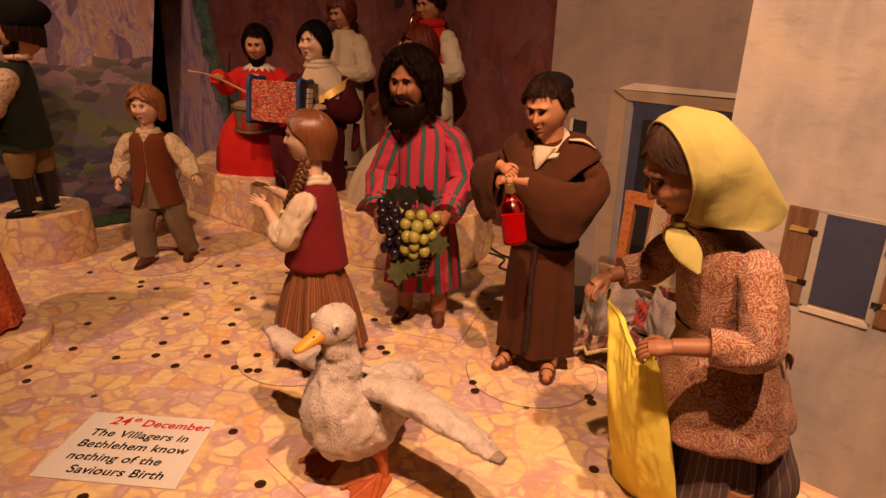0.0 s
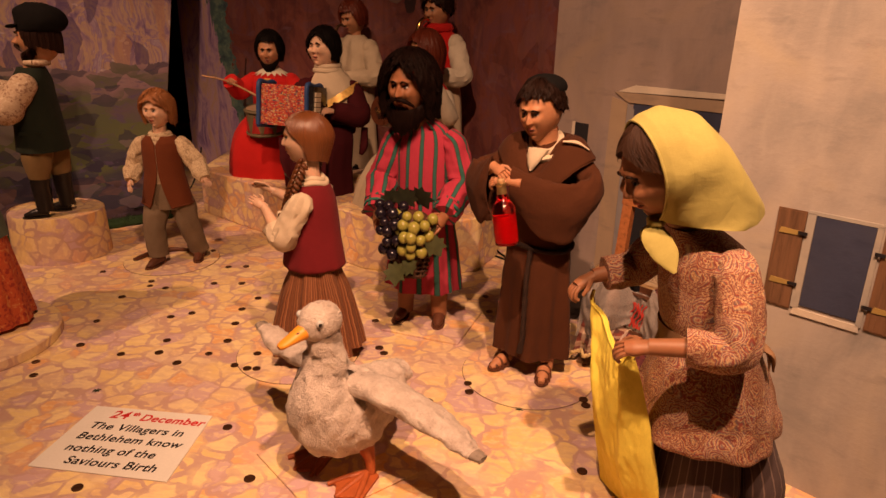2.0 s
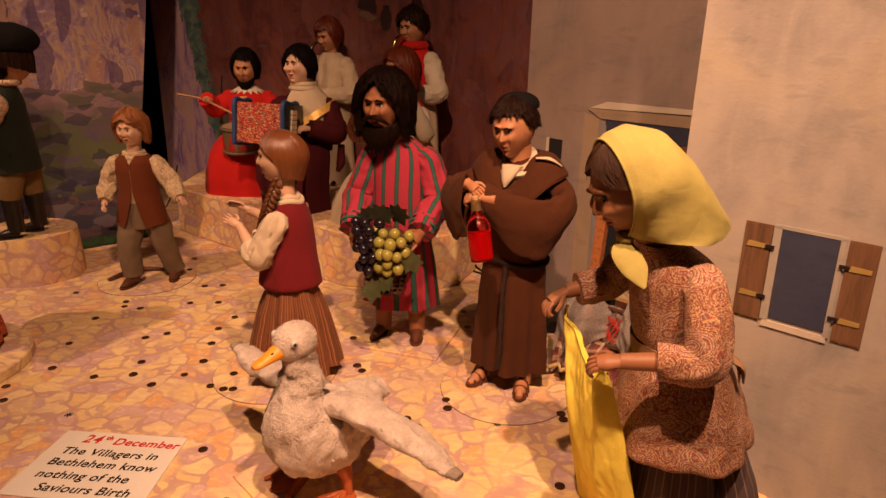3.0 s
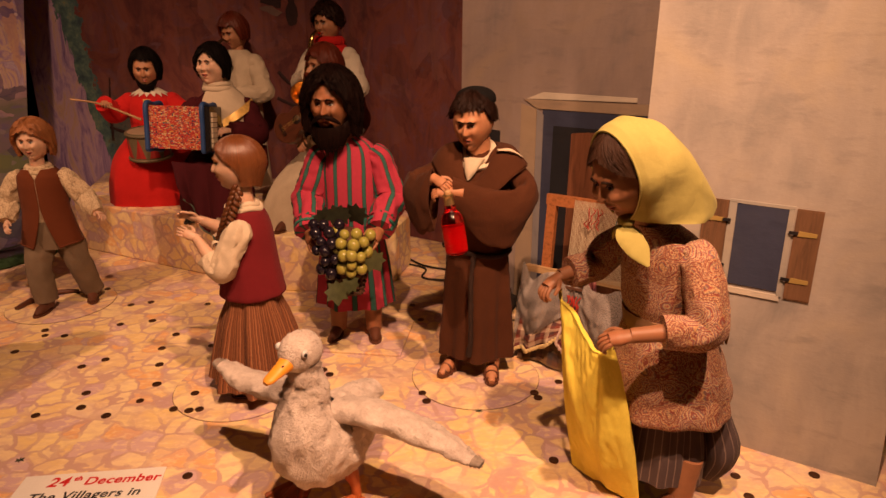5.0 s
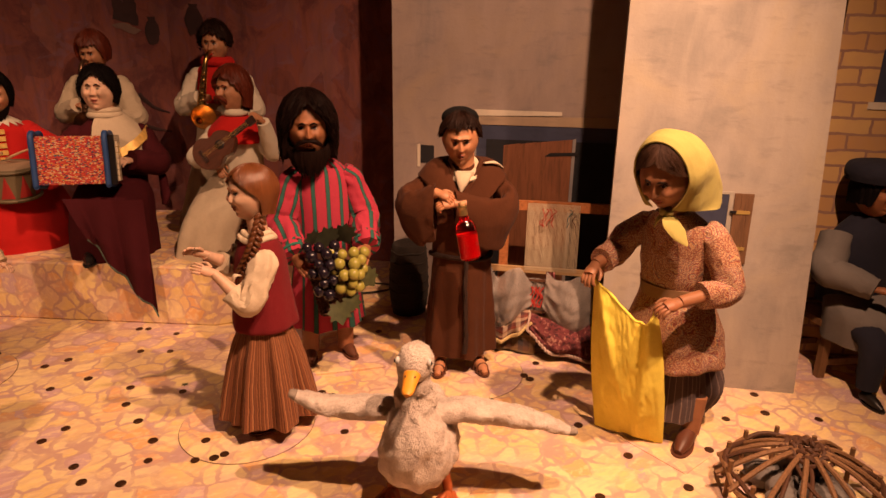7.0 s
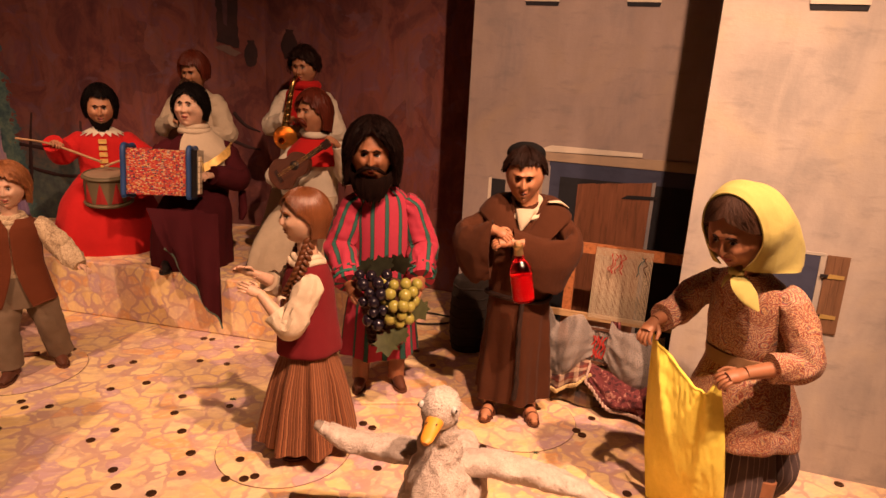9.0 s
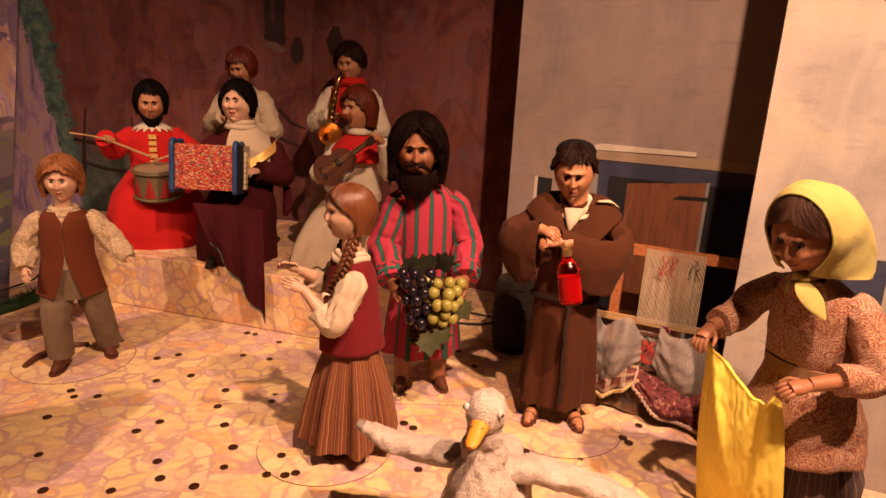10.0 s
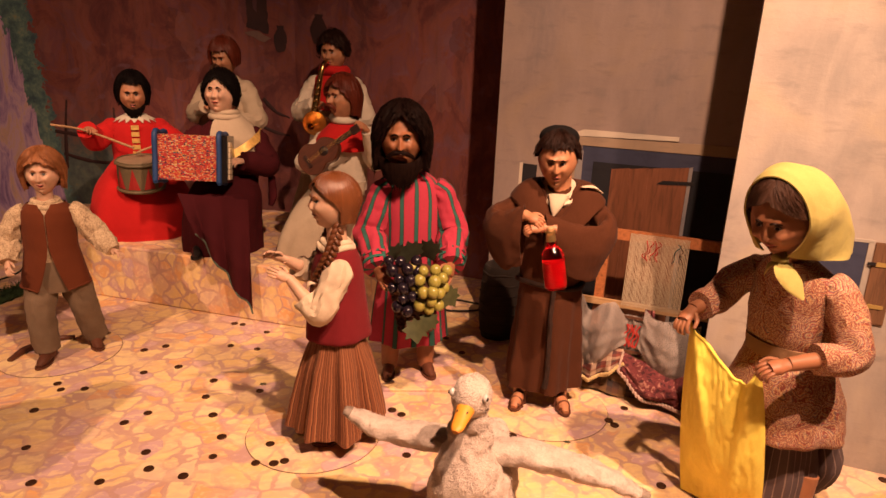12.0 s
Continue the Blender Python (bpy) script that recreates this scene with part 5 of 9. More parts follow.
def sack_woman():
    b = Sculpt()
    b.loft([(0.050, 0, 0.004, 0.068, 0.064, 0.05), (0.11, 0, 0.003, 0.064, 0.058, 0.04), (0.19, 0, 0, 0.052, 0.046, 0.01)], DARK_PINSTRIPE, 72, 14, 7, 0.2, wrinkle=0.02)
    b.tube([(0.045, 0.062, 0.035), (0.055, 0.066, 0.09), (0.035, 0.050, 0.17)], [0.016, 0.030, 0.02], DARK_PINSTRIPE, 14, 12, 0.1)
    b.loft([(0.158, 0, 0.004, 0.070, 0.070, 0.02), (0.157, 0, 0.004, 0.088, 0.086, 0.05), (0.172, 0, 0.003, 0.092, 0.089, 0.055), (0.22, 0, -0.002, 0.082, 0.078, 0.04), (0.275, 0, -0.009, 0.064, 0.061, 0.022), (0.300, 0, -0.012, 0.061, 0.057, 0.012),
            (0.325, 0, -0.017, 0.063, 0.060, 0.012), (0.375, 0, -0.028, 0.061, 0.056, 0.004), (0.410, 0, -0.040, 0.052, 0.046, 0), (0.436, 0, -0.060, 0.030, 0.030, 0)], PAISLEY, 90, 56, 5, 1.1, wrinkle=0.035)
    # ribbon sash with its loose end behind
    b.loft([(0.282, 0, -0.010, 0.0634, 0.0598, 0.012), (0.293, 0, -0.011, 0.0634, 0.0594, 0.010), (0.305, 0, -0.013, 0.0634, 0.0594, 0.010)], SASH, 64, 8, 6, 1.1, wrinkle=0.05)
    for dx in (0.0, 0.012):
        b.tube([(0.044 + dx * 0.5, 0.032 - dx * 0.5, 0.294), (0.050 + dx * 0.5, 0.038, 0.286), (0.054, 0.040 + dx * 0.5, 0.262)], [0.007, 0.008, 0.003], SASH, 8, 10, 0.15, dx, 0.4)
    b.tube([(0, -0.055, 0.415), (0.0, -0.088, 0.470)], [0.019, 0.019], SKIN_OLD, 12, 4)
    hc, hs = (-0.002, -0.104, 0.508), 0.0545
    M = head(b, hc, hs * 0.97, 0, SKIN_OLD, DARK_HAIR, 0.70, 0.45, 1.8, 0.9, nod=25, ears=False, eyes=0.6, smile=-0.1)
    hair_shell(b, M, hs, OLD_HAIR, hem_curve(0.64, -0.25, 0.2, 96, arch=0.55), 1.08, 0.0, 0.04, 0.006, 5.0, locks=360, sweep=36)
    # kerchief: an arch over the head that runs back to a point, its lower corners drawn under the chin
    n, k = 84, 44
    P, UV = np.zeros((k, n + 1, 3)), np.zeros((k, n + 1, 2))
    ws = [0, 0.12, 0.32, 0.55, 0.75, 0.9, 1.0]
    yy = [-0.36, -0.24, 0.08, 0.62, 1.02, 1.34, 1.60]
    xx = [0, 0, 0.02, 0.12, 0.32, 0.58, 0.84]
    wd = [0.84, 0.92, 1.00, 0.95, 0.78, 0.46, 0.06]
    zt = [1.06, 1.17, 1.25, 1.02, 0.40, -0.36, -1.00]
    zb = [-1.02, -1.06, -1.12, -1.24, -1.34, -1.32, -1.20]
    nar = [0.36, 0.62, 0.88, 0.96, 1.0, 1.0, 1.0]
    R = pose(0, 0, 0, 12, 0, -2).to_3x3()
    for i in range(k):
        w = i / (k - 1)
        y, xc, W, top, bot, nb = (float(np.interp(w, ws, q)) for q in (yy, xx, wd, zt, zb, nar))
        for j in range(n + 1):
            f = -1 + 2 * j / n
            e = abs(f)
            z = bot + (top - bot) * (0.5 + 0.5 * math.cos(f * math.pi)) ** 0.66
            x = math.sin(min(e * math.pi * 0.78, math.pi / 2)) * W * (1 - (1 - nb) * max(0.0, (e - 0.6) / 0.4) ** 1.3)
            ray = (0.085 * math.sin(9.0 * e + 7.0 * w + (0.8 if f > 0 else 0)) + 0.030 * math.sin(19 * e + 11 * w)) * max(0.0, (e - 0.30) / 0.7) * math.sin(math.pi * min(1.0, 0.12 + w)) ** 0.7
            x *= 1 + ray + 0.03 * noise.noise((f * 2, w * 3, 1.0))
            lean = -0.24 * (0.5 + 0.5 * math.cos(f * math.pi)) * (1 - w) ** 2
            p = R @ Vector((xc + math.copysign(x, f), y + lean, z + 0.04 * noise.noise((f * 3, w * 4, 5.0)) * w))
            P[i, j] = Vector(hc) + p * hs
            UV[i, j] = (f * 0.08, w * 0.14)
    b.grid(P, UV, SCARF)
    C = P.reshape(-1, 3).mean(0)
    b.grid(P * 0.975 + C * 0.025, UV, SCARF)
    b.tube([tuple(q) for q in P[0, ::4]], [0.0016] * 3, SCARF, 6, 60)
    kn = Vector(hc) + R @ Vector((0.14, -0.36, -1.10)) * hs
    b.ball(kn, (0.011, 0.010, 0.010), SCARF, None, 14, 10, rough=0.3)
    b.tube([kn, kn + Vector((0.010, -0.004, -0.014)), kn + Vector((0.024, 0.004, -0.034)), kn + Vector((0.036, 0.010, -0.050))], [0.006, 0.016, 0.015, 0.002], SCARF, 18, 18, 0.10, 0.4, 0.22)
    b.tube([kn, kn + Vector((-0.010, -0.006, -0.012)), kn + Vector((-0.014, -0.006, -0.026))], [0.005, 0.010, 0.003], SCARF, 14, 10, 0.06, 0.9, 0.25)
    # arms reaching out to the sack
    for sx, el, wr, way, nr in ((-1, (-0.092, -0.070, 0.350), (-0.098, -0.128, 0.338), (0.05, -0.85, -0.45), (-0.1, -0.5, 0.8)),
                                (1, (0.094, -0.050, 0.322), (0.050, -0.126, 0.310), (-0.45, -0.8, -0.20), (0.25, -0.35, 0.9))):
        sh = (0.056 * sx, -0.034, 0.398)
        cut = 0.72 if sx < 0 else 0.55
        b.tube([(0.040 * sx, -0.036, 0.410), sh, tuple(0.5 * p + 0.5 * q + d for p, q, d in zip(sh, el, (0.008 * sx, 0, 0))), el, tuple((1 - cut) * p + cut * q for p, q in zip(el, wr))],
               [0.018, 0.025, 0.026, 0.025, 0.022], PAISLEY, 28, 40, 0.12, sx, 0.95)
        b.tube([tuple(0.8 * p + 0.2 * q for p, q in zip(el, wr)), wr], [0.0125, 0.0098], SKIN_OLD, 14, 6)
        palm(b, wr, way, nr, 0.028, SKIN_OLD, 0.75, 0.16, -sx)
    for sx, dx, dy in ((-1, -0.034, 0.012), (1, 0.056, -0.004)):
        b.tube([(dx, dy + 0.010, 0.09), (dx, dy, 0.02)], [0.019, 0.017], SKIN_OLD, 12, 5)
        shoe(b, dx, dy - 0.012, 0.0, 6 * sx, 0.040, LEATHER, LEATHER)
    return doll(b, "sack_woman_doll", "stooping woman doll in a paisley dress and yellow headscarf", doll_pose(0.460, 0.835, 0.0, -0.93, -0.36))


sack_woman()


def yellow_sack():
    """An open linen bag held up by two corners, its foot resting on the floor."""
    a, c = Vector((0.311, 0.886, 0.316)), Vector((0.352, 0.778, 0.292))
    fa, fc = Vector((0.350, 0.893, 0.003)), Vector((0.424, 0.793, 0.003))
    out = Vector((-0.80, -0.60, 0))
    n, k = 72, 72
    b = Sculpt()
    rim = []
    for sgn in (1, -1):
        P, UV = np.zeros((k, n + 1, 3)), np.zeros((k, n + 1, 2))
        for j in range(n + 1):
            u = j / n
            dip = np.interp(u, [0, 0.2, 0.45, 0.70, 0.86, 0.95, 1.0], [0, 0.014, 0.030, 0.044, 0.042, 0.022, 0.0]) * (1.0 if sgn > 0 else 1.02)
            head_p = a * (1 - u) + c * u - Vector((0, 0, dip))
            foot_p = fa * (1 - u) + fc * u
            for i in range(k):
                t = i / (k - 1)
                p = head_p * (1 - t) + foot_p * t
                belly = math.sin(math.pi * u) ** 0.6 * (0.002 + 0.024 * math.sin(math.pi * t) ** 0.8)
                # folds that fan out from the held corners
                fan = 0.0100 * math.exp(-((u - 0.10 - 0.60 * t) / 0.09) ** 2) * (1 - t) + 0.0130 * math.exp(-((u - 0.92 + 0.34 * t) / 0.085) ** 2) * (1 - 0.7 * t) - 0.0090 * math.exp(-((u - 0.80 + 0.30 * t) / 0.07) ** 2) * (1 - t)
                crease = 0.0045 * noise.noise((u * 4 + t * 3, t * 4 - u * 2, 3 * sgn)) + 0.0030 * abs(noise.noise((u * 7 - t * 6, t * 5 + u * 6, 2 + sgn))) + 0.0011 * noise.noise((u * 26, t * 20, sgn))
                p = p + out * (sgn * belly + fan + crease * min(1.0, 8 * u * (1 - u) + 0.15))
                bulge = (u - 0.5) * 0.014 * math.sin(math.pi * t)
                p = p + (fc - fa).normalized() * bulge
                P[i, j] = (p.x, p.y, max(0.002, p.z + 0.004 * noise.noise((u * 4, t, 0.5)) * t))
                UV[i, j] = (u * 0.13, t * 0.30)
        b.grid(P, UV, SACK_YELLOW)
        rim.append([tuple(q) for q in P[0, ::4]])
    ob = b.thing("linen_sack", "open yellow linen sack hanging from the woman's fingers", "sack")
    for r in rim:
        part("hem", Sculpt().tube(r, [0.0022] * 3, SACK_YELLOW, 6, 50), ob, "stitched rim of the sack")
    s = Sculpt()
    s.tube([c + Vector((0, 0, 0.004)), c + Vector((0.008, -0.012, 0.012)), c + Vector((0.02, -0.016, 0.006))], [0.0012] * 3, CREAM_CLOTH, 6, 10)
    part("drawstring", s, ob, "short cream cord")


yellow_sack()

# the man in the cap on his round block
VEST_GREEN = cloth("bottle_green_felt", (0.020, 0.026, 0.018), 0.95, 0.15, 900)
PLAID = print_cloth("pale_plaid_cotton", (0.52, 0.38, 0.26), (0.30, 0.18, 0.12), (0.62, 0.50, 0.36), 90)
BREECH = cloth("ochre_breeches", (0.22, 0.14, 0.06), 0.9)


def cap_man():
    b = Sculpt()
    for sx, dy in ((-1, 0.022), (1, -0.014)):
        b.tube([(0.024 * sx, dy * 0.3, 0.22), (0.030 * sx, dy * 0.7, 0.16), (0.030 * sx, dy, 0.108)], [0.036, 0.036, 0.026], BREECH, 20, 18, 0.06, sx)
        b.tube([(0.030 * sx, dy, 0.125), (0.030 * sx, dy, 0.07), (0.030 * sx, dy + 0.002, 0.018)], [0.025, 0.022, 0.020], BLACK_LEATHER, 16, 12, 0.03)
        shoe(b, 0.031 * sx, dy - 0.008, 0.0, 8 * sx, 0.034, BLACK_LEATHER, BLACK_LEATHER)
    b.loft([(0.180, 0, 0, 0.072, 0.062, 0.012), (0.25, 0, 0, 0.066, 0.056, 0.008), (0.31, 0, 0, 0.066, 0.050, 0), (0.358, 0, 0.002, 0.062, 0.044, 0), (0.390, 0, 0.006, 0.036, 0.032, 0)], VEST_GREEN, 48, 24, 4, 0.9, wrinkle=0.01)
    b.box((0.060, -0.028, 0.226), (0.067, 0.022, 0.234), VEST_GREEN)
    b.tube([(0.026 * math.cos(t), 0.020 + 0.024 * math.sin(t), 0.402) for t in np.linspace(0, 2 * math.pi, 13)], [0.008] * 3, PLAID, 10, 30, 0.12)
    b.tube([(0, 0.006, 0.38), (0, 0.030, 0.43)], [0.022, 0.020], SKIN, 12, 4)
    M = head(b, (0, 0.036, 0.462), 0.052, 2, SKIN, DARK_HAIR, 1.2, 0.8, 1.0, 1.1)
    hair_shell(b, M, 0.052, DARK_HAIR, hem_curve(0.5, -0.35, -0.62, 112, 140), 1.06, 0.05, 0.1, 0.02, 6.0)
    beard(b, M, 0.052, DARK_HAIR, 0.62, 0.70, 3.0)
    b.loft([(0.478, 0, 0.040, 0.045, 0.050), (0.486, 0, 0.044, 0.050, 0.056), (0.506, 0, 0.048, 0.053, 0.060), (0.530, 0, 0.042, 0.046, 0.051), (0.546, 0, 0.038, 0.016, 0.018)], CAP, 40, 16, 3, 0.4, wrinkle=0.03)
    b.tube([(-0.036, 0.004, 0.494), (-0.022, -0.016, 0.490), (0, -0.024, 0.488), (0.022, -0.016, 0.490), (0.036, 0.004, 0.494)], [0.004, 0.010, 0.012, 0.010, 0.004], CAP, 10, 20, flat=0.4)
    for sx, el, wr in ((-1, (-0.085, -0.050, 0.310), (-0.055, -0.130, 0.335)), (1, (0.088, -0.040, 0.290), (0.060, -0.132, 0.308))):
        b.ball((0.060 * sx, 0, 0.350), (0.028, 0.032, 0.030), PLAID, None, 16, 12)
        arm(b, (0.062 * sx, 0, 0.348), el, wr, (0.031, 0.034, 0.022), PLAID, SKIN, (-0.2 * sx, -1, 0.15), (0.3 * sx, 0, 1), 0.025, 0.08, 3 + sx, 0.6, -sx)
    return doll(b, "capped_man_doll", "bearded man doll in a black cap, dark waistcoat and boots", doll_pose(-1.075, 1.600, 0.125, -0.93, -0.36))


cap_man()
s = Sculpt()
s.loft([(0.0, 0, 0, 0.128, 0.118), (0.004, 0, 0, 0.129, 0.119), (0.118, 0, 0, 0.124, 0.114), (0.1245, 0, 0, 0.121, 0.111), (0.125, 0, 0, 0.110, 0.100)], PAVING, 64, 16)
s.thing("round_block", "low round block painted as cream crazy paving", "pedestal", m=pose(-1.10, 1.635, 0))

# the grey-haired woman on her low disc
BROCADE = print_cloth("orange_brocade", (0.42, 0.075, 0.022), (0.26, 0.030, 0.018), (0.50, 0.20, 0.06), 70)
SASH_GREEN = cloth("grey_green_sash", (0.10, 0.13, 0.10))
STRIPE_BLUE = striped("striped_shawl", 0.016, [(0.0, (0.06, 0.14, 0.34)), (0.25, (0.55, 0.42, 0.30)), (0.42, (0.50, 0.10, 0.05)), (0.62, (0.09, 0.09, 0.22)), (0.8, (0.55, 0.30, 0.08))])


def grey_woman():
    b = Sculpt()
    b.loft([(0.010, 0, 0, 0.080, 0.074, 0.07), (0.09, 0, 0, 0.070, 0.064, 0.06), (0.18, 0, 0, 0.060, 0.052, 0.03), (0.24, 0, 0, 0.052, 0.044, 0)], BROCADE, 60, 22, 7, 1.4, wrinkle=0.012)
    b.loft([(0.195, 0, 0, 0.064, 0.056, 0.02), (0.24, 0, 0, 0.058, 0.050, 0.015), (0.265, 0, 0, 0.052, 0.044, 0)], SASH_GREEN, 48, 8, 5, 0.4, wrinkle=0.02)
    b.loft([(0.25, 0, 0, 0.054, 0.046), (0.32, 0, 0, 0.058, 0.046), (0.365, 0, 0, 0.052, 0.040), (0.395, 0, 0, 0.022, 0.022)], BROCADE, 44, 16, wrinkle=0.03)
    b.tube([(0, 0, 0.38), (0, 0, 0.41)], [0.02, 0.02], SKIN, 12, 4)
    M = head(b, (0, -0.006, 0.435), 0.050, 10, SKIN, GREY_HAIR, 1.1, 0.9, 1.2, 1.0)
    hair_shell(b, M, 0.050, GREY_HAIR, hem_curve(0.5, -0.75, -0.95, 110, 145), 1.20, 0.02, 0.15, 0.03, 7.0)
    for sx, el, wr in ((-1, (-0.086, -0.030, 0.290), (-0.040, -0.090, 0.318)), (1, (0.086, -0.030, 0.285), (0.050, -0.092, 0.340))):
        b.ball((0.054 * sx, 0, 0.352), (0.026, 0.030, 0.030), BROCADE, None, 16, 12)
        arm(b, (0.055 * sx, 0, 0.350), el, tuple(0.45 * p + 0.55 * q for p, q in zip(el, wr)), (0.028, 0.034, 0.026), BROCADE, SKIN, (0.1, -1, 0.7), (0.5 * sx, 0.2, 0.9), 0.001, 0.09, 5 + sx)
        b.tube([tuple(0.6 * p + 0.4 * q for p, q in zip(el, wr)), wr], [0.014, 0.012], SKIN, 12, 6)
        palm(b, wr, (-0.2 * sx, -0.5, 0.9), (0.7 * sx, 0.3, 0.3), 0.025, SKIN, 0.4, 0.16, -sx)
        sandal(b, 0.034 * sx, -0.060, 0.0, 6 * sx, 0.026, SKIN)
    b.tube([(-0.02, -0.080, 0.325), (-0.05, -0.100, 0.27), (-0.085, -0.095, 0.20), (-0.10, -0.085, 0.12), (-0.105, -0.08, 0.06)], [0.018, 0.034, 0.038, 0.036, 0.03], STRIPE_BLUE, 24, 26, 0.06, 1.0, 0.45)
    return doll(b, "grey_haired_woman_doll", "grey-haired woman doll in an orange brocade dress with a striped shawl", doll_pose(-0.898, 1.160, 0.022, -0.70, -0.71))


grey_woman()
slab("raised_disc", circle(-0.925, 1.10, 0.182), 0.0, 0.022, PAVING, 0.002, label="low round board painted like the floor", category="disc")
for nm, (x, y, r) in {"girl": (-0.235, 1.190, 0.123), "monk": (0.234, 1.193, 0.128), "boy": (-0.768, 1.638, 0.125)}.items():
    # a dark gap round each inset disc
    g = Sculpt()
    g.loft([(0.0006, 0, 0, r + 0.0011, r + 0.0011), (0.0007, 0, 0, r + 0.0008, r + 0.0008)], BOARD, 72, 3)
    gap = g.thing("turntable_disc", "thin round board let into the painted floor", "disc", "turntables under the dolls", m=pose(x, y, 0))
    slab("disc_top", circle(0, 0, r), 0.0008, 0.0016, PAVING, 0.0, parent=gap)
slab("square_board", [(0.084, 1.280), (0.121, 1.449), (-0.055, 1.487), (-0.092, 1.318)], 0.0, 0.006, PAVING, 0.001, label="thin square board painted like the floor", category="board")
slab("square_board", [(-0.185, 0.862), (-0.045, 0.742), (0.075, 0.862), (-0.070, 0.985)], 0.0, 0.004, PAVING, 0.001, label="thin square board painted like the floor under the goose", category="board")
slab("square_board", [(0.362, 0.880), (0.395, 0.712), (0.575, 0.748), (0.545, 0.915)], -0.001, 0.0012, PAVING, 0.0, label="thin square board painted like the floor under the woman", category="board")

# ---- musicians' platform ----
PAVING_SMALL = paving_paint("painted_small_paving", 26.0, 0.13)
slab("stone_platform", [(-0.905, 2.085), (-0.225, 1.672), (-0.02, 1.645), (0.085, 1.72), (0.13, 1.85), (0.10, 2.00), (-0.10, 2.22), (-0.28, 2.33), (-0.97, 2.50)], 0.0, 0.155, PAVING_SMALL, 0.004,
     label="low platform painted as cream and orange crazy paving", category="platform")

# ---- musicians ----
RED_CLOTH = cloth("scarlet_cloth", (0.50, 0.016, 0.014), 0.88, 0.12, 900)
MAROON = cloth("maroon_velvet", (0.055, 0.007, 0.010), 0.9, 0.15, 900, 0.0)
CREAM_WOOL = cloth("cream_wool", (0.52, 0.42, 0.30), 0.95, 0.12, 700)
WHITE_CLOTH = cloth("white_cotton", (0.66, 0.58, 0.46))
GOLD = plain("gold_braid", (0.80, 0.50, 0.14), 0.4, 0.3, 80, 500, 0.6, 0.35)
BRASS = plain("brass", (0.72, 0.44, 0.14), 0.25, 0.2, 40, 300, 0.1, 1.0)
TOP = 0.155


def jagged_collar(b, z, r, mat, seed=0.0):
    n = 36
    pts, P = [], np.zeros((2, n + 1, 3))
    UV = np.zeros((2, n + 1, 2))
    for j in range(n + 1):
        a = 2 * math.pi * j / n
        q = r * (1.75 if j % 2 else 1.25)
        P[0, j] = (0.8 * r * math.cos(a), 0.75 * r * math.sin(a), z + 0.008)
        P[1, j] = (q * 1.25 * math.cos(a), q * 0.95 * math.sin(a), z - (0.016 if j % 2 else 0.006))
        UV[:, j, 0] = a * r
    b.grid(P, UV, mat)


def drummer():
    b = Sculpt()
    b.loft([(0.0, 0.0, -0.04, 0.150, 0.125, 0.03), (0.06, 0, -0.045, 0.142, 0.120, 0.03), (0.13, 0, -0.045, 0.122, 0.105, 0.02), (0.175, 0, -0.03, 0.092, 0.085, 0.01), (0.21, 0, 0.0, 0.062, 0.05, 0)], RED_CLOTH, 64, 22, 5, 0.7, wrinkle=0.015)
    b.loft([(0.18, 0, 0.0, 0.066, 0.052), (0.25, 0, 0, 0.068, 0.052), (0.30, 0, 0, 0.068, 0.046), (0.328, 0, 0, 0.030, 0.028)], RED_CLOTH, 44, 16, wrinkle=0.015)
    jagged_collar(b, 0.328, 0.030, WHITE_CLOTH)
    for k in range(5):
        b.box((-0.010, -0.056, 0.222 + 0.018 * k), (0.010, -0.050, 0.234 + 0.018 * k), GOLD)
    b.tube([(0, 0, 0.32), (0, 0, 0.36)], [0.02, 0.02], SKIN, 12, 4)
    M = head(b, (0.0, -0.008, 0.392), 0.050, 0, SKIN, BLACK_HAIR, 1.0, 0.8, 1.1, 1.4, nod=8)
    hair_shell(b, M, 0.050, BLACK_HAIR, hem_curve(0.55, -0.50, -0.75, 112, 142), 1.17, 0.30, 0.10, 0.008, 8.0, frizz=0.04, sweep=20)
    beard(b, M, 0.050, BLACK_HAIR, 0.58, 0.58, 4.0, False, 0.36)
    for sx, el, wr, way in ((-1, (-0.105, -0.020, 0.262), (-0.118, -0.065, 0.296), (0.4, -0.8, 0.2)), (1, (0.110, -0.030, 0.250), (0.095, -0.085, 0.262), (-0.4, -0.8, 0.0))):
        b.ball((0.062 * sx, 0, 0.290), (0.028, 0.032, 0.032), RED_CLOTH, None, 16, 12)
        arm(b, (0.064 * sx, 0, 0.288), el, wr, (0.030, 0.032, 0.025), RED_CLOTH, SKIN, way, (0, 0.2, 1), 0.026, 0.06, 4 + sx, 0.9, -sx)
    return doll(b, "drummer_doll", "seated drummer doll in scarlet with a jagged white collar", doll_pose(-0.652, 2.150, TOP, 0.10, -1), group="musician dolls")


drummer()


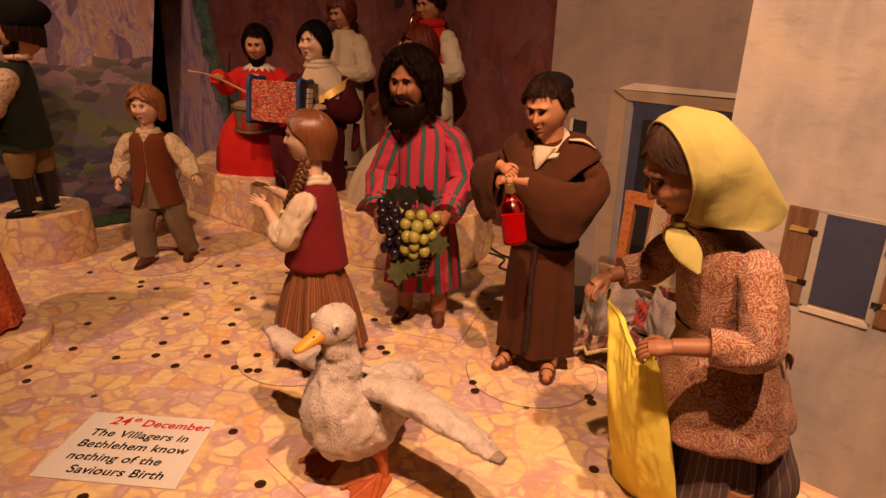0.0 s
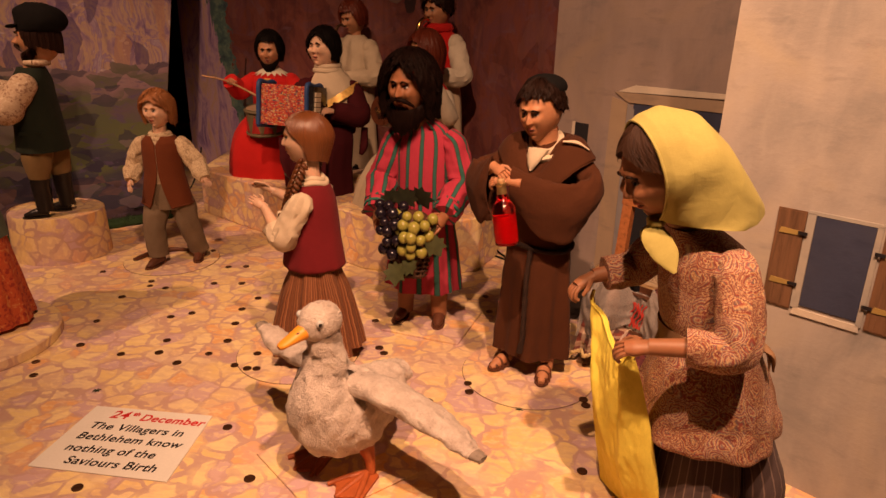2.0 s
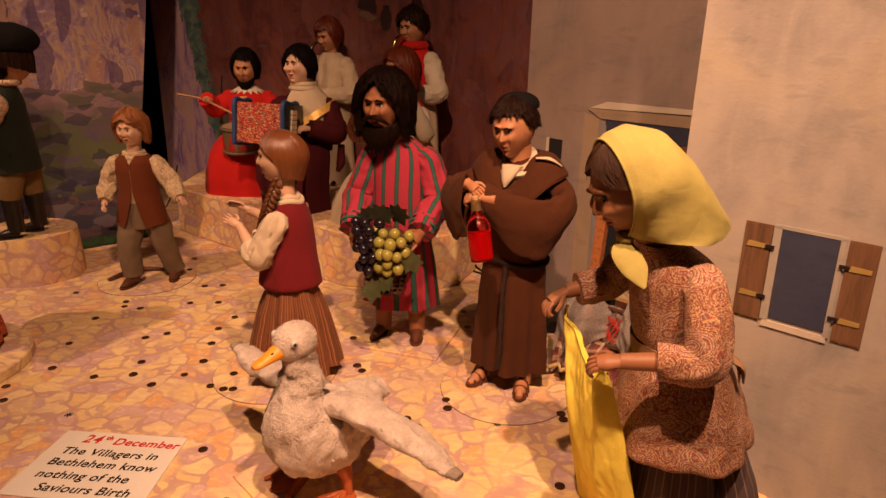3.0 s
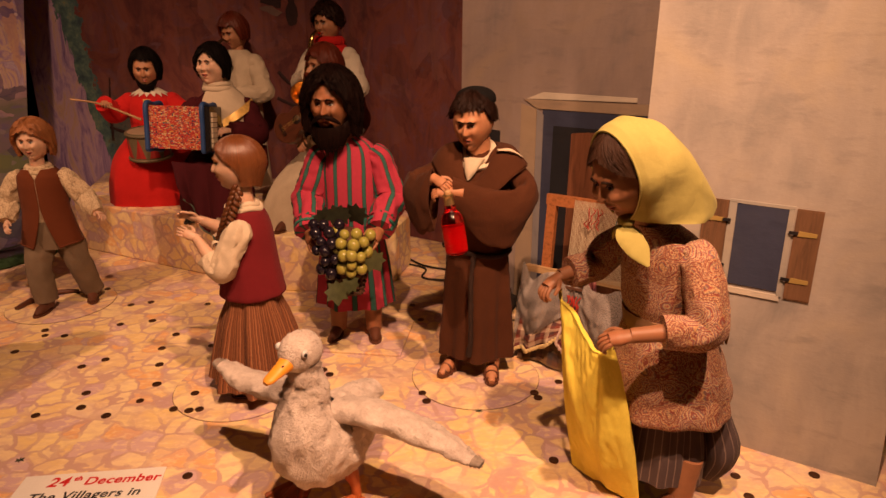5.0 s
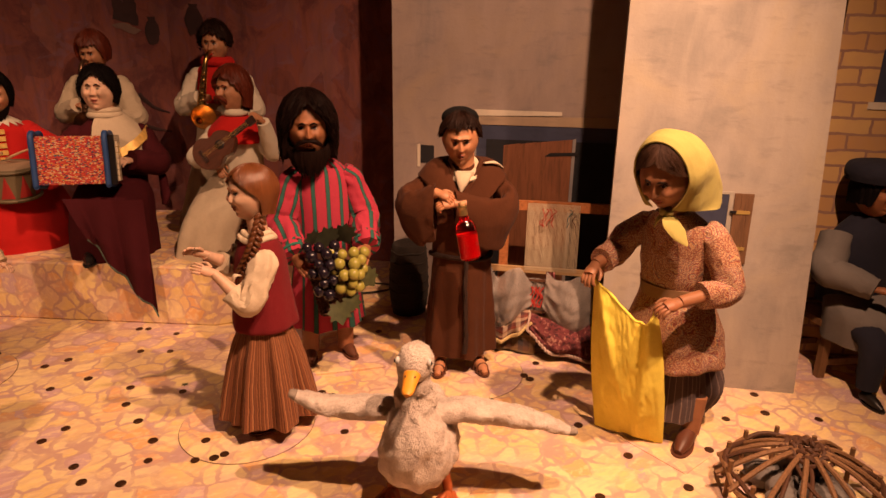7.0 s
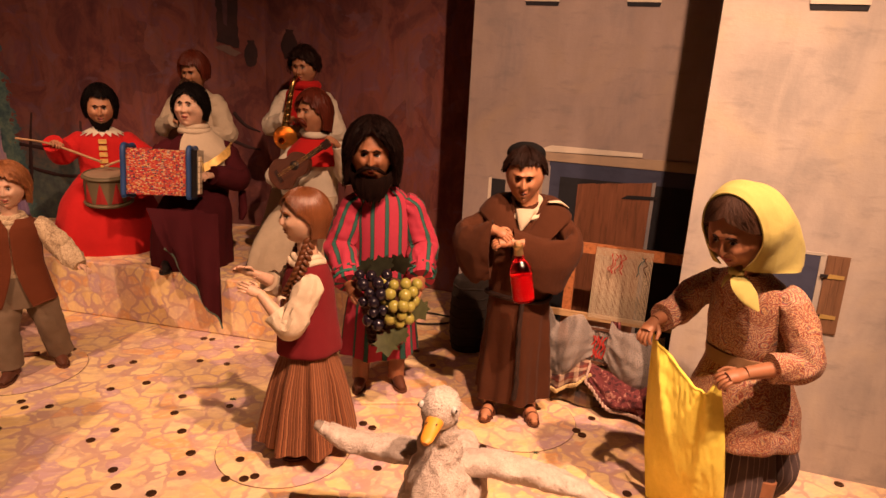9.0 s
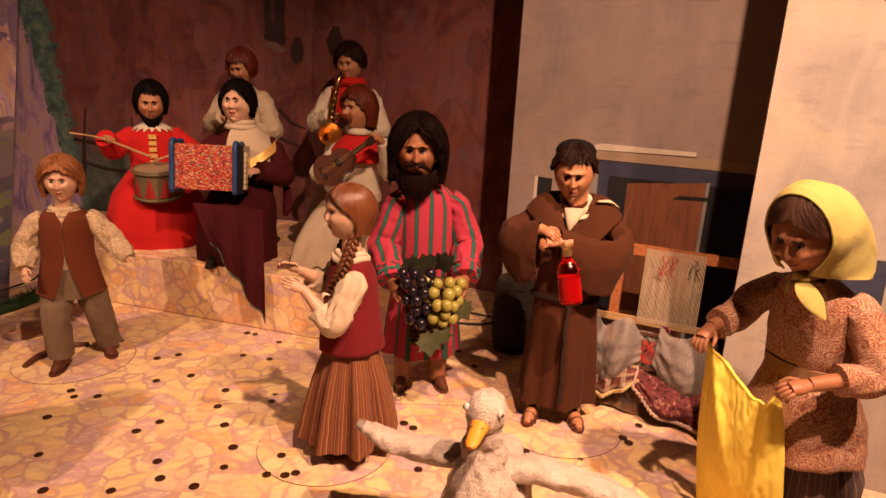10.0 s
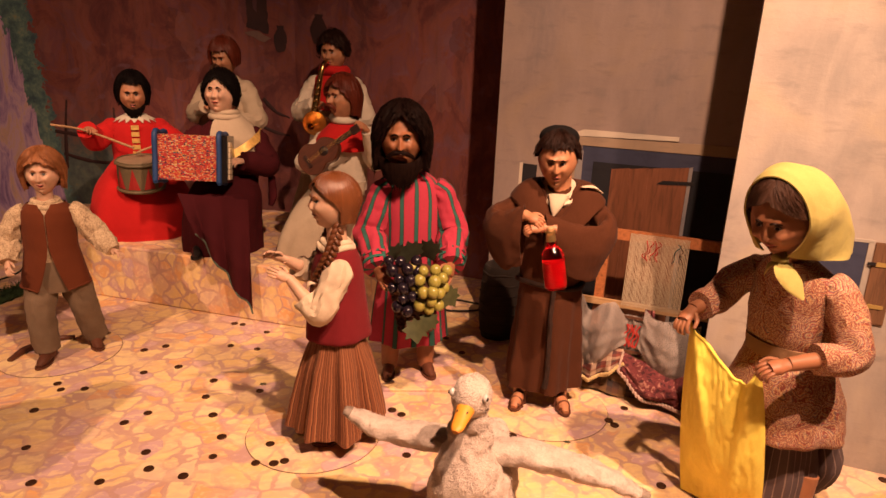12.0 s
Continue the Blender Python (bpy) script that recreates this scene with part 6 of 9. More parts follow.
def drum():
    shell = plain("drum_olive_shell", (0.13, 0.10, 0.055), 0.5, 0.2)
    red = plain("drum_red_paint", (0.30, 0.02, 0.018), 0.5)
    skin_m = plain("drum_skin", (0.28, 0.20, 0.13), 0.6)
    base = new("drum")
    base.matrix_world = pose(-0.630, 2.022, 0.300, 6, 0, 0)
    tagged(base, "olive field drum with red triangles on the drummer's knees", "drum")
    shell_ob = part("shell", Sculpt().loft([(0.0, 0, 0, 0.056, 0.056), (0.004, 0, 0, 0.057, 0.057), (0.078, 0, 0, 0.057, 0.057), (0.08, 0, 0, 0.056, 0.056)], shell, 48, 8), base)
    for z in (0.004, 0.076):
        part("hoop", Sculpt().tube([(0.0585 * math.cos(t), 0.0585 * math.sin(t), z) for t in np.linspace(0, 2 * math.pi, 25)], [0.004] * 3, shell, 8, 64), base)
    part("drumhead", Sculpt().loft([(0.0800, 0, 0, 0.055, 0.055), (0.0815, 0, 0, 0.050, 0.050)], skin_m, 40, 4), base, "worn brown drum skin")
    for k in range(9):
        a = 2 * math.pi * (k + 0.5) / 9
        c = Matrix.Rotation(a, 4, "Z")
        pts = [c @ Vector((0.0578 * math.cos(d), 0.0578 * math.sin(d), z)) for d, z in ((-0.27, 0.010), (0.27, 0.010), (0.0, 0.070))]
        cen = c @ Vector((0.0588, 0, 0.012))
        s = Sculpt().poly([*pts, cen, c @ Vector((0.0592, 0, 0.04))], [(0, 3, 4), (3, 1, 4), (0, 4, 2), (4, 1, 2)], red)
        part("triangle", s, shell_ob, "red painted triangle", False)


drum()
STICK = wood("pale_stick_wood", (0.42, 0.25, 0.12), (8, 1, 1))
for pts in ([(-0.840, 2.040, 0.468), (-0.764, 2.055, 0.452), (-0.640, 2.010, 0.412)], [(-0.55, 2.05, 0.425), (-0.60, 2.04, 0.410), (-0.635, 2.02, 0.397)]):
    Sculpt().tube(pts, [0.0028, 0.003, 0.0035], STICK, 8, 12).thing("drumstick", "thin pale wooden drumstick in the drummer's grip", "drumstick", "drumsticks")


def accordionist():
    b = Sculpt()
    b.loft([(0.0, -0.015, -0.06, 0.100, 0.080, 0.04), (0.08, -0.012, -0.065, 0.098, 0.082, 0.035), (0.15, -0.005, -0.05, 0.092, 0.08, 0.02), (0.20, 0, -0.01, 0.070, 0.056, 0)], MAROON, 56, 18, 6, 0.4, wrinkle=0.02)
    b.loft([(0.17, 0, 0.0, 0.078, 0.060), (0.24, 0, 0, 0.084, 0.062), (0.30, 0, 0, 0.080, 0.052), (0.345, 0, 0, 0.034, 0.03)], MAROON, 44, 16, wrinkle=0.015)
    # cream shawl across the shoulder with a gold border
    for k in (0.0, 0.003):
        b.loft([(0.262, 0.012, -0.004, 0.088 - k, 0.068 - k, 0.02), (0.30, 0.006, -0.004, 0.088 - k, 0.064 - k, 0.01), (0.335, 0, -0.002, 0.062 - k, 0.047 - k), (0.366, 0, -0.002, 0.030 - k, 0.030 - k)], CREAM_WOOL, 44, 14, 4, 0.3, wrinkle=0.05, close=(False, False), arc=(-math.pi / 2 - 0.45, math.pi / 2 + 0.3))
    for z, r in ((0.362, 0.031), (0.350, 0.036)):
        b.tube([(r * math.cos(t), r * math.sin(t) - 0.002, z) for t in np.linspace(0, 2 * math.pi, 15)], [0.0085] * 3, CREAM_WOOL, 10, 36, 0.1)
    band = spline([(0.030, -0.082, 0.252), (0.066, -0.070, 0.272), (0.092, -0.036, 0.292), (0.100, 0.0, 0.302)], 16)
    b.grid(np.stack([band, band * np.array([0.9, 0.93, 1]) + np.array([0, 0, 0.020])], 1), np.stack([np.stack([np.linspace(0, 0.1, 16), np.zeros(16)], 1), np.stack([np.linspace(0, 0.1, 16), np.full(16, 0.02)], 1)], 1), GOLD)
    b.tube([(0, 0, 0.345), (0, 0, 0.385)], [0.028, 0.028], SKIN_PALE, 12, 4)
    M = head(b, (-0.006, -0.008, 0.410), 0.050, -14, SKIN_PALE, BLACK_HAIR, 0.7, 0.1, 2.6, 1.0, nod=-6, eyes=0.6)
    hair_shell(b, M, 0.050, BLACK_HAIR, hem_curve(0.62, -0.45, -0.62, 106, arch=0.5), 1.18, 0.30, 0.12, 0.010, 9.0, frizz=0.04, sweep=35, curl=0.06)
    for sx, el, wr in ((-1, (-0.112, -0.040, 0.235), (-0.130, -0.085, 0.255)), (1, (0.108, -0.035, 0.228), (0.050, -0.088, 0.245))):
        b.ball((0.072 * sx, 0, 0.292), (0.030, 0.034, 0.034), MAROON, None, 16, 12)
        arm(b, (0.074 * sx, 0, 0.290), el, wr, (0.034, 0.034, 0.024), MAROON, SKIN_PALE, (-0.5 * sx, -0.7, 0.1), (0.5 * sx, 0, 0.8), 0.026, 0.06, 6 + sx, 0.7, -sx)
    b.tube([(0.115, -0.01, 0.19), (0.118, -0.03, 0.14), (0.112, -0.04, 0.115)], [0.010, 0.013, 0.006], MAROON, 12, 10, 0.1)
    for sx in (-1, 1):
        shoe(b, 0.05 * sx - 0.02, -0.12, 0.0, 0, 0.034, BLACK_LEATHER, BLACK_LEATHER)
    return doll(b, "accordionist_doll", "stout seated accordionist doll in a maroon robe and cream shawl", doll_pose(-0.398, 1.955, TOP, -0.10, -1), group="musician dolls")


accordionist()
# the tail of maroon cloth hanging over the platform's edge
P, UV = np.zeros((30, 25, 3)), np.zeros((30, 25, 2))
for i in range(30):
    t = i / 29
    for j in range(25):
        u = j / 24
        edge = 0.32 - 0.285 * (0.30 + 0.70 * u) * t
        x = -0.520 + 0.175 * u + 0.045 * t * (1 - u)
        front = 1.848 - 0.55 * (x + 0.52)
        P[i, j] = (x + 0.004 * math.sin(16 * u), front - 0.045 * min(1, t * 1.6) - 0.010 * math.sin(5.5 * math.pi * u + 1.5 * t) * (0.4 + t), edge)
        UV[i, j] = (u * 0.18, edge)
b = Sculpt().grid(P, UV, MAROON).grid(P + np.array([0, 0.004, 0]), UV, MAROON)
tail = b.thing("lap_cloth", "maroon cloth hanging from the accordionist's knees over the platform edge", "cloth")
edge = Sculpt().tube([tuple(P[29, j] + np.array([0, -0.001, 0])) for j in range(0, 25, 3)], [0.0022] * 3, SASH_GREEN, 6, 40)
part("piping", edge, tail, "thin grey edging")


def accordion():
    m = Mat("crochet_wool", 0.95)
    v = m.coord("Object", (240, 240, 520))
    cell = m.voronoi(v, 1.0, "F1", 0.7)
    sep = m.n("ShaderNodeSeparateColor")
    m.link(cell.outputs["Color"], sep.inputs[0])
    c = m.ramp(sep.outputs[0], [(0.0, (0.50, 0.045, 0.03)), (0.30, (0.58, 0.14, 0.05)), (0.46, (0.62, 0.44, 0.26)), (0.60, (0.04, 0.03, 0.06)), (0.74, (0.45, 0.03, 0.04)), (0.90, (0.06, 0.10, 0.18)), (0.94, (0.60, 0.38, 0.10))], True)
    fuzz = m.noise(m.coord(), 900, 2)
    c = m.mix(m.math("MULTIPLY", fuzz.outputs[0], 0.35), c, (0.10, 0.03, 0.03))
    m.colour(c).bump(cell.outputs[0], 0.8, 0.003)
    wool, blue, black = m.m, plain("blue_leather", (0.02, 0.055, 0.17), 0.5), plain("black_lacquer", (0.012, 0.010, 0.010), 0.25, 0.1, 10, 200, 0.02, 0, 0.5)
    cream = plain("cream_keys", (0.62, 0.52, 0.38), 0.3)
    base = new("accordion")
    base.matrix_world = pose(-0.484, 1.846, 0.412, -8, 1, -10)
    tagged(base, "accordion with a red knitted bellows and blue-edged black ends", "accordion")
    n = 20
    P, UV = [], []
    for k in range(n + 1):
        x = -0.066 + 0.142 * k / n
        r = 0.0 if k % 2 else 0.0016
        y, z = 0.034 + r, 0.055 + r
        ring = [(x, -y, -z), (x, y, -z), (x, y, z), (x, -y, z), (x, -y, -z)]
        P.append(ring)
        UV.append([(x, q[2]) for q in ring])
    part("bellows", Sculpt().grid(P, UV, wool), base, "red, blue and cream knitted bellows cover", False)
    for x0, x1 in ((-0.076, -0.066), (0.076, 0.086)):
        part("blue_border", Sculpt().tube([(x0 / 2 + x1 / 2, 0.040 * cx, 0.059 * cz) for cx, cz in ((-1, -1), (-1, 0), (-1, 1), (0, 1), (1, 1), (1, 0), (1, -1), (0, -1), (-1, -1))], [0.0065] * 3, blue, 10, 60), base)
        part("end_panel", Sculpt().box((x0, -0.036, -0.058), (x1, 0.036, 0.058), black), base, smooth=False)
    case = part("end_case", Sculpt().box((0.086, -0.040, -0.058), (0.101, 0.034, 0.058), black), base, "black lacquered treble case", False)
    for k in range(7):
        part("key", Sculpt().box((0.1015, -0.034 + 0.0001 * k, -0.050 + 0.0135 * k), (0.106, -0.006, -0.0385 + 0.0135 * k), cream), case, "cream key", False)


accordion()


def sax_player(first):
    b = Sculpt()
    if first:
        b.loft([(0.0, 0, 0, 0.078, 0.065, 0.03), (0.2, 0, 0, 0.068, 0.055, 0.02), (0.34, 0, 0, 0.066, 0.052)], CREAM_WOOL, 44, 14, 6, 0.2)
        b.loft([(0.28, 0, 0, 0.072, 0.058, 0.04), (0.35, 0, 0, 0.070, 0.055, 0.025), (0.41, 0, 0, 0.062, 0.046, 0.01), (0.442, 0, 0, 0.030, 0.028)], CREAM_WOOL, 56, 22, 6, 0.5, wrinkle=0.06)
        hz, hr, tilt_h = 0.497, RED_HAIR, 16
    else:
        b.loft([(0.0, -0.02, -0.02, 0.125, 0.095, 0.05), (0.12, -0.01, -0.01, 0.102, 0.080, 0.045), (0.25, 0, 0, 0.080, 0.062, 0.03), (0.36, 0, 0, 0.066, 0.050, 0.01)], CREAM_WOOL, 56, 22, 6, 0.9, wrinkle=0.012)
        b.loft([(0.33, 0, 0, 0.066, 0.050), (0.40, 0, 0, 0.068, 0.048), (0.445, 0, 0, 0.064, 0.042), (0.475, 0, 0, 0.030, 0.028)], RED_CLOTH, 44, 14, wrinkle=0.02)
        b.tube([(0.034 * math.cos(t), 0.032 * math.sin(t) - 0.004, 0.474) for t in np.linspace(0, 2 * math.pi, 13)], [0.014] * 3, RED_CLOTH, 10, 30, 0.15)
        hz, hr, tilt_h = 0.524, DARK_HAIR, 6
    zs = hz - 0.09
    b.tube([(0, 0, hz - 0.06), (0, 0, hz - 0.03)], [0.019, 0.019], SKIN, 12, 4)
    M = head(b, (0, -0.008, hz), 0.047, -4, SKIN, hr, 1.0, 0.8, 1.1, 1.0, nod=tilt_h)
    hair_shell(b, M, 0.047, hr, hem_curve(0.50, -0.35, -0.7, 112, 140) if first else hem_curve(0.58, -0.12, -0.40, 106, arch=0.5), 1.22, 0.28, 0.12, 0.010, 10.0 + hz, frizz=0.02 if first else 0.06, curl=0.0 if first else 0.12)
    slv = CREAM_WOOL if first else WHITE_CLOTH
    for sx, el, wr in ((-1, (-0.100, -0.020, zs - 0.085), (-0.030, -0.088, zs - 0.055)), (1, (0.100, -0.020, zs - 0.095), (0.022, -0.095, zs - 0.098))):
        b.ball((0.060 * sx, 0, zs - 0.004), (0.026, 0.030, 0.028), slv, None, 16, 12)
        arm(b, (0.062 * sx, 0, zs - 0.006), el, wr, (0.028, 0.029, 0.020), slv, SKIN, (-0.7 * sx, -0.6, 0.1), (0.1 * sx, -0.5, 0.8), 0.024, 0.20, 8 + sx + hz, 0.8, -sx)
    for sx in (-1, 1):
        shoe(b, 0.035 * sx, -0.03, 0.0, 0, 0.03, BLACK_LEATHER, BLACK_LEATHER)
    where = doll_pose(-0.402, 2.275, TOP, -0.40, -0.92) if first else doll_pose(-0.092, 2.095, TOP, -0.42, -0.9)
    lab = "red-haired sax player doll in a cream jacket" if first else "dark-haired sax player doll in a cream robe and red scarf"
    doll(b, "sax_player_doll", lab, where, group="musician dolls")
    # saxophone from the mouth down in front, the bell turned up
    met = plain("dark_bronze", (0.16, 0.085, 0.05), 0.35, 0.3, 40, 300, 0.1, 0.8) if first else BRASS
    sax = new("saxophone")
    sax.matrix_world = where if first else where @ pose(0, -0.056, hz - 0.028) @ pose(0, 0, 0, 0, 10, 0) @ pose(0, 0.056, 0.028 - hz)
    tagged(sax, "dark bronze saxophone at the player's mouth" if first else "brass saxophone with a wide bell at the player's mouth", "saxophone", "saxophones")
    z = hz - 0.028
    horn = part("body", Sculpt().tube([(0, -0.056, z), (0, -0.075, z + 0.004), (0, -0.098, z - 0.010), (0, -0.104, z - 0.050), (0, -0.106, z - 0.130), (0.004, -0.112, z - 0.165)], [0.0035, 0.0045, 0.006, 0.008, 0.012, 0.014], met, 14, 30), sax)
    bell_ob = part("bell", Sculpt().tube([(0.004, -0.112, z - 0.163), (0.003, -0.124, z - 0.179), (0.006, -0.138, z - 0.177), (0.016, -0.153, z - 0.168), (0.028, -0.172, z - 0.158)], [0.013, 0.013, 0.015, 0.020, 0.034], met, 24, 24, close=False), sax)
    part("bell_mouth", Sculpt().tube([(0.0281, -0.1722, z - 0.1579), (0.019, -0.158, z - 0.1655), (0.007, -0.140, z - 0.1755)], [0.0332, 0.0205, 0.009], plain("bell_inside", (0.70, 0.42, 0.14), 0.3, 0.3, 20, 200, 0.1, 0.9) if not first else met, 24, 6, close=False), bell_ob)
    for k in range(5):
        part("key", Sculpt().ball((0.002, -0.116, z - 0.05 - 0.018 * k), (0.006, 0.003, 0.005), met, None, 10, 6), horn)


sax_player(True)
sax_player(False)


def guitarist():
    b = Sculpt()
    b.loft([(0.0, -0.055, -0.105, 0.098, 0.100, 0.04), (0.06, -0.045, -0.100, 0.092, 0.096, 0.04), (0.13, -0.020, -0.075, 0.086, 0.092, 0.025), (0.19, 0, -0.014, 0.066, 0.058, 0)], CREAM_WOOL, 56, 20, 5, 1.3, wrinkle=0.015)
    b.loft([(0.165, 0, 0, 0.064, 0.052), (0.24, 0, 0, 0.066, 0.050), (0.30, 0, 0, 0.064, 0.044), (0.342, 0, 0, 0.030, 0.028)], WHITE_CLOTH, 44, 16, wrinkle=0.02)
    b.loft([(0.275, 0, -0.006, 0.078, 0.062, 0.03), (0.305, 0, -0.004, 0.074, 0.056, 0.02), (0.342, 0, 0, 0.038, 0.034)], RED_CLOTH, 44, 10, 5, 0.2, wrinkle=0.03)
    b.tube([(0.026 * math.cos(t), 0.026 * math.sin(t), 0.352) for t in np.linspace(0, 2 * math.pi, 13)], [0.010] * 3, WHITE_CLOTH, 10, 30, 0.12)
    b.tube([(0, 0, 0.34), (0, 0, 0.38)], [0.02, 0.02], SKIN, 12, 4)
    M = head(b, (0, -0.006, 0.410), 0.049, -26, SKIN, RED_HAIR, 1.1, 0.7, 1.3, 1.0, nod=-2)
    hair_shell(b, M, 0.051, RED_HAIR, hem_curve(0.66, -0.62, -0.85, 98, arch=0.45), 1.18, 0.10, 0.12, 0.008, 11.0, frizz=0.03, sweep=30)
    for sx in (-1, 1):
        b.tube([M @ (Vector(p) * 0.049) for p in ((0, -1.18, -0.36), (0.16 * sx, -1.13, -0.40), (0.30 * sx, -0.98, -0.54), (0.34 * sx, -0.90, -0.74))], [0.0042, 0.0062, 0.0056, 0.0020], RED_HAIR, 8, 10)
    for sx, el, wr in ((-1, (-0.100, -0.040, 0.235), (-0.020, -0.118, 0.235)), (1, (0.100, -0.035, 0.250), (0.094, -0.095, 0.338))):
        b.ball((0.060 * sx, 0, 0.290), (0.026, 0.030, 0.028), WHITE_CLOTH, None, 16, 12)
        arm(b, (0.062 * sx, 0, 0.288), el, wr, (0.025, 0.025, 0.016), WHITE_CLOTH, SKIN, (-0.3 * sx, -0.6, 0.5 * sx), (0.4 * sx, -0.3, 0.6), 0.026, 0.12, 12 + sx, 0.6, -sx)
    for sx in (-1, 1):
        shoe(b, 0.04 * sx, -0.19, 0.0, 0, 0.034, LEATHER, LEATHER)
    return doll(b, "guitarist_doll", "red-haired guitarist doll in a cream robe and red cape", doll_pose(-0.092, 1.885, TOP, -0.42, -0.90), group="musician dolls")


guitarist()


def guitar():
    top = wood("guitar_brown_wood", (0.082, 0.024, 0.010), (6, 1, 1), 18, 0.3)
    dark = wood("guitar_dark_wood", (0.030, 0.011, 0.007), (6, 1, 1), 18, 0.3)
    base = new("guitar")
    gx = Vector((0.76, -0.20, 0.58)).normalized()
    gz = Vector((-0.35, -0.88, 0.32))
    gz = (gz - gx * gz.dot(gx)).normalized()
    base.matrix_world = Matrix.Translation((-0.168, 1.752, 0.432)) @ Matrix.Scale(0.92, 4) @ Matrix((gx, gz.cross(gx), gz)).transposed().to_4x4()
    tagged(base, "small brown wooden guitar across the player's lap", "guitar")
    out = []
    for k in range(48):
        a = 2 * math.pi * k / 48
        x, y = math.cos(a), math.sin(a)
        w = 0.043 * (1 - 0.30 * math.exp(-((x - 0.12) / 0.26) ** 2)) * (1.08 - 0.18 * x)
        out.append((0.062 * x, w * y))
    body = slab("body", out, -0.016, 0.014, top, 0.002, parent=base)
    part("sound_hole", Sculpt().loft([(0.0142, 0.018, 0, 0.013, 0.013), (0.0150, 0.018, 0, 0.012, 0.012)], EYE_DARK, 24, 3), body)
    neck = part("neck", Sculpt().box((0.055, -0.006, 0.006), (0.110, 0.006, 0.017), dark), base, smooth=False)
    part("peg_head", Sculpt().box((0.110, -0.010, 0.004), (0.134, 0.010, 0.014), dark), neck, smooth=False)
    part("bridge", Sculpt().box((-0.038, -0.018, 0.0145), (-0.030, 0.018, 0.019), dark), body, smooth=False)
    for k in range(4):
        y = -0.0045 + 0.003 * k
        part("string", Sculpt().tube([(-0.034, y, 0.0195), (0.112, y, 0.0195)], [0.0002, 0.0002], GOLD, 5, 3), base)


guitar()

# the dark-clothed doll that sits on a stool beside the brick house
NAVY = cloth("navy_wool", (0.022, 0.022, 0.035))
GREY_SMOCK = cloth("grey_smock", (0.17, 0.150, 0.140))


def seated_doll():
    b = Sculpt()
    b.loft([(0.10, 0, -0.05, 0.072, 0.075, 0.03), (0.165, 0, -0.045, 0.075, 0.078, 0.02), (0.20, 0, 0, 0.064, 0.055)], GREY_SMOCK, 40, 12, 5, 0.2, wrinkle=0.02)
    b.loft([(0.17, 0, 0, 0.068, 0.055), (0.26, 0, 0, 0.070, 0.052), (0.32, 0, 0, 0.062, 0.044), (0.36, 0, 0, 0.026, 0.026)], NAVY, 40, 16, wrinkle=0.03)
    M = head(b, (0, -0.01, 0.415), 0.048, 0, SKIN_BROWN, BLACK_HAIR)
    hair_shell(b, M, 0.048, BLACK_HAIR, hem_curve(0.45, -0.4, -0.6), 1.15, 0.05, 0.1, 0.02, 12.0)
    b.loft([(0.435, 0, -0.006, 0.054, 0.060), (0.452, 0, -0.006, 0.058, 0.064), (0.470, 0, -0.004, 0.050, 0.055), (0.478, 0, -0.004, 0.02, 0.02)], NAVY, 36, 12)
    for sx in (-1, 1):
        arm(b, (0.062 * sx, 0, 0.320), (0.092 * sx, -0.03, 0.255), (0.040 * sx, -0.10, 0.235), (0.030, 0.034, 0.022), GREY_SMOCK, SKIN_BROWN, (-0.6 * sx, -0.7, 0), (0, 0, 1), 0.025, 0.08, 20 + sx)
        b.tube([(0.035 * sx, -0.09, 0.14), (0.036 * sx, -0.125, 0.12), (0.036 * sx, -0.13, 0.03)], [0.028, 0.028, 0.02], NAVY, 14, 12, 0.04)
        shoe(b, 0.036 * sx, -0.14, 0.0, 0, 0.03, BLACK_LEATHER, BLACK_LEATHER)
    return doll(b, "seated_doll", "doll in a navy cap and grey smock sitting on a stool", doll_pose(0.985, 0.835, 0, -0.30, -0.95))


seated_doll()
STOOL = wood("stool_wood", (0.20, 0.10, 0.045), (1, 1, 6))
st = new("stool")
st.matrix_world = pose(0.992, 0.860, 0, 0, 0, -20)
tagged(st, "low brown wooden stool beside the brick house", "stool")
part("seat", Sculpt().box((-0.065, -0.065, 0.118), (0.065, 0.065, 0.132), STOOL), st, smooth=False)
for sx in (-1, 1):
    for sy in (-1, 1):
        part("leg", Sculpt().box((0.052 * sx - 0.008, 0.052 * sy - 0.008, 0), (0.052 * sx + 0.008, 0.052 * sy + 0.008, 0.1175), STOOL), st, smooth=False)
    part("stretcher", Sculpt().box((-0.044, 0.052 * sx - 0.006, 0.030), (0.044, 0.052 * sx + 0.006, 0.044), STOOL), st, smooth=False)

# ---- the goose: one stuffed figure ----
def plush():
    m = Mat("grey_plush", 0.95)
    v = m.coord()
    a = m.noise(v, 55, 5, 0.65)
    f = m.noise(v, 420, 3, 0.7)
    c = m.ramp(a.outputs[0], [(0.30, (0.47, 0.37, 0.31)), (0.5, (0.62, 0.51, 0.44)), (0.7, (0.74, 0.63, 0.54))])
    c = m.mix(m.math("MULTIPLY", f.outputs[0], 0.5), c, (0.25, 0.21, 0.18))
    curl = m.noise(v, 110, 4, 0.6, 1.4)
    m.colour(c).bump(m.math("ADD", m.math("ADD", a.outputs[0], f.outputs[0]), m.math("MULTIPLY", curl.outputs[0], 1.5)), 0.55, 0.005)
    m.b.inputs["Sheen Weight"].default_value = 0.1
    return m.m


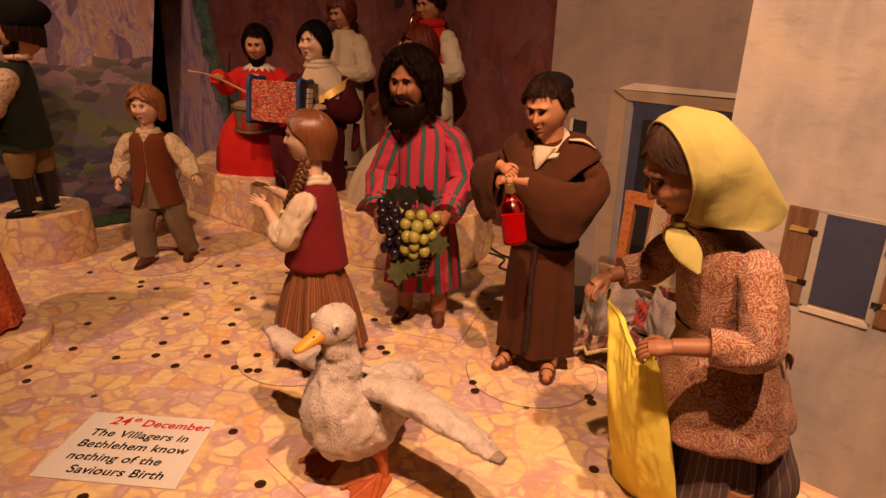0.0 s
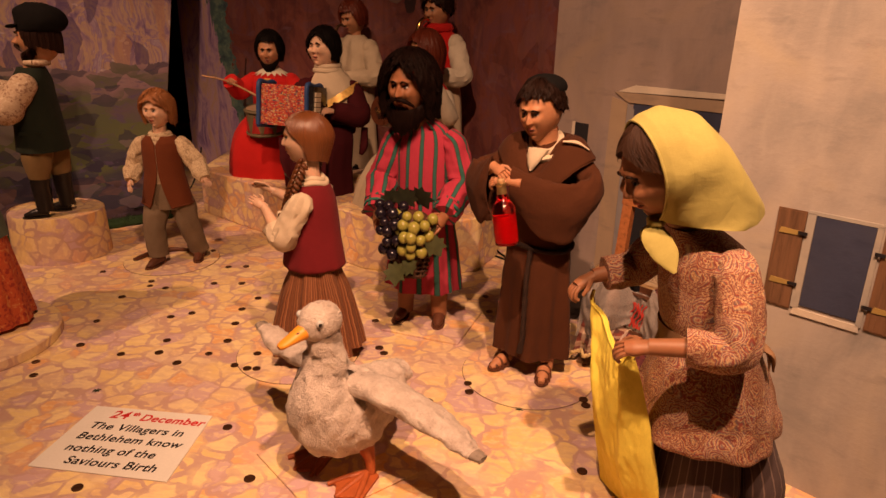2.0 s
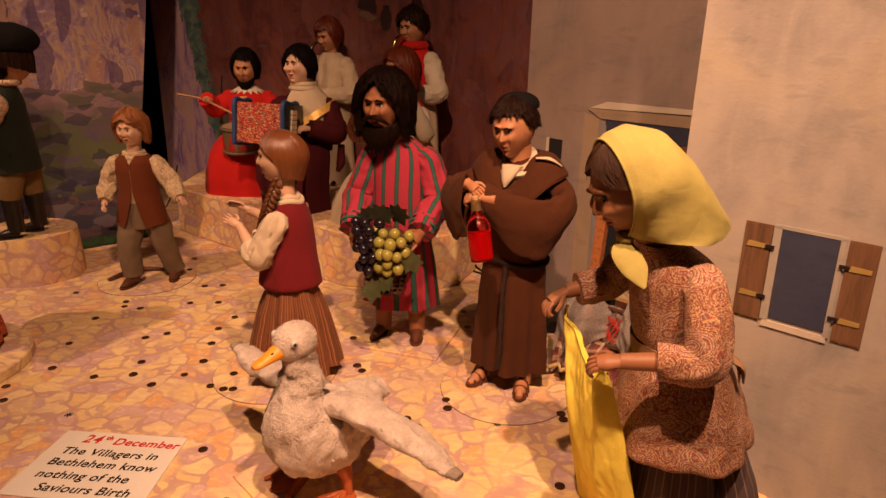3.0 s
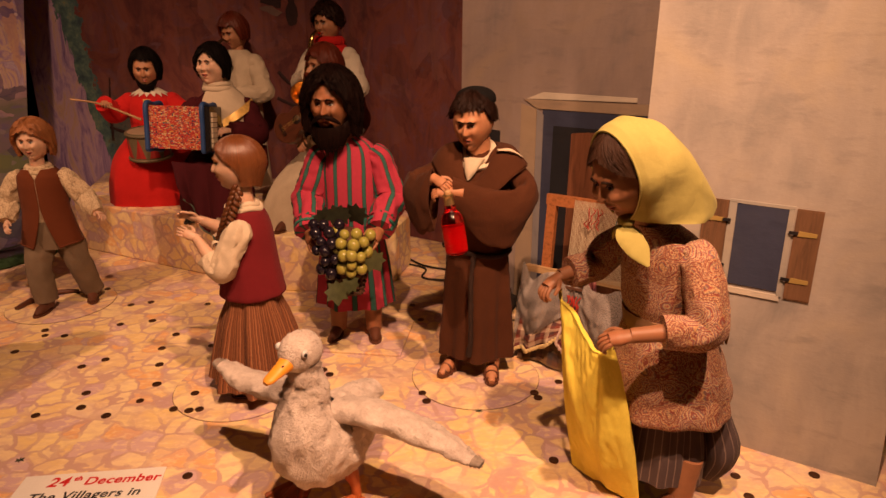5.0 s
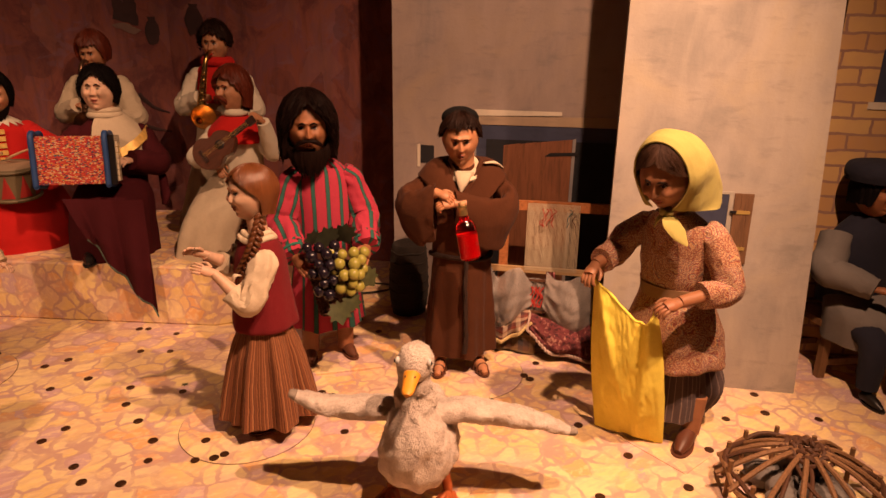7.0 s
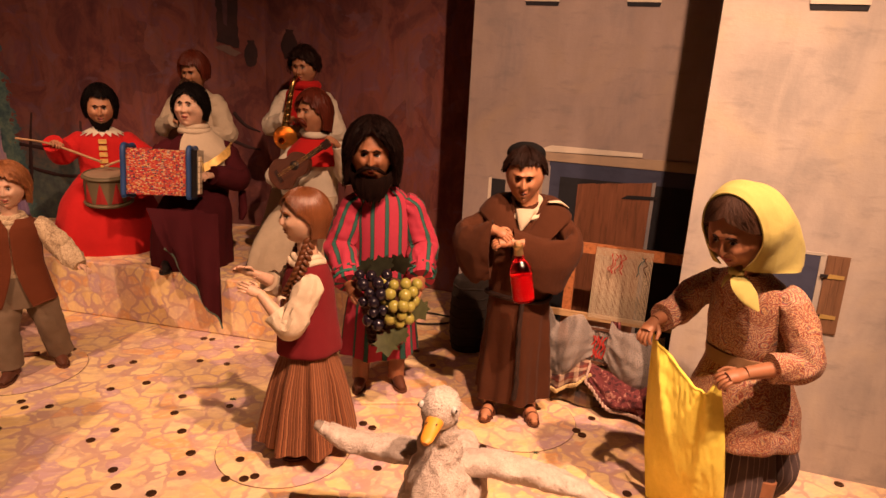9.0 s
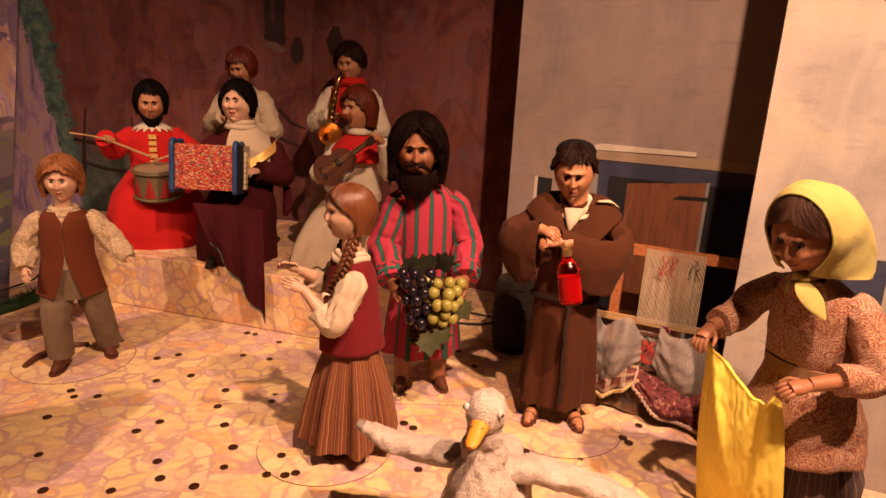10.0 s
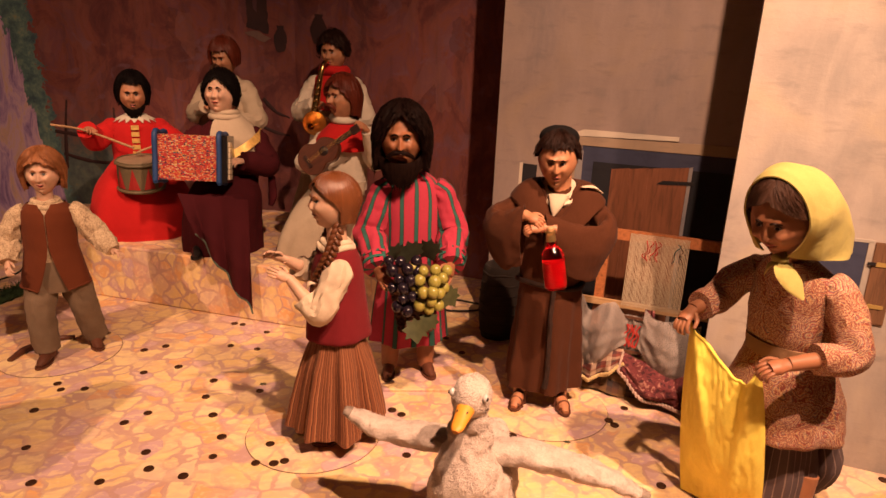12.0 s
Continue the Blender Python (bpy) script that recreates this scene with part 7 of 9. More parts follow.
PLUSH = plush()
PLUSH_DARK = plain("grey_brown_plush", (0.27, 0.215, 0.175), 0.95, 0.25, 40, 300, 0.5)
BEAD_WHITE = plain("white_glass_bead", (0.52, 0.50, 0.48), 0.2, 0.02)
BILL = plain("orange_bill", (0.72, 0.29, 0.025), 0.45, 0.12, 30, 200, 0.1)
WEB = plain("orange_web", (0.36, 0.085, 0.022), 0.5, 0.2, 60, 300, 0.4)


def goose():
    b = Sculpt()

    def lump(p, amt):
        p = Vector(p)
        return amt * (noise.noise(p * 30) + 0.9 * noise.noise(p * 70 + Vector((3, 1, 2))) + 0.35 * abs(noise.noise(p * 110)))
    # body: rings across the axis from the tail to the breast and up the neck
    axis = [(0, 0.118, 0.128), (0, 0.085, 0.120), (0, 0.045, 0.108), (0, 0.0, 0.104), (0, -0.032, 0.118), (0, -0.044, 0.154), (0, -0.036, 0.190), (0, -0.032, 0.220), (0, -0.037, 0.250)]
    rad = [0.016, 0.034, 0.054, 0.064, 0.060, 0.046, 0.031, 0.0245, 0.0240]
    C = spline(axis, 56)
    R = np.interp(np.linspace(0, 8, 56), np.arange(9), rad)
    T = np.gradient(C, axis=0)
    T /= np.linalg.norm(T, axis=1)[:, None]
    n = 56
    P, UV = np.zeros((56, n + 1, 3)), np.zeros((56, n + 1, 2))
    for i in range(56):
        A = np.array([1.0, 0, 0])
        B = np.cross(T[i], A)
        for j in range(n + 1):
            a = 2 * math.pi * j / n
            p = C[i] + R[i] * (0.94 * math.cos(a) * A + math.sin(a) * B)
            q = p - C[i]
            p = p + q / (np.linalg.norm(q) + 1e-9) * lump(p, 0.0062)
            P[i, j], UV[i, j] = p, (a * 0.05, i * 0.005)
    b.grid(P, UV, PLUSH)

    def headform(d):
        q = d * (1 + 0.06 * noise.noise(d * 4))
        return q
    b.ball((0, -0.041, 0.264), (0.0262, 0.0325, 0.0285), PLUSH, None, 28, 20, headform)
    M = pose(0, -0.066, 0.259, 14, 0, 0)
    # bill, upper and lower
    bill = [(0.0130, 0.0115, 0.004), (0.0112, 0.0095, -0.010), (0.0094, 0.0066, -0.024), (0.0080, 0.0048, -0.037), (0.004, 0.0030, -0.043)]
    P, UV = np.zeros((22, 25, 3)), np.zeros((22, 25, 2))
    S = spline(bill, 22)
    for i in range(22):
        for j in range(25):
            a = 2 * math.pi * j / 24
            P[i, j] = M @ Vector((S[i][0] * math.cos(a), S[i][2], S[i][1] * math.sin(a)))
            UV[i, j] = (a, i)
    P = np.concatenate([P, P[-1:].mean(1, keepdims=True).repeat(25, 1)])
    UV = np.concatenate([UV, UV[-1:]])
    b.grid(P, UV, BILL)
    for sx in (-1, 1):
        b.ball(M @ Vector((0.0066 * sx, -0.014, 0.0072)), (0.0012, 0.0026, 0.0010), EYE_DARK, None, 8, 6)
        b.ball((0.0222 * sx, -0.057, 0.273), (0.0042, 0.0056, 0.0056), BEAD_WHITE, None, 12, 8)
        b.ball((0.0254 * sx, -0.0585, 0.273), (0.0018, 0.0028, 0.0028), EYE_DARK, None, 10, 7)
    # wings spread
    for pts, rr in (([(0.022, 0.010, 0.156), (0.072, 0.014, 0.160), (0.134, 0.022, 0.152), (0.192, 0.026, 0.140), (0.238, 0.028, 0.128)], [0.030, 0.034, 0.029, 0.021, 0.009]),
                    ([(-0.022, 0.008, 0.156), (-0.070, 0.004, 0.158), (-0.124, -0.004, 0.158), (-0.166, -0.010, 0.168), (-0.198, -0.016, 0.184)], [0.030, 0.034, 0.029, 0.021, 0.009])):
        C = spline(pts, 44)
        R = np.interp(np.linspace(0, 4, 44), np.arange(5), rr)
        P, UV = np.zeros((46, 29, 3)), np.zeros((46, 29, 2))
        Tn = np.gradient(C, axis=0)
        Tn /= np.linalg.norm(Tn, axis=1)[:, None]
        for i in range(44):
            back = np.array([0, 1.0, -0.35])
            back -= Tn[i] * (back @ Tn[i])
            back /= np.linalg.norm(back)
            up = np.cross(Tn[i], back)
            for j in range(29):
                a = 2 * math.pi * j / 28
                p = C[i] + R[i] * (1.15 * math.cos(a) * back + 0.55 * math.sin(a) * up)
                P[i + 1, j] = p + (p - C[i]) / R[i] * lump(p, 0.0048)
                UV[i + 1, j] = (a, i * 0.01)
        P[0], P[45] = C[0], C[43]
        b.grid(P[:42], UV[:42], PLUSH)
        b.grid(P[41:], UV[41:], PLUSH_DARK)
    for sx, x, y in ((-1, -0.047, -0.008), (1, 0.045, -0.002)):
        b.tube([(0.030 * sx, 0.006, 0.062), (x * 0.9, y + 0.010, 0.036), (x, y + 0.008, 0.012)], [0.016, 0.0085, 0.0075], WEB, 12, 14, 0.05)
        toes = [(-0.030, -0.052), (0.0, -0.062), (0.030, -0.052)]
        o = [(x - 0.010, y + 0.016)] + [(x + q, y + r) for q, r in ((-0.024, -0.020), (-0.034, -0.044), (-0.018, -0.042), (-0.004, -0.056), (0.006, -0.056), (0.018, -0.042), (0.034, -0.042), (0.024, -0.018))] + [(x + 0.010, y + 0.016)]
        pts = [(q, r, 0.0045) for q, r in o] + [(q, r, 0.0095) for q, r in o] + [(x, y - 0.004, 0.018)]
        k = len(o)
        b.poly(pts, [tuple(range(k))[::-1]] + [(i, (i + 1) % k, k + (i + 1) % k, k + i) for i in range(k)] + [(k + i, k + (i + 1) % k, 2 * k) for i in range(k)], WEB)
        for q, r in toes:
            b.tube([(x, y, 0.016), (x + q * 0.6, y + r * 0.5, 0.012), (x + q, y + r * 0.95, 0.008)], [0.006, 0.005, 0.0035], WEB, 8, 8)
    # tufts of the plush pile
    rnd = random.Random(7)
    slots = {b.slot(PLUSH): PLUSH, b.slot(PLUSH_DARK): PLUSH_DARK}
    quads = [k for k, s in enumerate(b.m) if s in slots and len(b.f[k]) == 4]
    V = np.array(b.v)
    for _ in range(30000):
        k = rnd.choice(quads)
        q = V[list(b.f[k])]
        w = [rnd.random() for _ in range(4)]
        p = sum(wi * qi for wi, qi in zip(w, q)) / sum(w)
        nrm = np.cross(q[2] - q[0], q[3] - q[1])
        ln = np.linalg.norm(nrm)
        if ln < 1e-8:
            continue
        nrm = nrm / ln
        if math.hypot(abs(p[0]) - 0.026, p[1] + 0.058, p[2] - 0.273) < 0.0095:
            continue
        if nrm @ (p - np.array([0, 0.0, 0.12])) < 0 and abs(p[0]) < 0.07:
            nrm = -nrm
        lay = np.array([rnd.uniform(-1, 1), rnd.uniform(-0.3, 1.2), rnd.uniform(-1.2, 0.5)])
        t = nrm * 0.20 + lay * 0.8
        t /= np.linalg.norm(t)
        side = np.cross(t, lay + 0.01)
        side /= np.linalg.norm(side) + 1e-9
        L, wd = rnd.uniform(0.0016, 0.0036), rnd.uniform(0.0004, 0.0008)
        base = len(b.v)
        b.v.extend([tuple(p - side * wd), tuple(p + side * wd), tuple(p + t * L)])
        b.f.append((base, base + 1, base + 2))
        b.uv.append([(0, 0), (1, 0), (0.5, 1)])
        b.m.append(b.m[k])
    return b.thing("goose_figure", "grey plush goose with spread wings and orange bill", "goose figure", m=doll_pose(-0.034, 0.858, 0.0, -0.57, -0.82))


goose()

# ---- things in the dolls' arms ----
WICKER = wood("dark_wicker", (0.075, 0.030, 0.014), (1, 1, 1), 30, 0.7)
WICKER_LIGHT = wood("pale_wicker", (0.20, 0.10, 0.045), (1, 1, 1), 30, 0.7)


def woven(parent, r0, r1, h, rows, stakes, mat, thick=0.0035, light=None, tilt=None):
    for k in range(stakes):
        a = 2 * math.pi * k / stakes
        part("stake", Sculpt().tube([(r0 * math.cos(a), r0 * math.sin(a), 0), ((r0 + r1) / 2 * math.cos(a), (r0 + r1) / 2 * math.sin(a), h * 0.5), (r1 * math.cos(a), r1 * math.sin(a), h)], [thick * 0.8] * 3, mat, 6, 8), parent)
    for i in range(rows):
        t = (i + 0.5) / rows
        r = r0 + (r1 - r0) * t
        pts = []
        for k in range(stakes * 2 + 1):
            a = math.pi * k / stakes
            w = r + (thick * 0.9 if (k + i) % 2 else -thick * 0.9)
            pts.append((w * math.cos(a), w * math.sin(a), h * t))
        part("weaver", Sculpt().tube(pts, [thick * 0.75] * 2, light or mat, 6, stakes * 6), parent)


def grape_basket():
    green = plain("green_grape", (0.30, 0.27, 0.055), 0.28, 0.25, 60, 200, 0.04, 0, 0.3)
    black = plain("black_grape", (0.012, 0.008, 0.014), 0.25, 0.3, 60, 200, 0.04, 0, 0.3)
    leafm = plain("vine_leaf_green", (0.055, 0.060, 0.022), 0.6, 0.35, 50, 300, 0.3)
    leafd = plain("vine_leaf_dark", (0.028, 0.030, 0.016), 0.6, 0.35, 50, 300, 0.3)
    base = new("grape_basket")
    base.matrix_world = pose(-0.024, 1.280, 0.152, -14, 0, -6) @ Matrix.Scale(0.95, 4)
    tagged(base, "wicker basket heaped with black and green grapes and vine leaves", "basket")
    woven(base, 0.034, 0.050, 0.085, 8, 14, WICKER, 0.0034)
    part("base_plate", Sculpt().loft([(0.0, 0, 0, 0.034, 0.034), (0.006, 0, 0, 0.036, 0.036)], WICKER, 28, 4), base)
    part("rim", Sculpt().tube([(0.052 * math.cos(t), 0.052 * math.sin(t), 0.087) for t in np.linspace(0, 2 * math.pi, 25)], [0.005] * 3, WICKER_LIGHT, 8, 60, 0.25), base)
    part("filling", Sculpt().loft([(0.01, 0, 0, 0.032, 0.032), (0.05, 0, -0.004, 0.040, 0.042), (0.10, 0, -0.008, 0.042, 0.042), (0.135, 0, 0, 0.034, 0.028), (0.145, 0, 0, 0.01, 0.01)], WICKER, 28, 14), base, "dark straw heap below the fruit")
    for k in range(5):
        part("straw", Sculpt().tube([(-0.03 + 0.006 * k, 0.010, 0.125), (-0.034 + 0.010 * k, 0.004, 0.175 + 0.006 * (k % 3))], [0.0014, 0.0008], STICK, 5, 4), base)
    rnd = random.Random(3)
    gm = {}
    for nm, mt in (("green", green), ("black", black)):
        gm[nm] = Sculpt().ball((0, 0, 0), (1, 1, 1.06), mt, None, 14, 10).mesh("grape")

    def bunch(kind, count, cx, cz, wx, hz, r, y0, depth):
        """Grapes packed loosely in a tapering bunch, the middle ones foremost."""
        done = []
        for _ in range(4000):
            if len(done) == count:
                break
            u, t = rnd.uniform(-1, 1), rnd.uniform(0, 1)
            half = wx * (1 - 0.55 * t ** 1.4)
            p = Vector((cx + u * half, y0 - depth * (1 - u * u) * math.sin(math.pi * (0.15 + 0.75 * t)) + rnd.uniform(-0.3, 0.3) * r, cz - hz * t))
            if all((p - q).length > 1.62 * r for q in done):
                done.append(p)
                ob = new("grape", gm[kind])
                ob.parent = base
                s = r * rnd.uniform(0.86, 1.1)
                ob.matrix_basis = Matrix.Translation(p) @ Matrix.Rotation(rnd.uniform(-0.5, 0.5), 4, "Y") @ Matrix.Diagonal((s, s, s, 1))
    bunch("green", 25, 0.022, 0.140, 0.038, 0.092, 0.0122, -0.054, 0.030)
    bunch("black", 22, -0.026, 0.156, 0.036, 0.108, 0.0124, -0.050, 0.018)
    out = [(0.0, -1.0), (0.22, -0.72), (0.62, -0.85), (0.62, -0.42), (1.0, -0.2), (0.72, 0.12), (0.86, 0.52), (0.45, 0.46), (0.0, 1.0), (-0.45, 0.46), (-0.86, 0.52), (-0.72, 0.12), (-1.0, -0.2), (-0.62, -0.42), (-0.62, -0.85), (-0.22, -0.72)]
    for (x, y, z), (rx, ry, rz), sz, mt in (((-0.012, -0.030, 0.168), (-62, 10, 20), 0.030, leafd), ((0.024, -0.026, 0.172), (-55, -14, -30), 0.030, leafd), ((-0.045, -0.020, 0.166), (-60, 25, 60), 0.025, leafd),
                                            ((0.066, -0.046, 0.075), (-78, -35, 10), 0.026, leafm), ((0.060, -0.040, 0.098), (-70, -45, 50), 0.022, leafm), ((-0.008, -0.070, 0.012), (-86, 8, 170), 0.027, leafm), ((0.020, -0.066, 0.030), (-80, -12, 150), 0.022, leafm)):
        s = Sculpt()
        pts = [(q * sz, r * sz, 0.16 * sz * (q * q + 0.4 * r)) for q, r in out]
        pts2 = [(a, c, h - 0.0012) for a, c, h in pts]
        k = len(out)
        s.poly(pts + [(0, 0, -0.05 * sz)] + pts2, [(i, (i + 1) % k, k) for i in range(k)] + [(k + 1 + i, k + 1 + (i + 1) % k, k) for i in range(k)], mt)
        part("leaf", s, base, "dull green vine leaf", m=pose(x, y, z, rx, ry, rz))


grape_basket()


def bottle():
    g = Mat("red_glass", 0.13)
    g.b.inputs["Base Color"].default_value = (0.88, 0.10, 0.11, 1)
    g.b.inputs["Transmission Weight"].default_value = 1.0
    g.b.inputs["IOR"].default_value = 1.35
    g.b.inputs["Specular IOR Level"].default_value = 0.9
    nz = g.noise(g.coord(), 30, 3)
    g.bump(nz.outputs[0], 0.05, 0.001)
    wine = plain("red_liquid", (0.62, 0.022, 0.028), 0.25, 0.1, 20, 200, 0.02)
    foil = plain("gold_foil", (0.62, 0.42, 0.18), 0.3, 0.25, 60, 400, 0.5, 0.9)
    base = new("bottle")
    up, a = Vector((0.166, 1.100, 0.404)), Vector((0.182, 1.090, 0.304))
    z = (up - a).normalized()
    x = z.orthogonal().normalized()
    base.matrix_world = Matrix.Translation(a) @ Matrix((x, z.cross(x), z)).transposed().to_4x4()
    tagged(base, "red glass bottle with a gold neck in the monk's grip", "bottle")
    part("glass", Sculpt().loft([(0.0, 0, 0, 0.0160, 0.0160), (0.003, 0, 0, 0.0198, 0.0198), (0.052, 0, 0, 0.0198, 0.0198), (0.064, 0, 0, 0.0175, 0.0175), (0.076, 0, 0, 0.0100, 0.0100), (0.088, 0, 0, 0.0076, 0.0076)], g.m, 32, 30), base)
    part("liquid", Sculpt().loft([(0.003, 0, 0, 0.0150, 0.0150), (0.006, 0, 0, 0.0178, 0.0178), (0.044, 0, 0, 0.0178, 0.0178), (0.0465, 0, 0, 0.0176, 0.0176)], wine, 32, 12), base, "bright red liquid")
    part("neck_foil", Sculpt().loft([(0.084, 0, 0, 0.0088, 0.0088), (0.096, 0, 0, 0.0080, 0.0080), (0.099, 0, 0, 0.0092, 0.0092), (0.102, 0, 0, 0.0088, 0.0088)], foil, 20, 10, wrinkle=0.05), base, "crumpled gold foil")
    part("cork", Sculpt().loft([(0.1022, 0, 0, 0.0060, 0.0060), (0.107, 0, 0, 0.0064, 0.0064), (0.109, 0, 0, 0.005, 0.005)], STICK, 16, 5), base)


bottle()

# ---- painted openings on the house flats ----
NAVY_PAINT = stucco_paint("navy_paint", (0.035, 0.040, 0.075), (0.055, 0.055, 0.085), (0.020, 0.024, 0.050))
DARK_PAINT = stucco_paint("blue_black_paint", (0.010, 0.010, 0.014), (0.016, 0.014, 0.016), (0.006, 0.006, 0.010))
PALE_TRIM = stucco_paint("pale_trim_paint", (0.52, 0.45, 0.36), (0.60, 0.50, 0.36), (0.42, 0.38, 0.34))
WINDOW_TRIM = stucco_paint("window_trim_paint", (0.33, 0.30, 0.26), (0.40, 0.34, 0.27), (0.26, 0.25, 0.24))
TAN_TRIM = stucco_paint("tan_trim_paint", (0.30, 0.22, 0.15), (0.38, 0.28, 0.18), (0.24, 0.19, 0.15))
GREY_TRIM = stucco_paint("grey_trim_paint", (0.22, 0.20, 0.20), (0.28, 0.24, 0.21), (0.15, 0.15, 0.17))
SHUTTER = wood("shutter_brown_paint", (0.17, 0.085, 0.042), (1, 1, 9), 14, 0.7)
DOOR_RED = wood("door_red_brown_paint", (0.20, 0.075, 0.035), (1, 1, 9), 14, 0.6)
OCHRE = plain("ochre_hinge_paint", (0.36, 0.24, 0.07), 0.6)
IRON = plain("black_iron_paint", (0.012, 0.010, 0.012), 0.6)


def wedge(name, corners, y0, y1, mat, parent, label=""):
    """A thin painted board on a flat, its corners given as (along, up)."""
    s = Sculpt()
    pts = [(u, y1, z) for u, z in corners] + [(u, y0, z) for u, z in corners]
    n = len(corners)
    s.poly(pts, [tuple(range(n)), tuple(range(n, 2 * n))[::-1]] + [(i, n + i, n + (i + 1) % n, (i + 1) % n) for i in range(n)], mat)
    return part(name, s, parent, label, False)


win = new("window_1")
win.matrix_world = flat_at(1.128)
tagged(win, "small painted window with a navy pane and open brown shutters", "window", kind="structure")
wedge("pane", [(-0.093, 0.287), (-0.022, 0.287), (-0.024, 0.418), (-0.095, 0.418)], -0.0005, -0.0020, NAVY_PAINT, win)
for nm, c in (("window_frame", [(-0.104, 0.282), (-0.0935, 0.282), (-0.0955, 0.420), (-0.106, 0.420)]), ("window_frame", [(-0.0215, 0.280), (-0.0145, 0.280), (-0.0165, 0.420), (-0.0235, 0.420)]),
              ("window_frame", [(-0.106, 0.4185), (-0.0165, 0.4185), (-0.0165, 0.4235), (-0.106, 0.4235)]), ("window_sill", [(-0.102, 0.272), (-0.016, 0.272), (-0.018, 0.2815), (-0.100, 0.2815)])):
    wedge(nm, c, -0.0005, -0.0026, PALE_TRIM if nm == "window_sill" else WINDOW_TRIM, win)
for u0, u1, zs in ((-0.144, -0.107, (0.316, 0.390)), (-0.0135, 0.022, (0.310, 0.384))):
    sh = wedge("shutter", [(u0 + 0.002, 0.278), (u1 + 0.002, 0.278), (u1, 0.421), (u0, 0.421)], -0.0005, -0.0024, SHUTTER, win)
    for k in range(3):
        a = u0 + (u1 - u0) * (k + 0.08) / 3
        b2 = u0 + (u1 - u0) * (k + 0.92) / 3
        wedge("plank", [(a + 0.002, 0.280), (b2 + 0.002, 0.280), (b2, 0.419), (a, 0.419)], -0.0024, -0.0032, SHUTTER, sh)
    for z in zs:
        wedge("hinge", [(u0 + 0.006, z - 0.004), (u1 - 0.004, z - 0.003), (u1 - 0.004, z + 0.003), (u0 + 0.008, z + 0.004)], -0.0032, -0.0044, OCHRE, sh, "ochre strap hinge")
        e = u1 if u0 < -0.1 else u0
        wedge("pintle", [(e - 0.006, z - 0.002), (e + 0.006, z - 0.002), (e + 0.006, z + 0.003), (e - 0.006, z + 0.003)], -0.0044, -0.0058, IRON, sh, "black pintle")

door = new("door_1")
door.matrix_world = flat_at(1.445)
tagged(door, "painted cottage doorway with a half-open red-brown door", "door", kind="structure")
wedge("recess", [(-0.560, 0.0005), (-0.180, 0.0005), (-0.180, 0.497), (-0.560, 0.497)], -0.0005, -0.0016, NAVY_PAINT, door)
wedge("dark_gap", [(-0.532, 0.0005), (-0.190, 0.0005), (-0.190, 0.462), (-0.532, 0.462)], -0.0016, -0.0024, DARK_PAINT, door)
wedge("jamb", [(-0.612, 0.0005), (-0.568, 0.0005), (-0.574, 0.496), (-0.612, 0.506)], -0.0005, -0.0034, TAN_TRIM, door)
wedge("jamb", [(-0.5675, 0.0005), (-0.552, 0.0005), (-0.557, 0.484), (-0.5735, 0.496)], -0.0005, -0.0028, GREY_TRIM, door)
wedge("lintel", [(-0.573, 0.4975), (-0.180, 0.4985), (-0.180, 0.5230), (-0.606, 0.5170)], -0.0005, -0.0036, TAN_TRIM, door)
wedge("lintel_top", [(-0.600, 0.5180), (-0.350, 0.5240), (-0.350, 0.5330), (-0.560, 0.5340)], -0.0005, -0.0042, PALE_TRIM, door)
leaf = wedge("door_leaf", [(-0.490, 0.0005), (-0.322, 0.0005), (-0.320, 0.468), (-0.488, 0.448)], -0.0024, -0.0034, DOOR_RED, door)
for k in range(4):
    a, c = -0.487 + 0.0412 * k, -0.487 + 0.0412 * (k + 1) - 0.003
    wedge("plank", [(a, 0.002), (c, 0.002), (c + 0.002, 0.451 + 0.0045 * (k + 0.8)), (a + 0.002, 0.449 + 0.0045 * k)], -0.0034, -0.0046, DOOR_RED, leaf)
wedge("strap_hinge", [(-0.386, 0.424), (-0.306, 0.429), (-0.306, 0.437), (-0.372, 0.434)], -0.0046, -0.0058, IRON, leaf)
wedge("leaf_edge", [(-0.3215, 0.0005), (-0.3135, 0.0005), (-0.3120, 0.470), (-0.3195, 0.468)], -0.0024, -0.0040, GREY_TRIM, door)
slot = new("window_2")
slot.matrix_world = flat_at(1.445)
tagged(slot, "narrow dark painted slit window with a pale edge", "window", kind="structure")
wedge("pane", [(-0.700, 0.395), (-0.665, 0.396), (-0.665, 0.440), (-0.700, 0.441)], -0.0005, -0.0018, DARK_PAINT, slot)
wedge("window_frame", [(-0.708, 0.385), (-0.7005, 0.385), (-0.7005, 0.443), (-0.708, 0.442)], -0.0005, -0.0022, PALE_TRIM, slot)
for wd, u0, u1, z in ((1.128, -0.116, -0.030, 0.828), (1.445, -0.651, -0.573, 0.856), (1.445, -0.425, -0.353, 0.858)):
    sill = new("window_sill")
    sill.matrix_world = flat_at(wd)
    tagged(sill, "pale painted sill of an upper window", "window sill", kind="structure")
    wedge("sill_board", [(u0, z), (u1, z), (u1, z + 0.014), (u0, z + 0.014)], -0.0005, -0.0030, PALE_TRIM, sill)
    wedge("sill_shade", [(u0 + 0.002, z - 0.009), (u1 - 0.002, z - 0.009), (u1, z - 0.0005), (u0, z - 0.0005)], -0.0005, -0.0012, DARK_PAINT, sill)
    wedge("pane", [(u0 + 0.008, z + 0.0145), (u1 - 0.008, z + 0.0145), (u1 - 0.008, z + 0.15), (u0 + 0.008, z + 0.15)], -0.0005, -0.0016, NAVY_PAINT, sill)
bw = new("window_3")
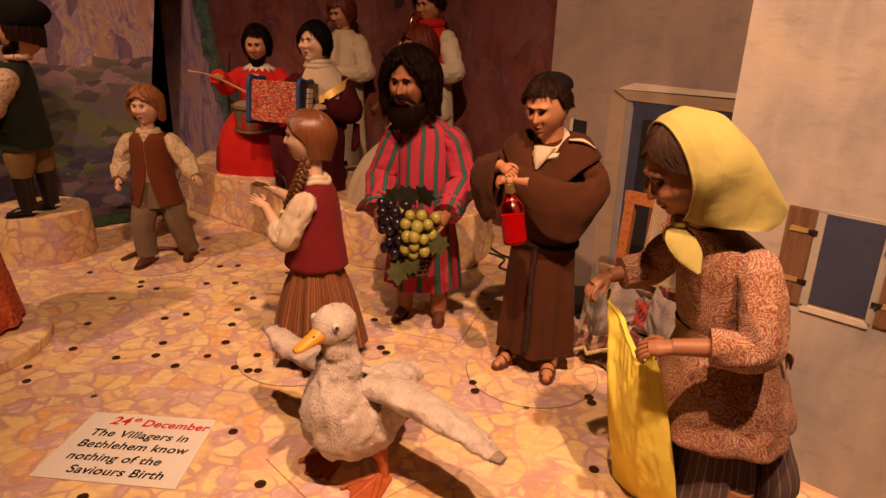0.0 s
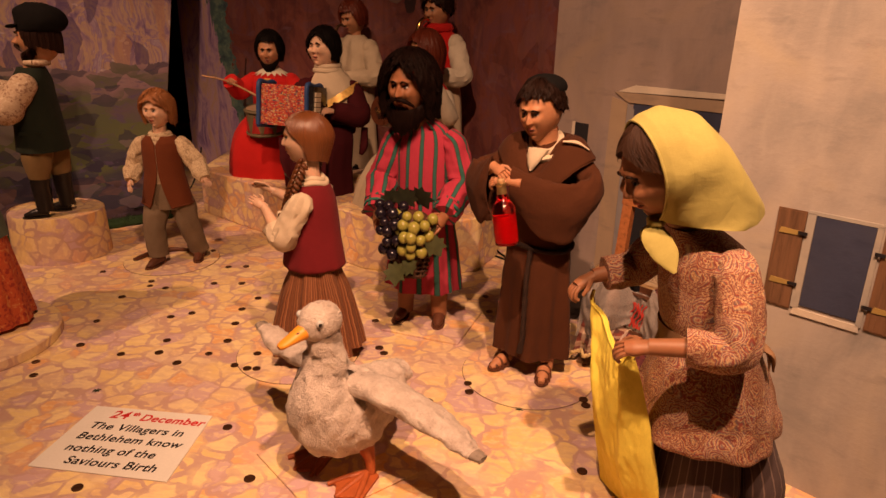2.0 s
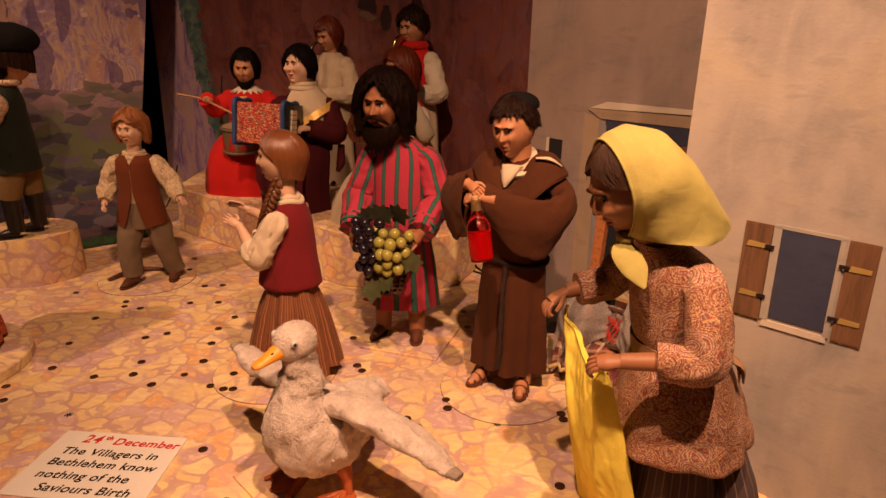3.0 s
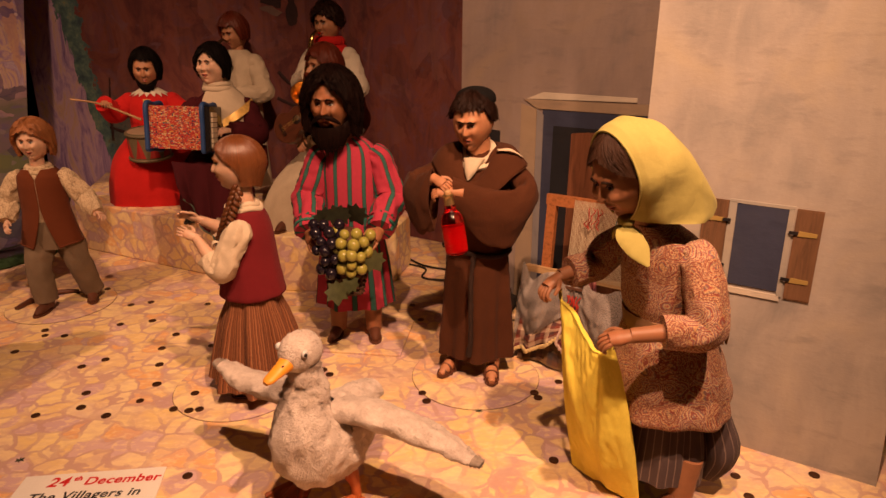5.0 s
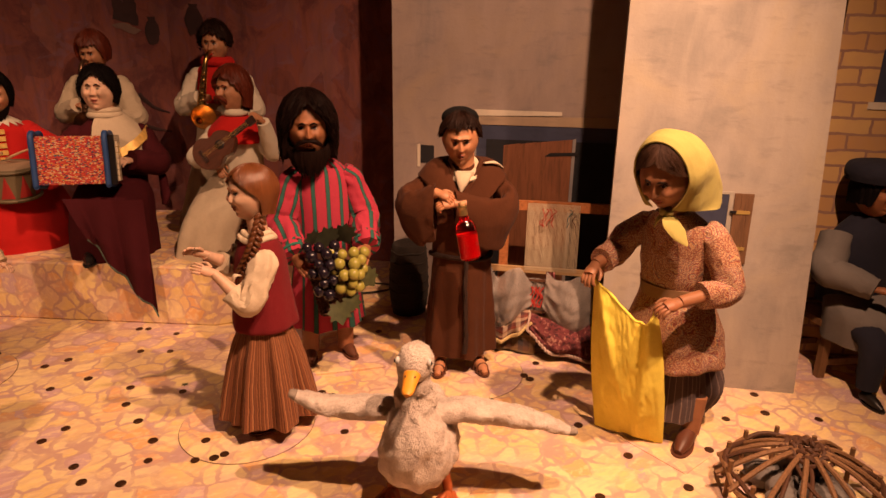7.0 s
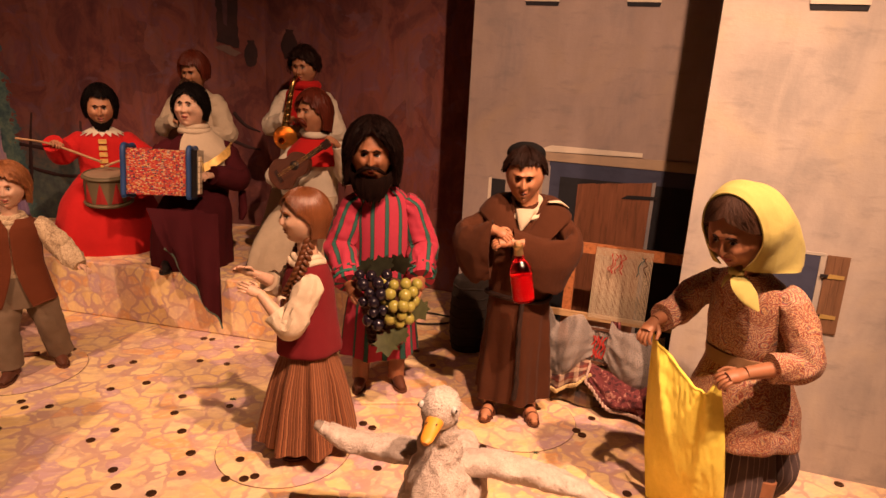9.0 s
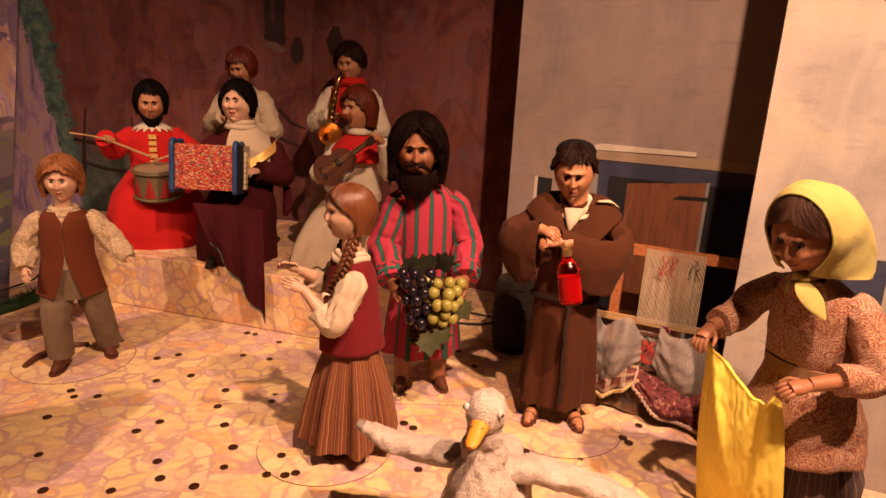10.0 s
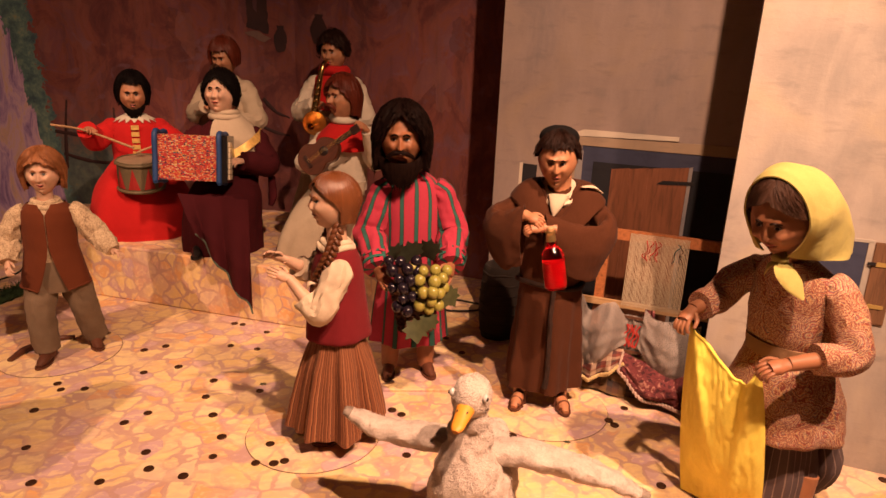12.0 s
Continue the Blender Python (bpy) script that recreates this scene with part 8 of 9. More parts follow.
bw.matrix_world = flat_at(1.33)
tagged(bw, "small dark window painted on the brick house", "window", kind="structure")
wedge("pane", [(0.285, 0.585), (0.335, 0.585), (0.335, 0.690), (0.285, 0.690)], -0.0005, -0.0018, NAVY_PAINT, bw)
wedge("window_sill", [(0.275, 0.570), (0.345, 0.570), (0.345, 0.5845), (0.275, 0.5845)], -0.0005, -0.0026, PALE_TRIM, bw)

# dark strokes painted on the backcloth: a fence at one end, a doorway high up
UMBER = stucco_paint("umber_paint", (0.040, 0.018, 0.018), (0.070, 0.030, 0.026), (0.022, 0.012, 0.014))
for pts in ([(-0.775, 0.26), (-0.765, 0.38), (-0.75, 0.49)], [(-0.608, 0.33), (-0.60, 0.40), (-0.598, 0.47)], [(-0.80, 0.385), (-0.70, 0.375), (-0.55, 0.385), (-0.40, 0.40)], [(-0.78, 0.31), (-0.66, 0.285), (-0.50, 0.30)],
            [(-0.10, 0.52), (-0.06, 0.48), (-0.012, 0.46)], [(-0.11, 0.43), (-0.06, 0.41), (-0.012, 0.40)]):
    part("painted_rail", Sculpt().tube([(u, -0.001, z) for u, z in pts], [0.0065, 0.0055, 0.003], UMBER, 8, 24, 0.35, pts[0][0] * 9, 0.25, up=(0, 1, 0)), wall_tree, "dark painted fence rail")
CLAY = stucco_paint("clay_paint", (0.17, 0.10, 0.08), (0.21, 0.13, 0.09), (0.12, 0.075, 0.07))


def brushed(corners, step=0.012, amount=0.006, seed=0.0):
    """The outline of a patch of paint with the uneven edge of a brush."""
    out = []
    for (u0, z0), (u1, z1) in zip(corners, corners[1:] + corners[:1]):
        n = max(1, int(math.hypot(u1 - u0, z1 - z0) / step))
        for k in range(n):
            u, z = u0 + (u1 - u0) * k / n, z0 + (z1 - z0) * k / n
            out.append((u + amount * noise.noise((u * 60, z * 60, seed)), z + amount * noise.noise((u * 60, z * 60, seed + 7.0))))
    return out


LILAC_CLAY = stucco_paint("lilac_clay_paint", (0.085, 0.036, 0.042), (0.12, 0.055, 0.060), (0.055, 0.026, 0.032))
wedge("painted_opening", brushed([(-0.142, 0.744), (-0.076, 0.726), (-0.072, 1.20), (-0.146, 1.20)], seed=1.0), -0.0005, -0.0016, UMBER, wall_tree)
wedge("painted_curtain", brushed([(-0.122, 0.800), (-0.108, 0.792), (-0.103, 1.20), (-0.120, 1.20)], seed=3.0, amount=0.004), -0.0017, -0.0024, LILAC_CLAY, wall_tree)
wedge("painted_step", brushed([(-0.150, 0.724), (-0.090, 0.698), (-0.066, 0.712), (-0.090, 0.722), (-0.124, 0.736)], seed=4.0), -0.0005, -0.0020, CLAY, wall_tree)
JAR = [(-0.55, -1.0), (0.55, -1.0), (0.92, -0.45), (0.96, 0.15), (0.62, 0.62), (0.42, 0.80), (0.56, 1.0), (-0.56, 1.0), (-0.42, 0.80), (-0.62, 0.62), (-0.96, 0.15), (-0.92, -0.45)]
for wl, cu, cz, ru, rz in ((wall_tree, -0.036, 0.712, 0.022, 0.040), (wall_back, -1.482, 0.745, 0.030, 0.046)):
    wedge("painted_jar", brushed([(cu + ru * q, cz + rz * r) for q, r in JAR], 0.008, 0.005, cu), -0.0005, -0.0022, UMBER, wl)


# ---- loom with its cloths ----
LOOM_WOOD = wood("orange_loom_wood", (0.36, 0.13, 0.045), (1, 1, 1), 16, 0.5)
PALE_WOOD = wood("pale_loom_wood", (0.46, 0.29, 0.14), (8, 1, 1), 16, 0.5)
WARP = plain("warp_thread", (0.52, 0.42, 0.29), 0.9)
loom = new("loom")
loom.matrix_world = Matrix(((0.8, 0.6, 0, 0.392), (-0.6, 0.8, 0, 1.300), (0, 0, 1, 0), (0, 0, 0, 1))) @ pose(0, 0, 0, -5, 0, 0)
tagged(loom, "small orange wooden loom strung with grey warp against the painted door", "loom")
part("top_bar", Sculpt().box((-0.012, -0.008, 0.322), (0.285, 0.008, 0.344), LOOM_WOOD), loom, smooth=False)
for x in (0.0, 0.262):
    part("post", Sculpt().box((x - 0.010, -0.0075, 0.0), (x + 0.010, 0.0075, 0.3215), LOOM_WOOD), loom, smooth=False)
part("cloth_beam", Sculpt().box((-0.040, -0.022, 0.176), (0.285, -0.009, 0.189), PALE_WOOD), loom, "pale front beam", False)
part("foot_bar", Sculpt().box((-0.010, -0.020, 0.0), (0.272, 0.030, 0.016), LOOM_WOOD), loom, smooth=False)
warp = Sculpt()
for k in range(46):
    x = 0.052 + 0.118 * k / 45
    warp.tube([(x, -0.0100, 0.340), (x + 0.0005 * math.sin(k), -0.016, 0.26), (x, -0.0235, 0.183)], [0.0008, 0.0008], WARP, 5, 4)
warp_ob = tagged(part("warp", warp, loom, "grey warp threads"), kind="stuff")
yarns = [plain("yarn_red", (0.34, 0.03, 0.02), 0.9), plain("yarn_teal", (0.04, 0.10, 0.10), 0.9), plain("yarn_brown", (0.10, 0.04, 0.02), 0.9)]
rnd = random.Random(5)
for k in range(6):
    x = 0.086 + 0.008 * k + 0.030 * (k // 4)
    pts = [(x, -0.020, 0.330)]
    for i in range(5):
        pts.append((x + rnd.uniform(-0.007, 0.007), -0.022 - rnd.uniform(0, 0.008), 0.334 - 0.009 * (i + 1)))
    part("yarn_end", Sculpt().tube(pts, [0.0010] * 3, yarns[0 if k < 4 else 1 + k % 2], 6, 18), warp_ob, "coloured yarn end")

GAUZE = Mat("grey_gauze", 0.8)
gz = GAUZE.noise(GAUZE.coord("UV", (500, 500, 1)), 1.0, 2)
GAUZE.colour(GAUZE.ramp(gz.outputs[0], [(0.3, (0.22, 0.185, 0.17)), (0.7, (0.40, 0.35, 0.32))]))
GAUZE.b.inputs["Alpha"].default_value = 0.55
GAUZE = GAUZE.m


def checked(name, cols, size):
    m = Mat(name, 0.9)
    uv = m.coord("UV")
    sep = m.n("ShaderNodeSeparateXYZ")
    m.link(uv, sep.inputs[0])
    fu = m.math("FRACT", m.math("DIVIDE", sep.outputs[0], size))
    fv = m.math("FRACT", m.math("DIVIDE", sep.outputs[1], size))
    a = m.ramp(fu, [(0.0, cols[0]), (0.35, cols[1]), (0.7, cols[2])], True)
    c = m.ramp(fv, [(0.0, cols[1]), (0.4, cols[2]), (0.75, cols[0])], True)
    g = m.noise(m.coord(), 500, 2)
    m.colour(m.mix(0.5, a, c)).bump(g.outputs[0], 0.3, 0.001)
    return m.m


PATCH = checked("brown_check_cloth", [(0.17, 0.040, 0.026), (0.46, 0.34, 0.24), (0.07, 0.03, 0.028)], 0.030)
PLAID_DARK = checked("dark_plaid_cloth", [(0.09, 0.04, 0.022), (0.17, 0.10, 0.04), (0.04, 0.03, 0.03)], 0.040)
FLORAL = print_cloth("wine_floral_cloth", (0.13, 0.028, 0.030), (0.055, 0.014, 0.018), (0.34, 0.16, 0.13), 75)
LACE_PALE = plain("pale_lace", (0.50, 0.36, 0.30), 0.9, 0.2, 60, 300, 0.4)
LACE = plain("yellow_lace", (0.60, 0.46, 0.22), 0.9, 0.2, 60, 300, 0.4)


def drape(name, label, along, off, low, wide, tall, mat, bulge=0.03, waves=3, amp=0.006, rise=0.0, peaks=0.0, top_in=0.0, lace=None, seed=0.0, lean=0.04, round_end=0.0):
    """A cloth below the loom, along and off metres from the loom's foot; rise lifts its far lower corner, round_end its near one."""
    o = Vector((0.392 + 0.8 * along - 0.6 * off, 1.300 - 0.6 * along - 0.8 * off, low))
    ax, out = Vector((0.8, -0.6, 0)), Vector((-0.6, -0.8, 0))
    n, k = 48, 30
    P, UV = np.zeros((k, n + 1, 3)), np.zeros((k, n + 1, 2))
    for i in range(k):
        t = i / (k - 1)
        for j in range(n + 1):
            u = j / n
            w = 0.5 + (u - 0.5) * (1 - top_in * (1 - t))
            foot = low + rise * u ** 1.2 + round_end * (1 - u) ** 2 + 0.004 * math.sin(8 * u + seed)
            crown = low + tall + peaks * math.cos(3 * math.pi * u + 0.4) + 0.3 * peaks * math.sin(17 * u + seed)
            z = crown + (foot - crown) * t
            d = bulge * math.sin(math.pi * u) * math.sin(math.pi * (0.15 + 0.7 * t)) + amp * (0.3 + t) * math.sin(waves * 2 * math.pi * u + seed + 2 * t) + lean * t + 0.006 * noise.noise((u * 5, t * 5, seed)) + 0.004 * abs(noise.noise((u * 9 + t * 4, t * 7, seed + 2)))
            p = o + ax * wide * w + out * d
            P[i, j] = (p.x, p.y, max(z, 0.003 + 0.002 * (1 - t)))
            UV[i, j] = (u * wide, t * tall)
    back = P - np.array([out.x, out.y, 0]) * 0.003
    ob = Sculpt().grid(P, UV, mat).grid(back, UV, mat).thing(name, label, "cloth", "cloths below the loom")
    if lace:
        q = np.concatenate([P[::-2, 0][::-1], P[-1, ::1]]) if round_end else P[-1]
        pts = [tuple(p + np.array([out.x * 0.003, out.y * 0.003, 0.001 + (0.0045 if j % 2 else -0.001)])) for j, p in enumerate(q)]
        part("lace_border", Sculpt().tube(pts, [0.0026] * 3, lace, 6, len(pts) * 4, 0.2), ob, "zigzag lace edge")
    return ob


drape("plaid_cloth", "dark plaid cloth spread at the foot of the loom", -0.020, 0.030, 0.003, 0.26, 0.085, PLAID_DARK, 0.015, 3, 0.004, lean=0.040)
drape("checked_cloth", "brown checked cloth with a yellow zigzag border", -0.028, 0.045, 0.020, 0.105, 0.085, PATCH, 0.020, 2.5, 0.007, 0.052, 0.004, 0.1, LACE, 0.4, 0.030)
drape("grey_gauze_cloth", "grey gauze cloth slung from the loom beam", -0.036, 0.030, 0.048, 0.110, 0.142, GAUZE, 0.040, 1.4, 0.008, 0.066, 0.014, 0.05, None, 1.0, 0.030)
drape("floral_cloth", "wine-red floral cloth with a scalloped cream edge", 0.068, 0.050, 0.004, 0.165, 0.088, FLORAL, 0.045, 2, 0.006, 0.0, 0.004, 0.05, LACE_PALE, 2.0, 0.035, 0.055)
drape("grey_gauze_cloth", "grey gauze cloth heaped beside the loom", 0.098, 0.034, 0.062, 0.125, 0.122, GAUZE, 0.044, 1.2, 0.006, -0.016, 0.008, 0.10, None, 2.4, 0.028, 0.050)
drape("dotted_cloth", "dark red gathered cloth hanging from the loom beam", 0.096, 0.026, 0.092, 0.034, 0.098, FLORAL, 0.006, 2, 0.006, 0.0, 0.0, 0.4, None, 3.0, 0.008)
emb = drape("embroidered_panel", "small panel with red stitching and dark borders", 0.058, 0.030, 0.095, 0.055, 0.078, GAUZE, 0.0, 1, 0.0, 0.0, 0.0, 0.0, None, 0.0, 0.012)
red_thread = plain("red_stitches", (0.42, 0.03, 0.02), 0.85)
O = Vector((0.4204, 1.2412, 0.095))
ax, outv = Vector((0.8, -0.6, 0)), Vector((-0.6, -0.8, 0))
for x0, x1, z0, z1 in ((0.0, 0.055, 0.0, 0.005), (0.0, 0.055, 0.073, 0.078), (0.0, 0.006, 0.005, 0.073), (0.049, 0.055, 0.005, 0.073)):
    c = [O + ax * x + Vector((0, 0, z)) + outv * (0.006 + 0.012 * (1 - z / 0.078)) for x, z in ((x0, z0), (x1, z0), (x1, z1), (x0, z1))]
    part("dark_border", Sculpt().poly([*c, *[p - outv * 0.002 for p in c]], [(0, 1, 2, 3), (7, 6, 5, 4), (0, 4, 5, 1), (1, 5, 6, 2), (2, 6, 7, 3), (3, 7, 4, 0)], yarns[2]), emb, "dark red border", False)
for k in range(5):
    pts = [O + ax * (0.014 + 0.006 * k + 0.004 * math.sin(2.4 * i + k)) + Vector((0, 0, 0.014 + 0.012 * i)) + outv * (0.009 + 0.012 * (1 - (0.014 + 0.012 * i) / 0.078)) for i in range(5)]
    part("stitching", Sculpt().tube(pts, [0.0016] * 3, red_thread, 6, 24), emb, "red stitching")

# ---- the card on the floor ----
CARD = plain("white_card", (0.74, 0.70, 0.64), 0.6, 0.04, 12, 300, 0.06)
card = slab("notice_card", [(-0.513, 0.776), (-0.288, 0.778), (-0.301, 0.946), (-0.512, 0.939)], 0.0005, 0.0030, CARD, 0.0006,
            label="white handwritten notice card lying on the painted floor", category="card")
INK_RED = plain("red_ink", (0.55, 0.015, 0.015), 0.6, 0.1)
INK_BLACK = plain("black_ink", (0.012, 0.010, 0.010), 0.6, 0.1)


def writing(text, x, y, size, mat, shear=0.15):
    cu = bpy.data.curves.new("writing", "FONT")
    cu.body, cu.size, cu.shear, cu.offset, cu.extrude = text, size, shear, 0.0006 if mat == INK_RED else 0.00045, 0.0001
    cu.space_character = 1.06
    tmp = bpy.data.objects.new("writing_tmp", cu)
    me = bpy.data.meshes.new_from_object(tmp)
    bpy.data.objects.remove(tmp)
    me.materials.clear()
    me.materials.append(mat)
    ob = new("writing", me)
    ob.parent = card
    ob.matrix_basis = pose(x, y, 0.0033, 0, 0, 1.2)
    return tagged(ob, label="painted letters")


writing("24", -0.470, 0.910, 0.030, INK_RED)
writing("th", -0.434, 0.922, 0.014, INK_RED)
writing("December", -0.416, 0.911, 0.025, INK_RED)
writing("The Villagers in", -0.486, 0.878, 0.0245, INK_BLACK)
writing("Bethlehem know", -0.488, 0.849, 0.0245, INK_BLACK)
writing("nothing of the", -0.486, 0.819, 0.0245, INK_BLACK)
writing("Saviours Birth", -0.466, 0.790, 0.0245, INK_BLACK)

# ---- coins thrown on the floor ----
COPPER = plain("tarnished_copper", (0.10, 0.045, 0.022), 0.45, 0.35, 120, 400, 0.2, 0.7)
coin_mesh = Sculpt().loft([(0.0, 0, 0, 0.0078, 0.0078), (0.0004, 0, 0, 0.0082, 0.0082), (0.0013, 0, 0, 0.0082, 0.0082), (0.0016, 0, 0, 0.0077, 0.0077), (0.0014, 0, 0, 0.0070, 0.0070)], COPPER, 28, 9)
coin = coin_mesh.thing("coin", "tarnished copper coin lying on the painted floor", "coin", "coins on the floor", m=pose(-0.750, 1.374, 0.0002))
COINS = [(-0.578, 1.295), (-0.541, 1.322), (-0.438, 1.364), (-0.525, 1.188), (-0.513, 1.137), (-0.584, 1.117), (-0.456, 1.105), (-0.412, 1.151), (-0.400, 1.210), (-0.688, 1.137),
         (-0.726, 1.244), (-0.896, 1.513), (-0.695, 1.013), (-0.262, 0.922), (-0.172, 0.807), (-0.409, 0.746), (0.058, 1.060), (0.081, 1.039), (-0.077, 1.239), (-0.062, 1.219),
         (0.602, 0.847), (-0.723, 1.450), (-0.574, 1.496), (0.122, 1.550), (-0.420, 1.290), (-0.727, 1.059), (-0.736, 1.478), (-0.678, 1.445), (-0.427, 1.431), (-0.332, 1.368)]
COINS_BACK = [(-0.398, 1.600), (-0.393, 1.732), (-0.373, 1.722), (-0.314, 1.664), (-0.337, 1.570), (0.396, 1.151), (-0.545, 1.624), (-0.590, 1.611), (0.138, 1.462), (-0.772, 0.905), (-0.116, 1.363),
              (-0.505, 1.510), (-0.081, 1.085), (0.728, 0.838), (0.686, 0.780), (0.761, 0.718), (0.598, 0.800), (0.290, 0.660), (0.227, 0.732), (-0.088, 1.152)]
rnd = random.Random(11)
for x, y in COINS + COINS_BACK:
    copy_thing(coin, pose(x, y, 0.0002, 0, 0, rnd.uniform(0, 360)) @ Matrix.Scale(rnd.uniform(0.88, 1.08), 4))
for x, y in ((-0.315, 1.167), (-0.292, 1.110), (-0.310, 1.107), (-0.340, 1.115), (0.128, 1.102), (0.122, 1.131), (0.341, 1.095), (0.338, 1.113), (-0.689, 1.721)):
    copy_thing(coin, pose(x, y, 0.0018, 0, 0, rnd.uniform(0, 360)) @ Matrix.Scale(rnd.uniform(0.9, 1.05), 4))
for x, y in ((0.324, 0.909), (0.343, 0.794), (0.486, 0.742), (0.372, 0.684)):
    copy_thing(coin, pose(x, y, 0.0014, 0, 0, rnd.uniform(0, 360)))

# ---- turf strip, cables, dark bundles, scraps ----
TURF = plain("green_turf", (0.022, 0.048, 0.016), 0.95, 0.4, 60, 300, 0.8)
tb = Sculpt()
rnd = random.Random(4)
for_line = [(-1.36, 1.60), (-1.22, 1.75), (-1.10, 1.89), (-1.005, 2.00), (-0.965, 2.09)]
tb.tube([(x, y, 0.006) for x, y in for_line], [0.030, 0.034, 0.034, 0.032, 0.02], TURF, 14, 40, 0.25, flat=0.42)
C = spline([(x, y, 0.0) for x, y in for_line], 60)
for k in range(2600):
    c = C[rnd.randrange(60)] + np.array([rnd.gauss(0, 0.016), rnd.gauss(0, 0.016), 0.012])
    h, w = rnd.uniform(0.006, 0.016), 0.0011
    a = rnd.uniform(0, math.pi)
    tip = c + np.array([rnd.gauss(0, 0.005), rnd.gauss(0, 0.005), h])
    d = np.array([math.cos(a) * w, math.sin(a) * w, 0])
    tb.poly([c - d, c + d, tip], [(0, 1, 2)], TURF)
tb.thing("turf_strip", "strip of dark green artificial turf along the hill backcloth", "turf", kind="stuff")
RUBBER = plain("black_rubber", (0.012, 0.011, 0.010), 0.6)
Sculpt().tube([(0.10, 1.86, 0.004), (0.17, 1.80, 0.004), (0.16, 1.73, 0.004), (0.23, 1.70, 0.006), (0.30, 1.72, 0.004), (0.24, 1.78, 0.004), (0.16, 1.83, 0.006), (0.10, 1.95, 0.004)], [0.0028] * 3, RUBBER, 8, 90).thing("cable", "thin black cable looped on the floor behind the grape seller", "cable")
Sculpt().tube([(-1.10, 1.98, 0.03), (-1.02, 2.03, 0.045), (-0.97, 2.09, 0.06), (-0.955, 2.16, 0.13), (-0.965, 2.22, 0.20)], [0.0026] * 3, RUBBER, 8, 40).thing("cable", "thin black cable along the foot of the backcloth", "cable")
Sculpt().tube([(-0.86, 1.600, 0.005), (-0.842, 1.645, 0.008), (-0.80, 1.690, 0.009), (-0.755, 1.705, 0.006)], [0.006, 0.008, 0.007, 0.005], LEATHER, 8, 24, 0.1).thing("leather_strap", "curved brown strap on the floor by the boy", "strap")
SACKCLOTH = plain("dark_sackcloth", (0.018, 0.012, 0.009), 0.95, 0.3, 40, 300, 0.5)
hamper = Sculpt().loft([(0.0, 0, 0, 0.046, 0.042), (0.06, 0, 0, 0.054, 0.049), (0.13, 0, 0, 0.052, 0.047), (0.185, 0, 0, 0.046, 0.042), (0.192, 0, 0, 0.036, 0.032)], SACKCLOTH, 40, 24, wrinkle=0.03)
hamper = hamper.thing("dark_hamper", "dark brown lidded hamper at the foot of the grey house", "hamper", m=pose(0.262, 1.552, 0, 0, 0, 20))
for k in range(7):
    z = 0.016 + 0.026 * k
    r = float(np.interp(z, [0, 0.06, 0.13, 0.19], [0.046, 0.054, 0.052, 0.046]))
    part("band", Sculpt().tube([(r * math.cos(t), r * 0.91 * math.sin(t), z + 0.002 * math.sin(5 * t)) for t in np.linspace(0, 2 * math.pi, 25)], [0.0026] * 3, SACKCLOTH, 8, 60, 0.2), hamper)
Sculpt().ball((0, 0, 0), (0.044, 0.036, 0.034), SACKCLOTH, None, 28, 18, None, 0.25).thing("dark_sack", "dark brown rounded sack at the foot of the grey house", "sack", m=pose(0.330, 1.480, 0.034, 0, 0, 10))
part_leaf = plain("dry_leaf", (0.03, 0.05, 0.03), 0.8)
for x, y, rz in ((-0.545, 0.985, 20), (-0.325, 1.395, 70), (0.222, 1.062, 15)):
    s = Sculpt()
    for k in range(6):
        a = math.radians(60 * k + rz)
        s.tube([(0, 0, 0.002), (0.010 * math.cos(a), 0.010 * math.sin(a), 0.005), (0.017 * math.cos(a), 0.017 * math.sin(a), 0.002)], [0.0012, 0.0020, 0.0005], part_leaf, 5, 6)
    s.thing("leaf_scrap", "tiny dry green scrap on the painted floor", "leaf scrap", "scraps on the floor", m=pose(x, y, 0.0, 0, 0, rz) @ Matrix.Scale(0.45, 4))

# ---- the broken wicker basket with stones in front ----
bk = new("wicker_basket")
bk.matrix_world = pose(0.505, 0.582, 0.0, 0, 0, 12)
tagged(bk, "unfinished wicker basket with radiating stakes over grey stones", "basket")
rnd = random.Random(8)
HUB = Vector((0.030, 0.012, 0.078))
for k in range(14):
    a = 2 * math.pi * k / 14 + rnd.uniform(-0.08, 0.08)
    ca, sa = math.cos(a), math.sin(a)
    lo = Vector((0.132 * ca, 0.128 * sa, 0.030 + rnd.uniform(-0.006, 0.014)))
    part("stake", Sculpt().tube([HUB + Vector((0.012 * ca, 0.012 * sa, 0.003)), HUB * 0.5 + lo * 0.5 + Vector((0, 0, 0.014)), lo], [0.0042, 0.0044, 0.0040], WICKER_LIGHT, 7, 12), bk)
for k, (r, z) in enumerate(((0.014, 0.083), (0.022, 0.081), (0.030, 0.078), (0.037, 0.074))):
    part("weaver", Sculpt().tube([(HUB.x + (r + 0.002 * math.sin(7 * t)) * math.cos(t), HUB.y + (r + 0.002 * math.sin(7 * t)) * math.sin(t), z + 0.003 * math.cos(7 * t + k * math.pi)) for t in np.linspace(0, 2 * math.pi, 29)], [0.0040] * 3, WICKER, 7, 80), bk)
